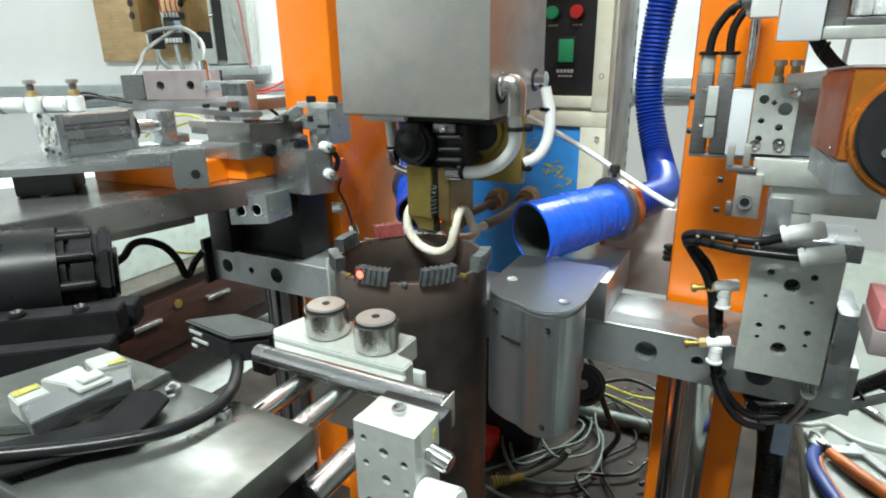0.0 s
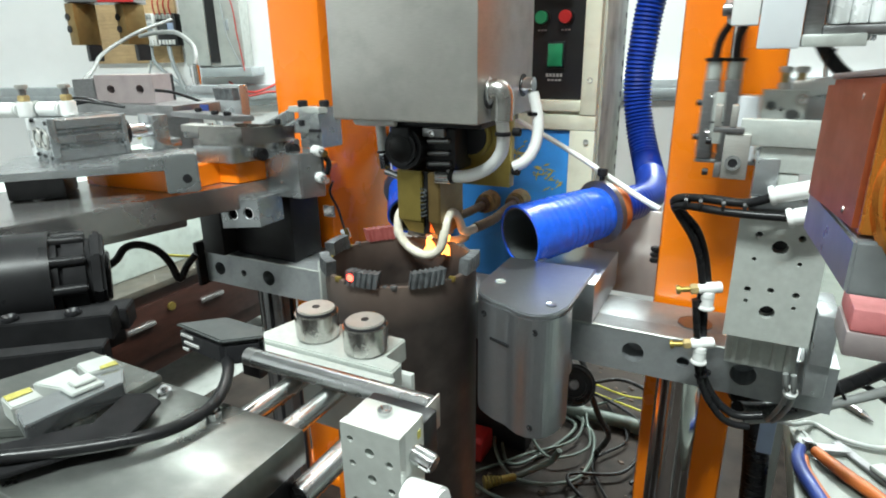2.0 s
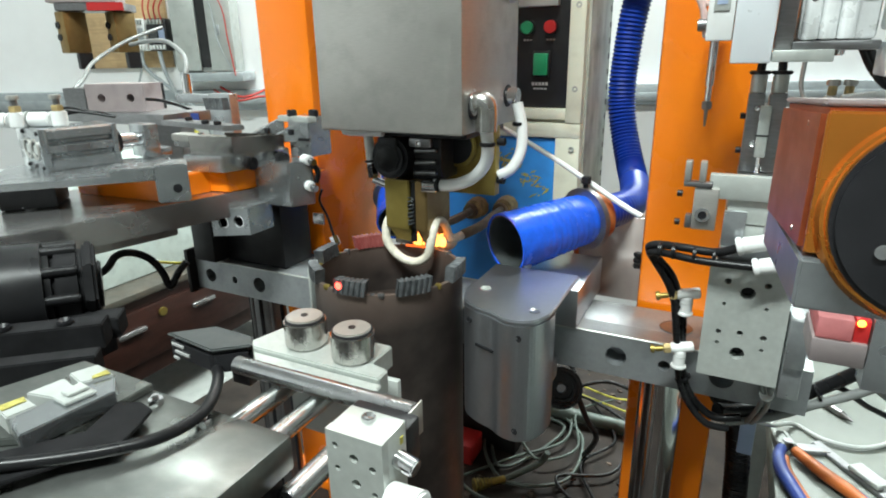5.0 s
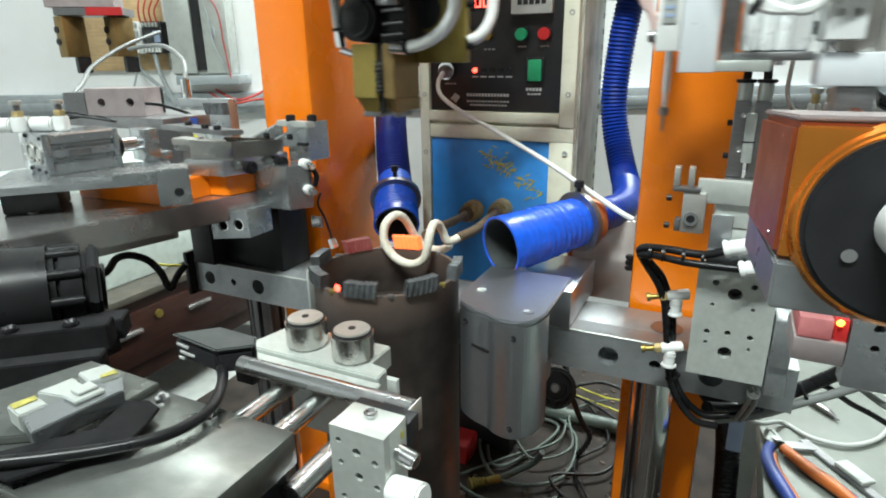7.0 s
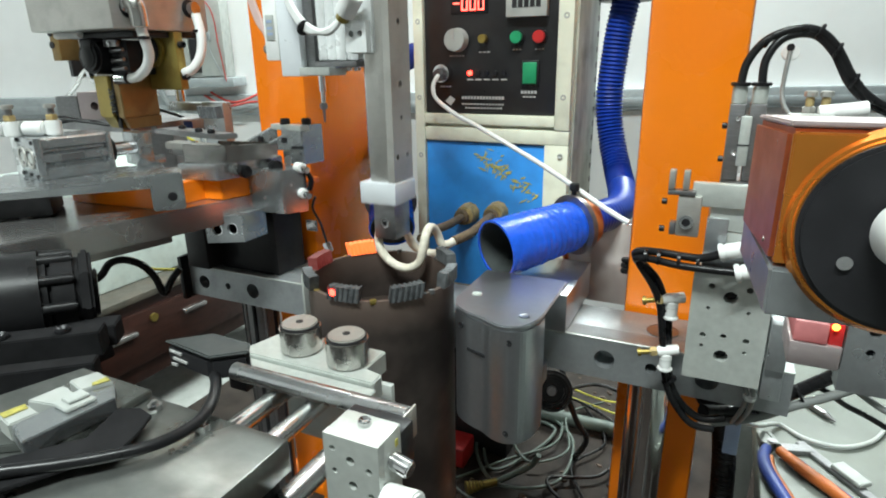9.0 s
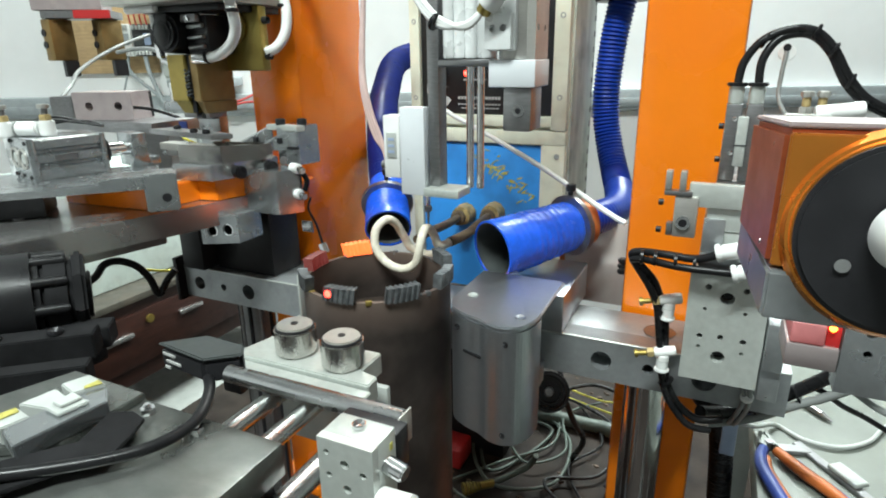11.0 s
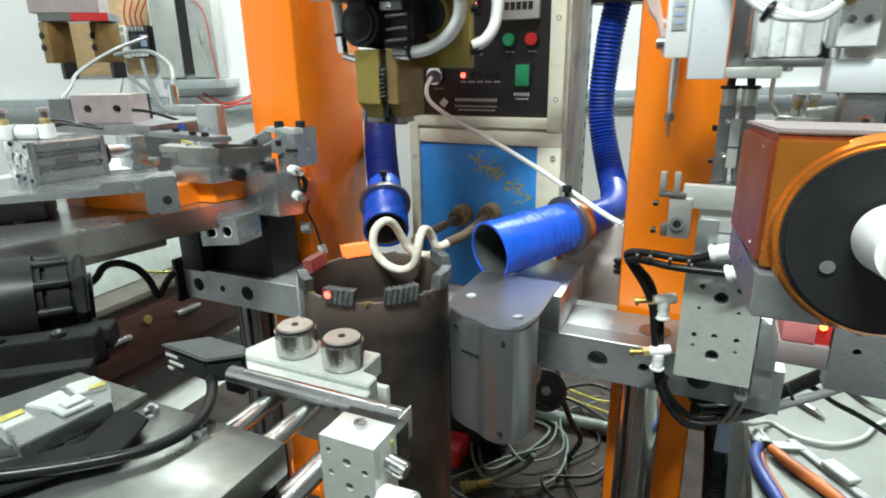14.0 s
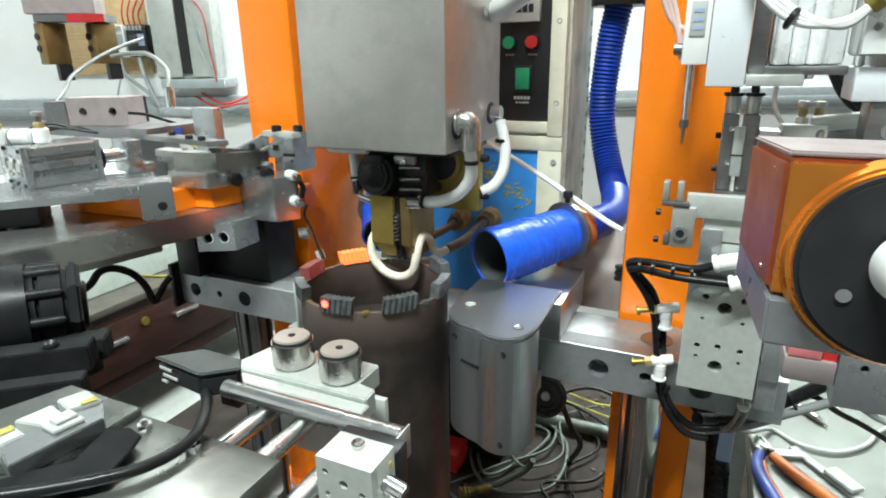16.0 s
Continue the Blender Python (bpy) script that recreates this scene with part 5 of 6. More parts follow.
box("small_cylinder", (0.347, 0.368, -0.0455, -0.02, 0.566, 0.78), ALU_W, press, 0.002)
fit_ = cyl("air_fitting", (0.352, -0.056, 0.594), (0.364, -0.060, 0.606), 0.0075, WHITE_PL, press, sides=24, label="white push-in air fitting")
cyl("fitting_thread", (0.348, -0.054, 0.590), (0.352, -0.056, 0.594), 0.005, BRASS, fit_, sides=14)
for k in range(3):
    cord("clear_hose", [(0.350, -0.056, 0.592), (0.338, -0.058, 0.583 - 0.001 * k), (0.318, -0.056, 0.583 + 0.002 * k), (0.300, -0.05, 0.597 + 0.003 * k), (0.290, -0.045, 0.615 + 0.004 * k), (0.28, -0.04, 0.66)], 0.0022, WHITE_PL, press, "clear plastic air hose")
cyl("hose_tie", (0.313, -0.0555, 0.586), (0.3155, -0.056, 0.5845), 0.006, BLACK_RUB, press, sides=14)

disp = thing("probe_slide", 0.285, -0.03, 0.55, "white plated air slide with a thin probe rod below", "slide")
box("white_plate", (0.2755, 0.2965, -0.040, -0.030, 0.5495, 0.6165), WHITE_PAINT, disp, 0.001)
vb = box("valve_box", (0.261, 0.2752, -0.040, -0.026, 0.562, 0.61), WHITE_PL, disp, 0.001)
box("label_window", (0.264, 0.2725, -0.0408, -0.040, 0.578, 0.597), GREY_PAINT, vb, 0.0003)
for z in (0.5815, 0.586, 0.591):
    box("print_line", (0.2655, 0.271, -0.0411, -0.0408, z, z + 0.0022), TAG_BLUE, vb, 0)
box("rod_carrier", (0.2585, 0.2705, -0.0258, 0.036, 0.5640, 0.5760), WHITE_PL, disp, 0.001)
cyl("probe_rod", (0.2632, 0.030, 0.5640), (0.2632, 0.030, 0.5330), 0.0032, CHROME, disp, sides=20)
cyl("probe_neck", (0.2632, 0.030, 0.5330), (0.2632, 0.030, 0.5231), 0.0023, CHROME, disp, sides=16)
cyl("probe_nut", (0.2632, 0.030, 0.5231), (0.2632, 0.030, 0.5173), 0.0036, STEEL, disp, sides=6)
cyl("probe_tip", (0.2632, 0.030, 0.5173), (0.2632, 0.030, 0.5050), 0.0014, STEEL, disp, 0.0007, sides=12)
box("foot", (0.2968, 0.326, -0.044, -0.02, 0.5502, 0.5565), ALU_L, disp, 0.0008)
for x in (0.3225, 0.331):
    cyl("guide_rod", (x, -0.012, 0.553), (x, -0.012, 0.70), 0.003, CHROME, disp, sides=20)
box("rail", (0.2972, 0.3065, -0.034, -0.02, 0.5565, 0.70), STEEL, disp, 0.0008)
for k in range(3):
    cord("air_hose", [(0.2605, -0.032, 0.566 + 0.008 * k), (0.2555 - 0.002 * k, -0.034, 0.590), (0.248 - 0.002 * k, -0.035, 0.613), (0.243 - 0.001 * k, -0.035, 0.645), (0.246, -0.03, 0.72)], 0.0018, PINK_HOSE, disp, "thin clear pinkish air hose")
bolt(disp, (0.261, -0.034, 0.571), (-1, 0, 0), 0.0035, 0.005, STEEL)

push = thing("pusher_slide", 0.365, -0.03, 0.52, "long stainless pusher rail with drilled holes and a steel tool block", "slide")
part("rail", plate_bm((0.381, -0.044, 0.5605), (0, 1, 0), (0, 0, 1), (-1, 0, 0), 0.03, 0.23, 0.006, [(0.006, 0.02, 0.0022), (0.022, 0.02, 0.0022), (0.014, 0.05, 0.0016), (0.014, 0.075, 0.0028), (0.014, 0.12, 0.0022), (0.014, 0.17, 0.0022)], 16), STAINLESS, push)
box("rail_web", (0.357, 0.3748, -0.042, -0.018, 0.5605, 0.79), STAINLESS, push, 0.0008)
box("foot", (0.349, 0.382, -0.046, -0.012, 0.5425, 0.5602), WHITE_PAINT, push, 0.001)
tb = box("tool_block", (0.359, 0.379, -0.043, -0.018, 0.513, 0.5422), STEEL, push, 0.001)
cyl("tool_bore", (0.370, -0.0432, 0.527), (0.370, -0.0442, 0.527), 0.0042, CHROME, tb, sides=20)
cyl("bore", (0.370, -0.0442, 0.527), (0.370, -0.0446, 0.527), 0.002, BLACK_METAL, tb, sides=14, bevel=0)
cyl("guide_rod", (0.352, -0.03, 0.5602), (0.352, -0.03, 0.80), 0.0028, CHROME, push, sides=16)

# ---- feeder: left beam with its slides and cylinder ----
fb = thing("feeder_beam", -0.17, -0.1, 0.42, "thick grey steel feeder beam with scuffed top", "beam")
prism("slab", [(-0.099, -0.030), (-0.1655, -0.262), (-0.300, -0.228), (-0.215, 0.0)], 0.4225, 0.444, BEAM, fb, 0.001)
bolt(fb, (-0.19, -0.10, 0.444), (0, 0, 1), 0.005, 0.004, BRASS)
bolt(fb, (-0.215, -0.17, 0.444), (0, 0, 1), 0.004, 0.001, STEEL)
prism("under_rail", [(-0.135, -0.10), (-0.165, -0.22), (-0.19, -0.215), (-0.16, -0.095)], 0.413, 0.4222, BEAM, fb, 0.001)
dhb = thing("double_bore_block", -0.12, -0.06, 0.40, "small aluminium block with two bores under the beam", "block")
part("block", plate_bm((-0.1295, -0.068, 0.4035), (0.975, 0.16, 0.1), (-0.02, 0, 1), (0, 1, 0), 0.04, 0.0245, 0.03, [(0.0125, 0.0125, 0.0056), (0.029, 0.0125, 0.0056)], 22), ALU, dhb)
for b in (0.0125, 0.029):
    q = Vector((-0.1295, -0.068, 0.4035)) + Vector((0.975, 0.16, 0.1)) * b + Vector((-0.02, 0, 1)) * 0.0125
    part("bore_liner", pipe_bm(q + Vector((0, 0.0006, 0)), q + Vector((0, 0.018, 0)), 0.0057, 0.0046, 28), CHROME, dhb)
box("core", (-0.128, -0.092, -0.05, -0.03, 0.4085, 0.4222), BLACK_METAL, dhb, 0.0006)
sup = thing("beam_support", -0.14, 0.0, 0.356, "black steel support between the bar and the feeder beam", "support")
box("pillar", (-0.175, -0.10, -0.012, 0.03, 0.3562, 0.4222), BLACK_METAL, sup, 0.001)
box("arm", (-0.205, -0.176, -0.03, 0.03, 0.358, 0.4222), BLACK_METAL, sup, 0.001)
box("bar_cap", (-0.222, -0.2165, -0.03, 0.04, 0.318, 0.366), BLACK_RUB, sup, 0.001)
orp = thing("orange_carrier", -0.2, -0.05, 0.444, "orange painted steel carrier under the feeder", "carrier")
obox("web", -0.136, -0.1095, 4, 0.10, 0.010, 0.4442, 0.4628, ORANGE, orp)
obox("web", -0.120, -0.005, 82, 0.10, 0.012, 0.4442, 0.4628, ORANGE, orp)
box("shelf", (-0.24, -0.08, 0.005, 0.04, 0.444, 0.4495), ORANGE, orp, 0.001)

CYL_AT = Matrix.Translation((-0.224, -0.143, 0)) @ pose(0, 0, 0, 0, 0, 76)


def cyl_frame(u, v, z):
    """A point of the air cylinder: u along its bore axis, v across it away from the camera."""
    return CYL_AT @ Vector((u, v, z))


def cyl_block(u0, u1, v0, v1, z0, z1, bevel=0.0008):
    bm = box_bm(u0, u1, v0, v1, z0, z1, bevel)
    bmesh.ops.transform(bm, matrix=CYL_AT, verts=bm.verts)
    return bm


af = thing("air_cylinder", -0.19, -0.12, 0.46, "grooved aluminium compact air cylinder with white fittings on a feeder base", "air cylinder")
prof = [(0, 0.4694), (0, 0.4775), (0.0030, 0.4785), (0.0042, 0.4795), (0.0042, 0.4815), (0.0030, 0.4825), (0.0012, 0.4835), (0.0012, 0.4895), (0.0030, 0.4905), (0.0042, 0.4915), (0.0042, 0.4935), (0.0030, 0.4945), (0, 0.4955), (0, 0.5020), (0.0016, 0.5036), (0.040, 0.5036), (0.042, 0.5020), (0.042, 0.4694)]
bm = bmesh.new()
face = bm.faces.new([bm.verts.new(cyl_frame(0.0035, v, z)) for v, z in prof])
ext = bmesh.ops.extrude_face_region(bm, geom=[face])["geom"]
bmesh.ops.translate(bm, verts=[g for g in ext if isinstance(g, bmesh.types.BMVert)], vec=cyl_frame(0.050, 0, 0) - cyl_frame(0, 0, 0))
bmesh.ops.recalc_face_normals(bm, faces=bm.faces)
link_bm("body", bm, FEED_ALU, af, smooth=False)
part("end_cap", cyl_block(-0.003, 0.0032, -0.0006, 0.0425, 0.4690, 0.5040, 0.0008), FEED_ALU, af)
part("rod_cap", cyl_block(0.0538, 0.0580, -0.0006, 0.0425, 0.4690, 0.5040, 0.0008), FEED_ALU, af)
part("label_plate", cyl_block(0.016, 0.034, 0.0004, 0.0014, 0.4842, 0.4888, 0), STEEL, af)
for v in (0.0115, 0.0305):
    port = part("port", pipe_bm(cyl_frame(-0.0032, v, 0.487), cyl_frame(-0.0046, v, 0.487), 0.0088, 0.0070), STAINLESS, af)
    part("port_bore", cyl_bm(cyl_frame(-0.0031, v, 0.487), cyl_frame(-0.0034, v, 0.487), 0.0070), DARK_GREY, port)
    part("piston", cyl_bm(cyl_frame(-0.0035, v, 0.487), cyl_frame(-0.0038, v, 0.487), 0.0042), ALU_L, port)
for v, z in ((0.003, 0.4722), (0.003, 0.5005), (0.021, 0.4722), (0.0395, 0.5005), (0.0395, 0.4722)):
    part("cap_screw", cyl_bm(cyl_frame(-0.003, v, z), cyl_frame(-0.0042, v, z), 0.0017, None, 12), BLACK_METAL, af)
part("side_block", cyl_block(-0.002, 0.028, 0.0435, 0.062, 0.4640, 0.5040, 0.0012), ALU_W, af)
part("rod", cyl_bm(cyl_frame(0.058, 0.012, 0.4865), cyl_frame(0.0798, 0.012, 0.4865), 0.0062), CHROME, af)
part("rod_collar", cyl_bm(cyl_frame(0.058, 0.014, 0.4865), cyl_frame(0.0625, 0.014, 0.4865), 0.0105), BLACK_METAL, af)
for x, y in ((-0.261, -0.139), (-0.236, -0.119)):
    f = cyl("push_fitting", (x, y, 0.5037), (x, y, 0.5165), 0.0064, WHITE_PL, af, sides=24, bevel=0.001, label="white push-in air fitting with brass screw")
    cyl("fitting_barrel", (x - 0.004, y - 0.004, 0.5098), (x - 0.021, y - 0.012, 0.5098), 0.0062, WHITE_PL, f, sides=24, bevel=0.0012)
    cyl("barrel_ring", (x - 0.0212, y - 0.0121, 0.5098), (x - 0.0236, y - 0.0132, 0.5098), 0.0070, NYLON, f, sides=24)
    cyl("flow_body", (x, y, 0.5165), (x, y, 0.5215), 0.0050, BRASS_DULL, f, sides=6)
    cyl("flow_screw", (x, y, 0.5215), (x, y, 0.5265), 0.0030, STEEL, f, sides=14)
    cyl("screw_nut", (x, y, 0.5265), (x, y, 0.5300), 0.0048, STAINLESS, f, sides=12)
for k, (dz, dy) in enumerate(((0.0, 0.0), (0.003, 0.004), (-0.002, 0.008))):
    cord("black_wire", [(-0.275, -0.120 + dy, 0.507 + dz), (-0.256, -0.102 + dy, 0.514 + dz), (-0.240, -0.090 + dy, 0.512), (-0.222, -0.078, 0.508)], 0.0012, BLACK_RUB, af)

fbase = thing("feeder_bed", -0.15, -0.1, 0.444, "grey aluminium feeder base with stepped foot", "feeder base")
obox("rail", -0.131, -0.111, 46, 0.13, 0.095, 0.4632, 0.469, FEED_ALU, fbase)
obox("rail_foot", -0.2010, -0.1560, 46, 0.040, 0.04, 0.4445, 0.463, BLACK_METAL, fbase)
obox("step", -0.094, -0.115, 50, 0.024, 0.03, 0.4505, 0.4800, FEED_ALU, fbase, 0.0012)
obox("step_arm", -0.109, -0.133, 50, 0.03, 0.03, 0.4692, 0.4792, FEED_ALU, fbase, 0.0008)
cyl("bore", (-0.1000, -0.1215, 0.4615), (-0.0990, -0.1224, 0.4615), 0.0034, BLACK_METAL, fbase, sides=20)
fs = thing("feeder_slide", -0.12, -0.07, 0.47, "steel feeder slide with stainless tray and adjusting pegs", "feeder")
part("rod_block", cyl_block(0.0800, 0.0935, -0.001, 0.030, 0.4694, 0.5000), FEED_ALU, fs)
part("rod_foot", cyl_block(0.0937, 0.1040, -0.001, 0.028, 0.4694, 0.4775), FEED_ALU, fs)
prism("slide_plate", [(-0.146, -0.0745), (-0.1055, -0.0690), (-0.0860, -0.0060), (-0.112, 0.004), (-0.150, -0.03)], 0.4632, 0.4772, FEED_ALU, fs, 0.0008)
prism("under_slide", [(-0.142, -0.066), (-0.110, -0.062), (-0.094, -0.008), (-0.14, -0.004)], 0.4445, 0.4630, ORANGE, fs, 0.0006, "orange painted block under the slide plate")
prism("top_strip", [(-0.236, -0.02), (-0.135, -0.036), (-0.122, -0.022), (-0.225, 0.0)], 0.4935, 0.4985, STEEL, fs, 0.0008)
prism("top_strip", [(-0.19, -0.048), (-0.135, -0.053), (-0.128, -0.038), (-0.19, -0.032)], 0.4842, 0.4905, STAINLESS, fs, 0.0008)
prism("mid_rail", [(-0.20, -0.038), (-0.13, -0.046), (-0.128, -0.036), (-0.20, -0.026)], 0.4772, 0.4838, BEAM, fs, 0.0006)
for x, y in ((-0.165, -0.028), (-0.146, -0.031), (-0.205, -0.012)):
    bolt(fs, (x, y, 0.4985), (0, 0, 1), 0.0036, 0.0034)
bolt(fs, (-0.155, -0.044, 0.4905), (0, 0, 1), 0.0028, 0.002, CHROME)


def tray_wall(name, a, b, z0, za, zb, thick=0.0018):
    """An upright sheet from a to b whose top runs from za to zb."""
    a, b = Vector(a), Vector(b)
    n = (b - a).orthogonal().normalized() * thick
    bm = prism_bm([tuple(a), tuple(b), tuple(b + n), tuple(a + n)], z0, z0 + 0.01)
    for v in bm.verts:
        if v.co.z > z0 + 0.005:
            u = (Vector((v.co.x, v.co.y)) - a).dot(b - a) / (b - a).length_squared
            v.co.z = za + (zb - za) * min(1, max(0, u))
    return part(name, bm, POLISHED, fs)


tray_wall("tray_wall", (-0.1420, -0.0690), (-0.1025, -0.0590), 0.4774, 0.4932, 0.4925)
tray_wall("tray_wall", (-0.1022, -0.0588), (-0.0815, -0.0170), 0.4774, 0.4925, 0.4905)
tray_wall("tray_wall", (-0.1400, -0.0300), (-0.0940, -0.0100), 0.4774, 0.4915, 0.4900)
prism("tray_floor", [(-0.140, -0.067), (-0.104, -0.058), (-0.085, -0.018), (-0.135, -0.030)], 0.4774, 0.4786, STAINLESS, fs, 0.0003)
for i, (x, y) in enumerate(((-0.0985, -0.0500), (-0.0895, -0.0200))):
    d = Vector((0.95, -0.31, 0))
    q = Vector((x, y, 0.4702))
    pg = cyl("adjusting_peg", q - d * 0.006, q + d * 0.005, 0.0054, ROLLER, fs, sides=24, label="chromed adjusting peg with black rubber end")
    cyl("peg_nut", q + d * 0.002, q + d * 0.0055, 0.0062, CHROME, pg, sides=6)
    cyl("peg_cap", q + d * 0.0055, q + d * 0.0145, 0.0056, BLACK_RUB, pg, sides=24, bevel=0.0012)
eb = thing("end_block", -0.07, -0.03, 0.43, "grey aluminium end block with toggle clamp and air fittings", "end block")
prism("block", [(-0.106, -0.036), (-0.064, -0.035), (-0.0515, -0.016), (-0.095, 0.004)], 0.4290, 0.4690, FEED_ALU, eb, 0.001)
prism("block_top", [(-0.085, -0.006), (-0.0625, -0.004), (-0.058, 0.022), (-0.088, 0.024)], 0.4692, 0.505, FEED_ALU, eb, 0.001)
prism("top_lip", [(-0.099, -0.003), (-0.0600, -0.008), (-0.0560, 0.000), (-0.096, 0.006)], 0.5005, 0.5058, ALU_L, eb, 0.0006)
for x0 in (-0.124, -0.096):
    bm = prism_bm([(x0, -0.014), (x0 + 0.006, -0.0165), (x0 + 0.03, 0.0), (x0 + 0.024, 0.004)], 0.483, 0.504, 0.0008)
    for v in bm.verts:
        if v.co.y < -0.008 and v.co.z > 0.495:
            v.co.z -= 0.014
    part("clamp_lever", bm, FEED_ALU, eb)
    box("lever_gap", (x0 + 0.011, x0 + 0.019, -0.0105, -0.0065, 0.4895, 0.4945), BLACK_METAL, eb, 0.0003)
box("slot", (-0.074, -0.063, -0.0062, -0.003, 0.484, 0.4865), BLACK_METAL, eb, 0)
for x in (-0.0655, -0.0705):
    cyl("port", (x, -0.0035, 0.4795), (x, -0.0045, 0.4795), 0.0012, BLACK_METAL, eb, sides=10, bevel=0)
for x, y in ((-0.083, -0.001), (-0.064, 0.006)):
    bolt(eb, (x, y, 0.505), (0, 0, 1), 0.0045, 0.006)
bolt(eb, (-0.085, -0.0357, 0.4435), (0, -1, 0), 0.0018, 0.0008, CHROME)
for z in (0.470, 0.4465):
    e = cyl("elbow_fitting", (-0.060, -0.018, z), (-0.050, -0.022, z), 0.0046, WHITE_PL, eb, sides=18, label="white elbow fitting with brass screw")
    cyl("flow_screw", (-0.050, -0.022, z), (-0.043, -0.025, z - 0.001), 0.003, CHROME, e, sides=14)
cord("air_tube", [(-0.048, -0.020, 0.467), (-0.045, -0.018, 0.459), (-0.048, -0.018, 0.450)], 0.0024, BLACK_RUB, eb)
cord("thin_wire", [(-0.05, -0.008, 0.441), (-0.054, -0.008, 0.43), (-0.048, -0.006, 0.415), (-0.044, -0.004, 0.396)], 0.0011, BLACK_RUB, eb)
box("wire_clip", (-0.062, -0.05, -0.010, -0.008, 0.4075, 0.4185), BEAM, eb, 0.0004)
cyl("sensor_nut", (-0.0445, -0.004, 0.396), (-0.041, -0.004, 0.387), 0.0042, CHROME, eb, sides=6)
pst = thing("angle_bracket", -0.2, 0.04, 0.44, "grey steel angle bracket standing behind the feeder", "bracket")
box("upright", (-0.214, -0.184, 0.024, 0.036, 0.4495, 0.522), ALU, pst, 0.001)
box("arm", (-0.262, -0.2142, 0.024, 0.036, 0.512, 0.521), ALU, pst, 0.001)
cyl("silver_pin", (-0.2535, 0.034, 0.5212), (-0.2535, 0.034, 0.541), 0.005, CHROME, pst)
cord("white_tube", [(-0.2535, 0.034, 0.541), (-0.258, 0.04, 0.550), (-0.278, 0.055, 0.562), (-0.326, 0.076, 0.576), (-0.39, 0.10, 0.578), (-0.429, 0.106, 0.575)], 0.0026, GREY_CABLE, pst)
box("blue_cap", (-0.242, -0.230, 0.0225, 0.0238, 0.4915, 0.5015), HANDLE_BLUE, pst, 0.0004)

pk = thing("gripper_rail_block", -0.3, 0.03, 0.45, "warm grey drilled slide block behind the feeder", "slide block")
part("block", plate_bm((-0.362, -0.010, 0.5025), (0.94, 0.34, 0), (0, 0, 1), (-0.34, 0.94, 0), 0.068, 0.0295, 0.04, [(0.018, 0.0145, 0.0046), (0.052, 0.0145, 0.0046)], 22), PINKISH, pk)
box("core", (-0.352, -0.31, 0.022, 0.05, 0.503, 0.531), BLACK_METAL, pk, 0.0006)
obox("side", -0.3625, -0.0105, 20, 0.026, 0.042, 0.503, 0.528, STEEL, pk)
box("bed", (-0.42, -0.25, -0.005, 0.09, 0.49, 0.5022), STEEL, pk, 0.001)
obox("bed_leg", -0.27, 0.03, 20, 0.03, 0.03, 0.444, 0.4898, STEEL, pk)
cord("wire", [(-0.295, 0.012, 0.516), (-0.285, 0.03, 0.512), (-0.27, 0.06, 0.497), (-0.262, 0.08, 0.48)], 0.0018, BLACK_RUB, pk)
cord("grey_tube", [(-0.389, -0.011, 0.520), (-0.42, 0.03, 0.537), (-0.455, 0.07, 0.555), (-0.471, 0.134, 0.581), (-0.48, 0.2, 0.60)], 0.0024, GREY_CABLE, pk)

# ---- brass pick-up jaws of the loader at the far left ----
ld = thing("loader_jaws", -0.5, 0.1, 0.56, "hanging pair of brass loader jaws on a red-lit steel plate", "loader")
for x, y in ((-0.512, 0.086), (-0.470, 0.128)):
    j = box("jaw", (x - 0.030, x - 0.012, y, y + 0.032, 0.566, 0.618), BRONZE, ld, 0.0015)
    for z in (0.601, 0.586):
        cyl("bore", (x - 0.026, y - 0.0002, z), (x - 0.026, y - 0.0012, z), 0.0045, BLACK_METAL, j, sides=16, bevel=0)
    bm = prism_bm([(x - 0.022, y + 0.014), (x - 0.012, y + 0.012), (x - 0.010, y + 0.030), (x - 0.022, y + 0.030)], 0.545, 0.566, 0.0008)
    part("finger", bm, BLACK_METAL, j)
obox("plate", -0.462, 0.13, 35, 0.085, 0.05, 0.6185, 0.628, STEEL, ld)
# red strip and warm-toned head carry the plate's red light as colour
obox("lit_strip", -0.4605, 0.1285, 35, 0.045, 0.003, 0.6180, 0.6285, RED_PL, ld, label="edge strip coloured red for the red light on the plate")
obox("cross_head", -0.470, 0.125, 35, 0.085, 0.04, 0.6285, 0.70, PINKISH, ld)

# ---- things on the wall ----
bw = room_thing("wiring_board", "plywood board with two contactors and red wires on the wall", "wiring board")
rpart("board", box_bm(-1.17, -0.895, 1.928, 1.949, 0.53, 0.80, 0.002), PLYWOOD, bw)
for x0, x1, m in ((-0.99, -0.935, WHITE_PL), (-0.93, -0.87, BLACK_PANEL)):
    c = rpart("contactor", box_bm(x0, x1, 1.87, 1.9275, 0.58, 0.672, 0.003), m, bw)
    for z in (0.583, 0.655):
        for k in range(5):
            u = x0 + 0.005 + k * (x1 - x0 - 0.008) / 5
            rpart("terminal", box_bm(u, u + 0.006, 1.861, 1.87, z, z + 0.014, 0.001), WHITE_PL if z < 0.6 else GREY_PAINT, c)
    rpart("button", box_bm(x0 + 0.014, x1 - 0.024, 1.858, 1.87, 0.612, 0.642, 0.001), DARK_GREY, c)
    rpart("name_plate", box_bm(x0 + 0.034, x1 - 0.006, 1.866, 1.87, 0.612, 0.645, 0.0005), TAG_BLUE if m is BLACK_PANEL else GREY_TRUNK, c)
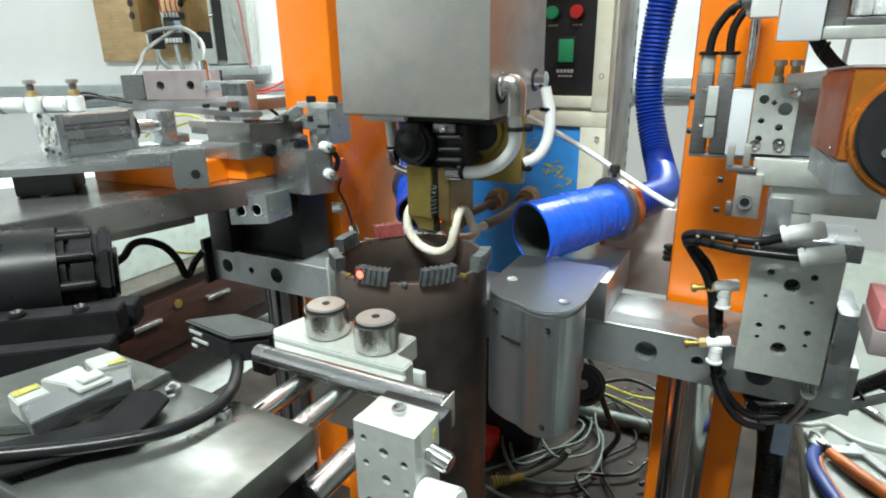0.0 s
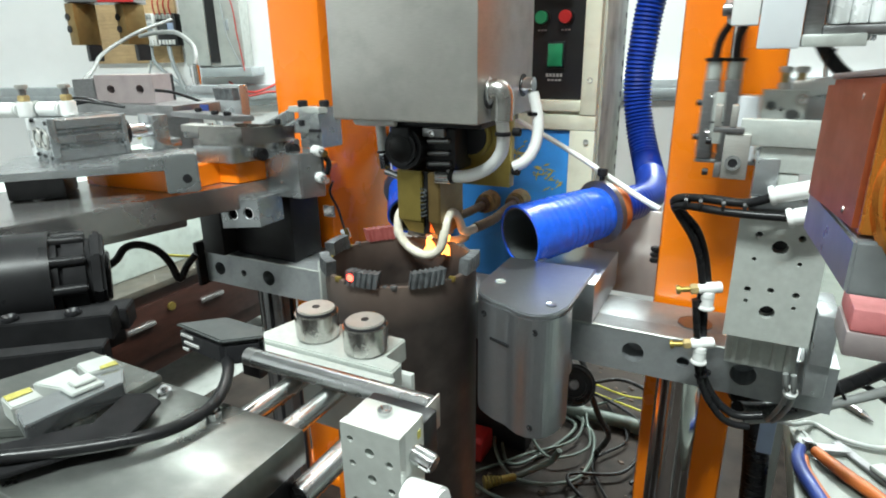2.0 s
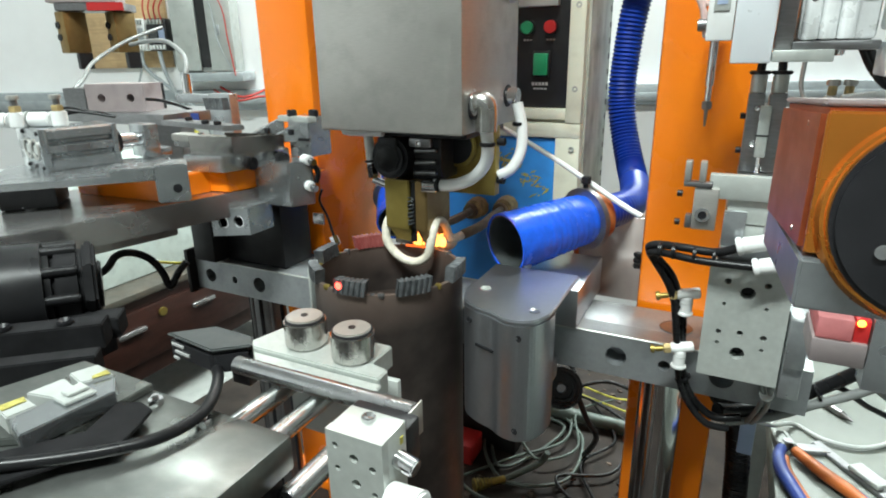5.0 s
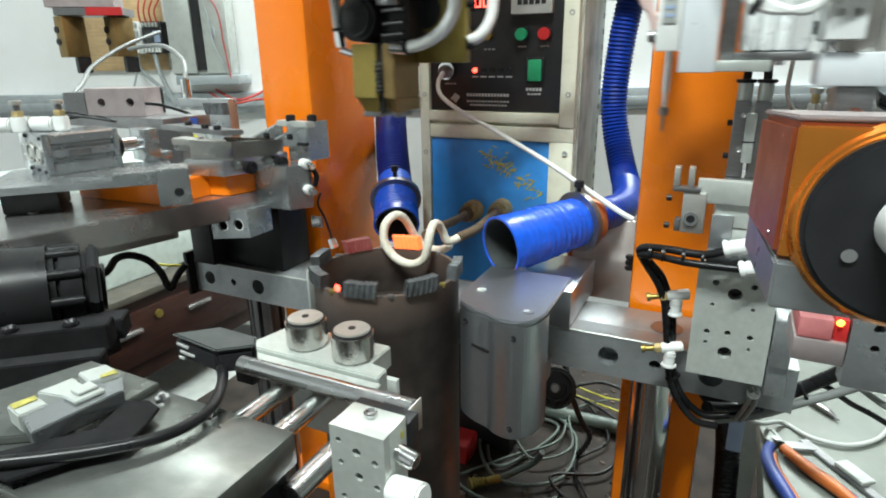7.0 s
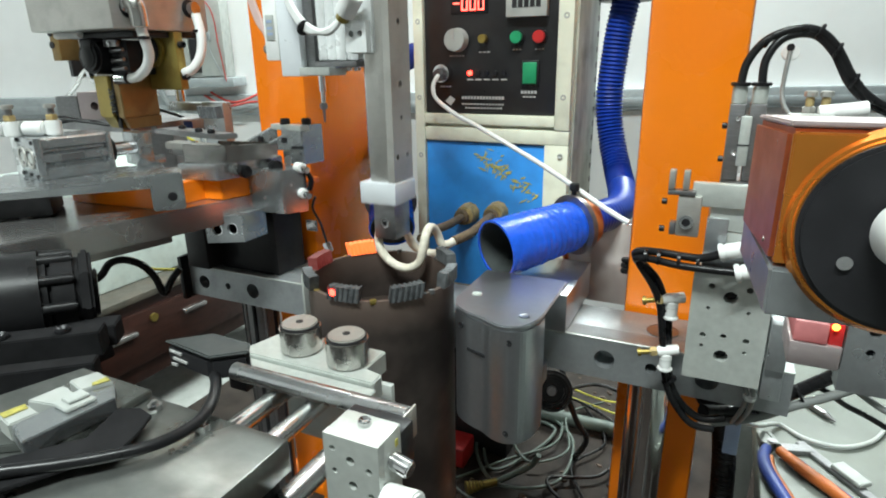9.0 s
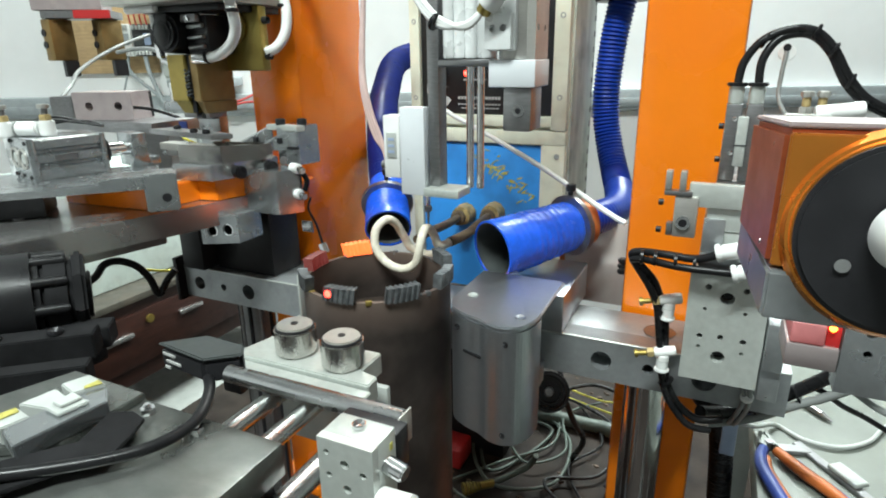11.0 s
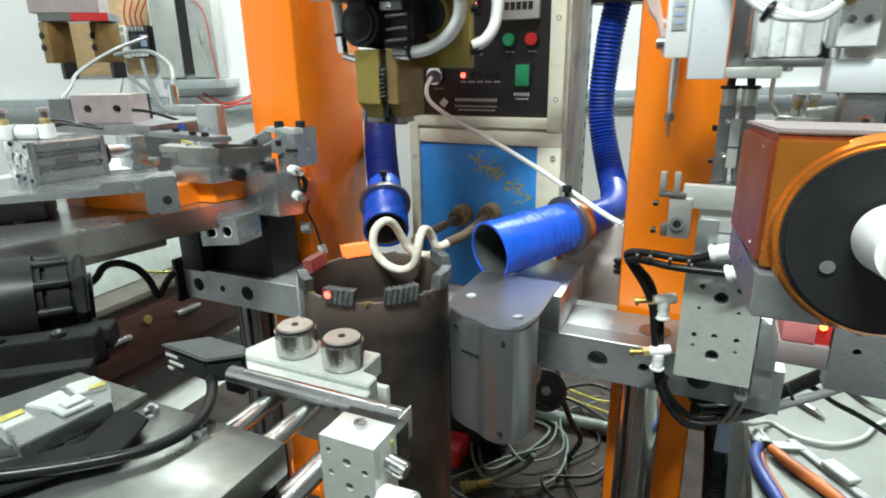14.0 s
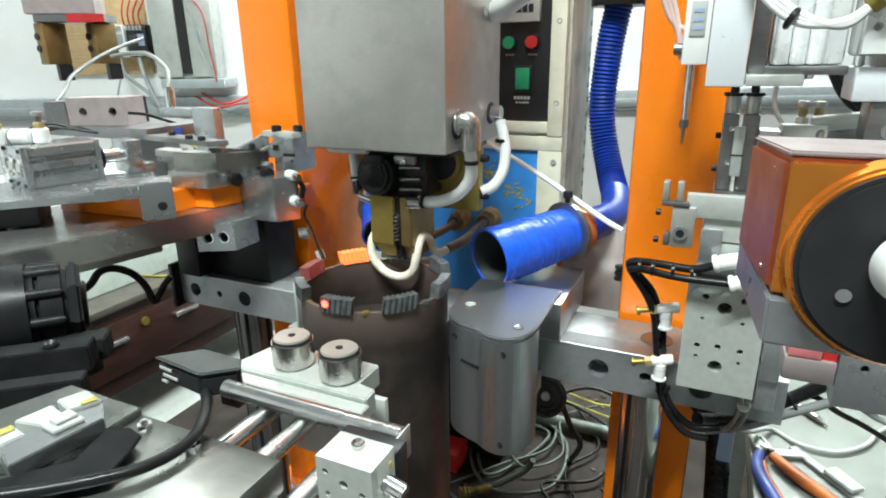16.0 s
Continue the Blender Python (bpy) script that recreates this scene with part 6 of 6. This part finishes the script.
for i in range(4):
    x = -0.925 + 0.016 * i
    rpart("red_lead", sweep_bm(smooth_path([(x, 1.862, 0.668), (x + 0.004, 1.85, 0.70), (x + 0.010 + 0.004 * i, 1.86, 0.74), (x + 0.02, 1.90, 0.80)]), 0.0024, 8), RED_WIRE, bw)
for i in range(2):
    rpart("thin_lead", sweep_bm(smooth_path([(-0.88, 1.86, 0.78 - 0.02 * i), (-0.80, 1.83, 0.80 - 0.03 * i), (-0.72 + 0.03 * i, 1.828, 0.72), (-0.70 + 0.03 * i, 1.826, 0.60), (-0.66, 1.826, 0.505)]), 0.0017, 8), RED_WIRE if i else GREY_TRUNK, bw)
for x0, x1, r in ((-0.96, -0.78, 0.006), (-0.905, -0.83, 0.007), (-0.975, -0.99, 0.003)):
    rpart("grey_lead", sweep_bm(smooth_path([(x0, 1.88, 0.58), (x0 + 0.01, 1.87, 0.53), ((x0 + x1) / 2, 1.86, 0.46), (x1, 1.86, 0.36), (x1 + 0.02, 1.86, 0.2)]), r, 8), GREY_TRUNK, bw)
wb = room_thing("wall_cabinet", "grey painted steel wall cabinet with half-open sliding door", "cabinet")
rpart("shell", box_bm(-0.845, -0.672, 1.86, 1.949, 0.515, 0.80, 0.003), GREY_PAINT, wb)
rpart("door", box_bm(-0.843, -0.768, 1.846, 1.8595, 0.52, 0.795, 0.003), GREY_PAINT, wb)
rpart("door", box_bm(-0.735, -0.66, 1.840, 1.8535, 0.52, 0.79, 0.003), GREY_PAINT, wb)
rpart("dark_gap", box_bm(-0.767, -0.736, 1.852, 1.8595, 0.53, 0.79), BLACK_PANEL, wb)
rpart("catch", box_bm(-0.705, -0.697, 1.834, 1.840, 0.62, 0.65, 0.001), GREY_TRUNK, wb)
rpart("base_ledge", box_bm(-0.83, -0.64, 1.83, 1.949, 0.488, 0.5145, 0.002), GREY_TRUNK, wb)
wires = room_thing("wall_wires", "bundle of red and yellow wires hanging below the trunking", "wires")
for pts, m in (([(-0.74, 1.9, 0.47), (-0.66, 1.87, 0.44), (-0.58, 1.9, 0.47), (-0.54, 1.9, 0.52)], RED_WIRE), ([(-0.76, 1.9, 0.46), (-0.68, 1.86, 0.43), (-0.6, 1.88, 0.44), (-0.5, 1.9, 0.43)], RED_WIRE), ([(-1.05, 1.88, 0.30), (-0.95, 1.84, 0.36), (-0.86, 1.82, 0.37), (-0.8, 1.85, 0.33)], YELLOW), ([(-1.05, 1.88, 0.27), (-0.94, 1.84, 0.33), (-0.84, 1.82, 0.35), (-0.76, 1.85, 0.31)], YELLOW)):
    rpart("wire", sweep_bm(smooth_path(pts), 0.0035, 8), m, wires)

# ---- wooden desk behind ----
desk = thing("wooden_desk", -1.1, 0.45, -0.65, "dark mahogany veneered desk with dusty top and two drawer pulls", "desk")
box("carcass", (-1.28, -0.846, 0.10, 0.84, -0.13, 0.062), WOOD_RED, desk, 0.003)
box("desk_top", (-1.30, -0.832, 0.08, 0.86, 0.0622, 0.078), DUSTY, desk, 0.002)
d = box("drawer", (-0.8458, -0.836, 0.155, 0.64, -0.085, 0.035), WOOD_RED, desk, 0.002)
box("drawer_edge", (-0.8358, -0.8343, 0.15, 0.156, -0.06, 0.03), YELLOW, d, 0.0005)
for y in (0.258, 0.452):
    box("drawer_pull", (-0.836, -0.826, y, y + 0.068, -0.012, -0.001), BEAM, d, 0.003)
cyl("lock", (-0.836, 0.375, 0.012), (-0.831, 0.375, 0.012), 0.010, BRASS, d)
for y in (0.22, 0.8):
    box("leg", (-0.95, -0.89, y - 0.03, y + 0.03, -0.65, -0.13), WOOD_RED, desk)
box("shelf", (-1.25, -0.80, 0.2, 0.85, -0.30, -0.24), GREY_PAINT, desk, 0.002)
wbx = thing("pale_box", -1.1, 0.4, 0.078, "pale painted box standing on the dusty desk", "box")
box("shell", (-1.25, -0.905, -0.05, 0.75, 0.0785, 0.30), PALE, wbx, 0.004)
box("lid", (-1.253, -0.902, -0.053, 0.753, 0.3005, 0.315), PALE, wbx, 0.003)
cb = thing("black_cable_loop", -0.5, 0.2, 0.2, "thick black cable arching beside the feeder beam", "cable")
cord("sheath", [(-0.248, -0.126, 0.358), (-0.236, -0.107, 0.368), (-0.231, -0.098, 0.379), (-0.224, -0.088, 0.381), (-0.215, -0.076, 0.373), (-0.21, -0.068, 0.358), (-0.207, -0.065, 0.343), (-0.205, -0.062, 0.341), (-0.201, -0.056, 0.353), (-0.195, -0.049, 0.363)], 0.0036, BLACK_RUB, cb)
cord("thin_wire", [(-0.29, -0.02, 0.34), (-0.27, 0.01, 0.332), (-0.25, 0.03, 0.342)], 0.0016, YELLOW, cb)

# ---- front left stage: steel plate, pushers, sensor, rods and block ----
fp = thing("stage_plate", 0.05, -0.29, 0.38, "scuffed grey steel stage plate with nuts, close to the camera", "plate")
box("plate", (-0.012, 0.1265, -0.345, -0.266, 0.383, 0.4), STAGE, fp, 0.0008)
box("side_block", (0.085, 0.1225, -0.345, -0.27, 0.34, 0.3828), BLACK_METAL, fp, 0.001)
for x, y in ((0.086, -0.277), (0.0515, -0.2745)):
    n = cyl("nut", (x, y, 0.4), (x, y, 0.4035), 0.0036, CHROME, fp, sides=6, bevel=0.0003)
    cyl("stud", (x, y, 0.4035), (x, y, 0.4055), 0.0018, CHROME, n, sides=12)
prism("upper_plate", [(-0.014, -0.266), (0.040, -0.2665), (0.040, -0.2825), (0.042, -0.31), (-0.01, -0.345), (-0.03, -0.31)], 0.4002, 0.4042, STAGE, fp, 0.0006)
prism("black_slot", [(0.042, -0.287), (0.052, -0.282), (0.062, -0.284), (0.068, -0.296), (0.072, -0.308), (0.05, -0.345), (0.02, -0.345), (0.05, -0.308)], 0.4044, 0.4062, MATTE, fp, 0.0004)
prism("jaw_body", [(0.0220, -0.3220), (0.0385, -0.3270), (0.0435, -0.2880), (0.0310, -0.2790), (0.0240, -0.2960)], 0.4044, 0.4128, FEED_ALU, fp, 0.0006, "satin aluminium jaw body")
for pts, top in (([(0.008, -0.320), (0.0215, -0.3225), (0.0240, -0.3110), (0.011, -0.309)], 0.4135), ([(0.006, -0.306), (0.0225, -0.3030), (0.0238, -0.2930), (0.009, -0.290)], 0.4122), ([(0.010, -0.288), (0.0240, -0.2915), (0.0306, -0.2792), (0.015, -0.276)], 0.4140)):
    prism("nylon_block", pts, 0.4044, top, NYLON, fp, 0.0006, "white nylon jaw block")
for k, (pts, z0, z1) in enumerate((([(0.0250, -0.3050), (0.0360, -0.3060), (0.0385, -0.2930), (0.0260, -0.2915)], 0.4130, 0.4146), ([(0.0265, -0.3020), (0.0335, -0.3026), (0.0350, -0.2935), (0.0268, -0.2925)], 0.4148, 0.4162))):
    prism("nylon_step", pts, z0, z1, NYLON, fp, 0.0004, "white nylon step")
prism("yellow_edge", [(0.0095, -0.3195), (0.0150, -0.3205), (0.0165, -0.3110), (0.0118, -0.3098)], 0.4137, 0.4141, SCUFF, fp, 0)
prism("yellow_edge", [(0.0240, -0.2855), (0.0262, -0.2868), (0.0298, -0.2800), (0.0250, -0.2785)], 0.4142, 0.4146, SCUFF, fp, 0)
bb = thing("black_slide_bars", -0.06, -0.27, 0.38, "black oxide slide bars with slots beside the stage", "slide bars")
obox("bar", -0.022, -0.256, 40, 0.10, 0.012, 0.386, 0.400, MATTE, bb)
obox("bar", -0.040, -0.238, 40, 0.12, 0.016, 0.392, 0.408, MATTE, bb)
obox("bar", -0.052, -0.220, 40, 0.10, 0.018, 0.388, 0.402, MATTE, bb)
for x, y in ((-0.06, -0.247), (-0.085, -0.268)):
    bolt(bb, (x, y, 0.408), (0, 0, 1), 0.0045, 0.003)
cm = thing("black_motor", -0.1, -0.22, 0.4, "glossy black round motor housing beside the stage", "motor")
cyl("barrel", (-0.150, -0.285, 0.416), (-0.110, -0.222, 0.412), 0.033, BLACK_RUB, cm, sides=48, bevel=0.004)
cyl("front_ring", (-0.110, -0.222, 0.412), (-0.100, -0.207, 0.411), 0.029, MATTE, cm, sides=48, bevel=0.003)
cyl("cap", (-0.100, -0.207, 0.411), (-0.096, -0.201, 0.4105), 0.0315, MATTE, cm, sides=8, bevel=0.002)
MA, MB = Vector((-0.118, -0.2346, 0.4128)), Vector((-0.1015, -0.2092, 0.4112))
MD = (MB - MA).normalized()
for k in range(10):
    a = k * math.pi / 5
    off = MD.orthogonal().normalized() * math.cos(a) * 0.0288 + MD.cross(MD.orthogonal().normalized()) * math.sin(a) * 0.0288
    cyl("fin", MA + off, MB + off, 0.0036, BLACK_RUB, cm, sides=12, bevel=0.001)
cyl("end_boss", (-0.096, -0.201, 0.4105), (-0.0945, -0.1988, 0.4103), 0.017, BLACK_RUB, cm, sides=32, bevel=0.001)
box("saddle", (-0.15, -0.08, -0.28, -0.205, 0.366, 0.385), BLACK_METAL, cm, 0.002)

rb = thing("roller_bracket", 0.085, -0.19, 0.38, "pale aluminium bracket plate carrying two rollers", "bracket")
prism("plate", [(0.036, -0.2035), (0.1315, -0.2030), (0.131, -0.1925), (0.119, -0.190), (0.119, -0.168), (0.045, -0.168)], 0.3815, 0.395, ALU_L, rb, 0.0008)
prism("lower_plate", [(0.036, -0.2125), (0.134, -0.2125), (0.134, -0.2038), (0.036, -0.2038)], 0.3815, 0.3925, ALU_L, rb, 0.0006)
for x in (0.068, 0.0945):
    cyl("slide_rod", (x, -0.262, 0.374), (x, -0.17, 0.374), 0.0056, ROD_STEEL, rb, sides=28)
cyl("slide_rod", (0.128, -0.275, 0.372), (0.128, -0.2, 0.372), 0.0060, ROD_STEEL, rb, sides=28)
box("stage_core", (0.092, 0.118, -0.205, -0.18, 0.05, 0.328), ORANGE, rb, 0.001)
box("inner_plate", (0.05, 0.13, -0.182, -0.178, 0.329, 0.381), GREY_PAINT, rb, 0.0006)
for x in (0.066, 0.09, 0.116):
    bolt(rb, (x, -0.1822, 0.366), (0, -1, 0), 0.0025, 0.001, CHROME)
for x, y in ((0.0705, -0.186), (0.1055, -0.188)):
    r = thing("support_roller", x, y, 0.395, "polished steel support roller with a dark hub screw", "roller", "support rollers")
    cyl("roller_body", (x, y, 0.3952), (x, y, 0.4115), 0.0125, ROLLER, r, sides=48, bevel=0.0012)
    cyl("hub", (x, y, 0.4115), (x, y, 0.4132), 0.0106, STAINLESS, r, sides=40, bevel=0.0006)
    cyl("screw_hole", (x, y, 0.4132), (x, y, 0.4135), 0.0022, BLACK_METAL, r, sides=14, bevel=0)
    # black ring paints the shade in the groove between rim and hub
    cyl("oil_ring", (x, y, 0.4108), (x, y, 0.4119), 0.0116, BLACK_METAL, r, sides=40, bevel=0)
cr = thing("cross_rod", 0.13, -0.25, 0.415, "polished round cross rod above the stage", "rod")
cyl("rod", (0.078, -0.2465, 0.4135), (0.1825, -0.2535, 0.4195), 0.0044, ROD_STEEL, cr, sides=32)
box("end_tab", (0.1826, 0.1834, -0.2600, -0.2490, 0.4085, 0.4235), STAINLESS, cr, 0.0002, "thin brownish steel end tab")
sn = thing("photo_sensor", 0.055, -0.245, 0.41, "black photoelectric sensor with unreadable white print", "sensor")
prism("body", [(0.0285, -0.2455), (0.0645, -0.2500), (0.0795, -0.2375), (0.073, -0.230), (0.047, -0.229)], 0.4058, 0.4185, BLACK, sn, 0.002)
prism("top_cover", [(0.028, -0.246), (0.065, -0.2505), (0.080, -0.2375), (0.0735, -0.2295), (0.0465, -0.2285)], 0.4187, 0.4203, DARK_GREY, sn, 0.001)
for k, (a, b) in enumerate(((0.032, 0.042), (0.034, 0.046), (0.032, 0.0365))):
    z = 0.4145 - 0.004 * k
    obox("print_line", b, -0.2466 - (b - 0.03) * 0.122, -7, b - a, 0.0008, z, z + 0.0013, PRINT, sn, 0)
box("foot", (0.060, 0.072, -0.235, -0.229, 0.3926, 0.4057), BLACK_METAL, sn, 0.0006)
cord("sensor_cable", [(0.066, -0.249, 0.409), (0.074, -0.256, 0.409), (0.0825, -0.268, 0.4075), (0.0855, -0.281, 0.4055), (0.0815, -0.298, 0.4055), (0.07, -0.314, 0.4065), (0.05, -0.335, 0.409), (0.02, -0.36, 0.412)], 0.0028, BLACK_RUB, sn)
kb = thing("bearing_block", 0.175, -0.278, 0.36, "bright aluminium bearing block with tapped holes and white knobs", "bearing block")
hs = [(0.004, 0.088, 0.0013), (0.012, 0.0845, 0.0019), (0.02, 0.082, 0.0015), (0.0045, 0.078, 0.0013), (0.0125, 0.0735, 0.0019), (0.0205, 0.071, 0.0014), (0.005, 0.062, 0.0014), (0.013, 0.058, 0.0019)]
part("front", plate_bm((0.163, -0.2865, 0.334), (1, 0, 0), (0, 0, 1), (0, 1, 0), 0.0245, 0.094, 0.004, hs, 16), ALU_L, kb)
box("body", (0.163, 0.1875, -0.2824, -0.2695, 0.334, 0.428), ALU_L, kb, 0.0006)
box("rod_holder", (0.1590, 0.1875, -0.2694, -0.2590, 0.405, 0.4235), BLACK_METAL, kb, 0.001, "black rod holder")
box("paint_dot", (0.1876, 0.1879, -0.2745, -0.2725, 0.4205, 0.4235), RESIDUE, kb, 0, "yellow paint dot")
bolt(kb, (0.175, -0.2755, 0.428), (0, 0, 1), 0.0028, 0.0022, CHROME)
cyl("chrome_knob", (0.1876, -0.2775, 0.417), (0.1965, -0.2785, 0.4155), 0.0036, CHROME, kb)
cyl("white_knob", (0.1876, -0.283, 0.404), (0.203, -0.285, 0.4065), 0.0055, WHITE_PL, kb, bevel=0.001)
box("post", (0.165, 0.186, -0.282, -0.27, 0.05, 0.334), GREY_PAINT, kb)


# ---- what moves ----
def along(thing_ob, rows):
    """Keys a thing by offsets (seconds, dx, dy, dz) from where it was built."""
    b = thing_ob.location.copy()
    walk(thing_ob, [(t, pose(b.x + dx, b.y + dy, b.z + dz)) for t, dx, dy, dz in rows])


CARRIAGE = [(0, 0), (6.8, 0), (6.9, -0.006), (7.0, -0.022), (7.2, -0.064), (7.5, -0.126), (7.8, -0.192), (8.0, -0.235), (8.2, -0.276), (8.35, -0.304), (8.5, -0.319), (8.7, -0.322), (9.3, -0.325), (9.7, -0.318), (10.3, -0.235), (10.7, -0.212), (11.3, -0.210), (13.0, -0.210), (13.1, -0.203), (13.2, -0.178), (13.5, -0.105), (13.8, -0.034), (14.0, -0.008), (14.2, 0), (16, 0)]
LIFT = [(0, 0), (6.2, 0.0), (6.3, 0.011), (6.5, 0.045), (6.7, 0.083), (6.9, 0.104), (7.1, 0.109), (7.8, 0.105), (8.75, 0.100), (8.9, 0.092), (9.1, 0.082), (9.3, 0.080), (9.8, 0.085), (10.3, 0.104), (13.0, 0.104), (14.2, 0.108), (14.4, 0.094), (14.6, 0.064), (14.8, 0.026), (15.0, 0.004), (15.2, 0), (16, 0)]


def at_time(rows, t):
    for (a, u), (b, v) in zip(rows, rows[1:]):
        if a <= t <= b:
            return u + (v - u) * (t - a) / (b - a)
    return rows[-1][1]


def motions():
    times = sorted({t for t, _ in CARRIAGE + LIFT})
    along(grip, [(t, at_time(CARRIAGE, t), 0, at_time(LIFT, t)) for t in times])
    along(press, [(t, x, 0, 0) for t, x in CARRIAGE])
    probe = [(0, 0), (10.4, 0), (11.0, -0.089), (11.6, -0.089), (12.0, -0.087), (12.2, -0.068), (12.5, -0.040), (12.8, -0.012), (13.0, 0), (16, 0)]
    times = sorted({t for t, _ in CARRIAGE + probe})
    along(disp, [(t, at_time(CARRIAGE, t), 0, at_time(probe, t)) for t in times])
    ram = [(0, 0), (8.5, 0), (8.7, -0.034), (8.8, -0.055), (8.9, -0.078), (9.0, -0.092), (9.2, -0.107), (9.5, -0.107), (10.0, 0), (16, 0)]
    times = sorted({t for t, _ in CARRIAGE + ram})
    along(push, [(t, at_time(CARRIAGE, t), 0, at_time(ram, t)) for t in times])
    turn = [(0, 0), (6.9, 0), (7.0, 8), (7.1, 20), (7.2, 31), (7.3, 40), (7.4, 44), (7.5, 45), (16, 45)]
    walk(core, [(t, pose(AX, AY, 0.05, 0, 0, a)) for t, a in turn])
    along(flame, [(0, 0, 0, -0.05), (0.9, 0, 0, -0.05), (1.2, 0, 0, -0.018), (1.8, 0, 0, -0.013), (2.4, 0, 0, -0.005), (3.2, 0, 0, 0.003), (4.2, 0, 0, 0.004), (5.6, 0, 0, 0.002), (5.95, 0, 0, -0.004), (6.1, 0, 0, -0.05), (16, 0, 0, -0.05)])
    drop = [(0, 0.0125), (0.9, 0.0125), (1.5, 0.0095), (2.5, 0.004), (3.5, 0.0), (6.9, 0.0), (16, 0.0)]
    times = sorted({t for t, _ in turn + drop})
    walk(hot, [(t, pose(AX, AY, 0.05 + at_time(drop, t), 0, 0, at_time(turn, t))) for t in times])
    park = (-0.210, 0.104)
    rows = [(t, at_time(CARRIAGE, t), 0, at_time(LIFT, t) + 0.002) for t in sorted({t for t, _ in CARRIAGE + LIFT}) if t > 13.0]
    along(fresh, [(0, park[0], 0, park[1] + 0.002), (13.0, park[0], 0, park[1] + 0.002)] + rows)
    along(table, [(0, 0, 0, 0), (0.55, 0, 0, 0), (0.75, 0, 0, 0.016), (0.95, 0, 0, 0.0245), (2.15, 0, 0, 0.0245), (2.4, 0, 0, 0.017), (2.6, 0, 0, 0.008), (2.85, 0, 0, 0), (16, 0, 0, 0)])
    along(clamp, [(0, -0.0525, 0, 0), (1.85, -0.0525, 0, 0), (2.0, -0.039, 0, 0), (2.15, -0.017, 0, 0), (2.35, 0, 0, 0), (16, 0, 0, 0)])
    along(drive, [(0, 0, 0.125, -0.006), (0.2, 0, 0.075, -0.003), (0.35, 0, 0.04, 0), (0.55, 0, 0.004, 0), (0.7, 0, 0, 0), (16, 0, 0, 0)])
    along(pk, [(0, 0.052, 0.012, 0), (0.95, 0.052, 0.012, 0), (1.2, 0.028, 0.006, 0), (1.45, 0, 0, 0), (16, 0, 0, 0)])
    along(ld, [(0, 0.085, 0.02, 0.01), (0.95, 0.078, 0.02, 0.008), (1.2, 0.05, 0.012, 0.004), (1.45, 0.012, 0, 0), (2.0, 0, 0, 0), (16, 0, 0, 0)])


motions()
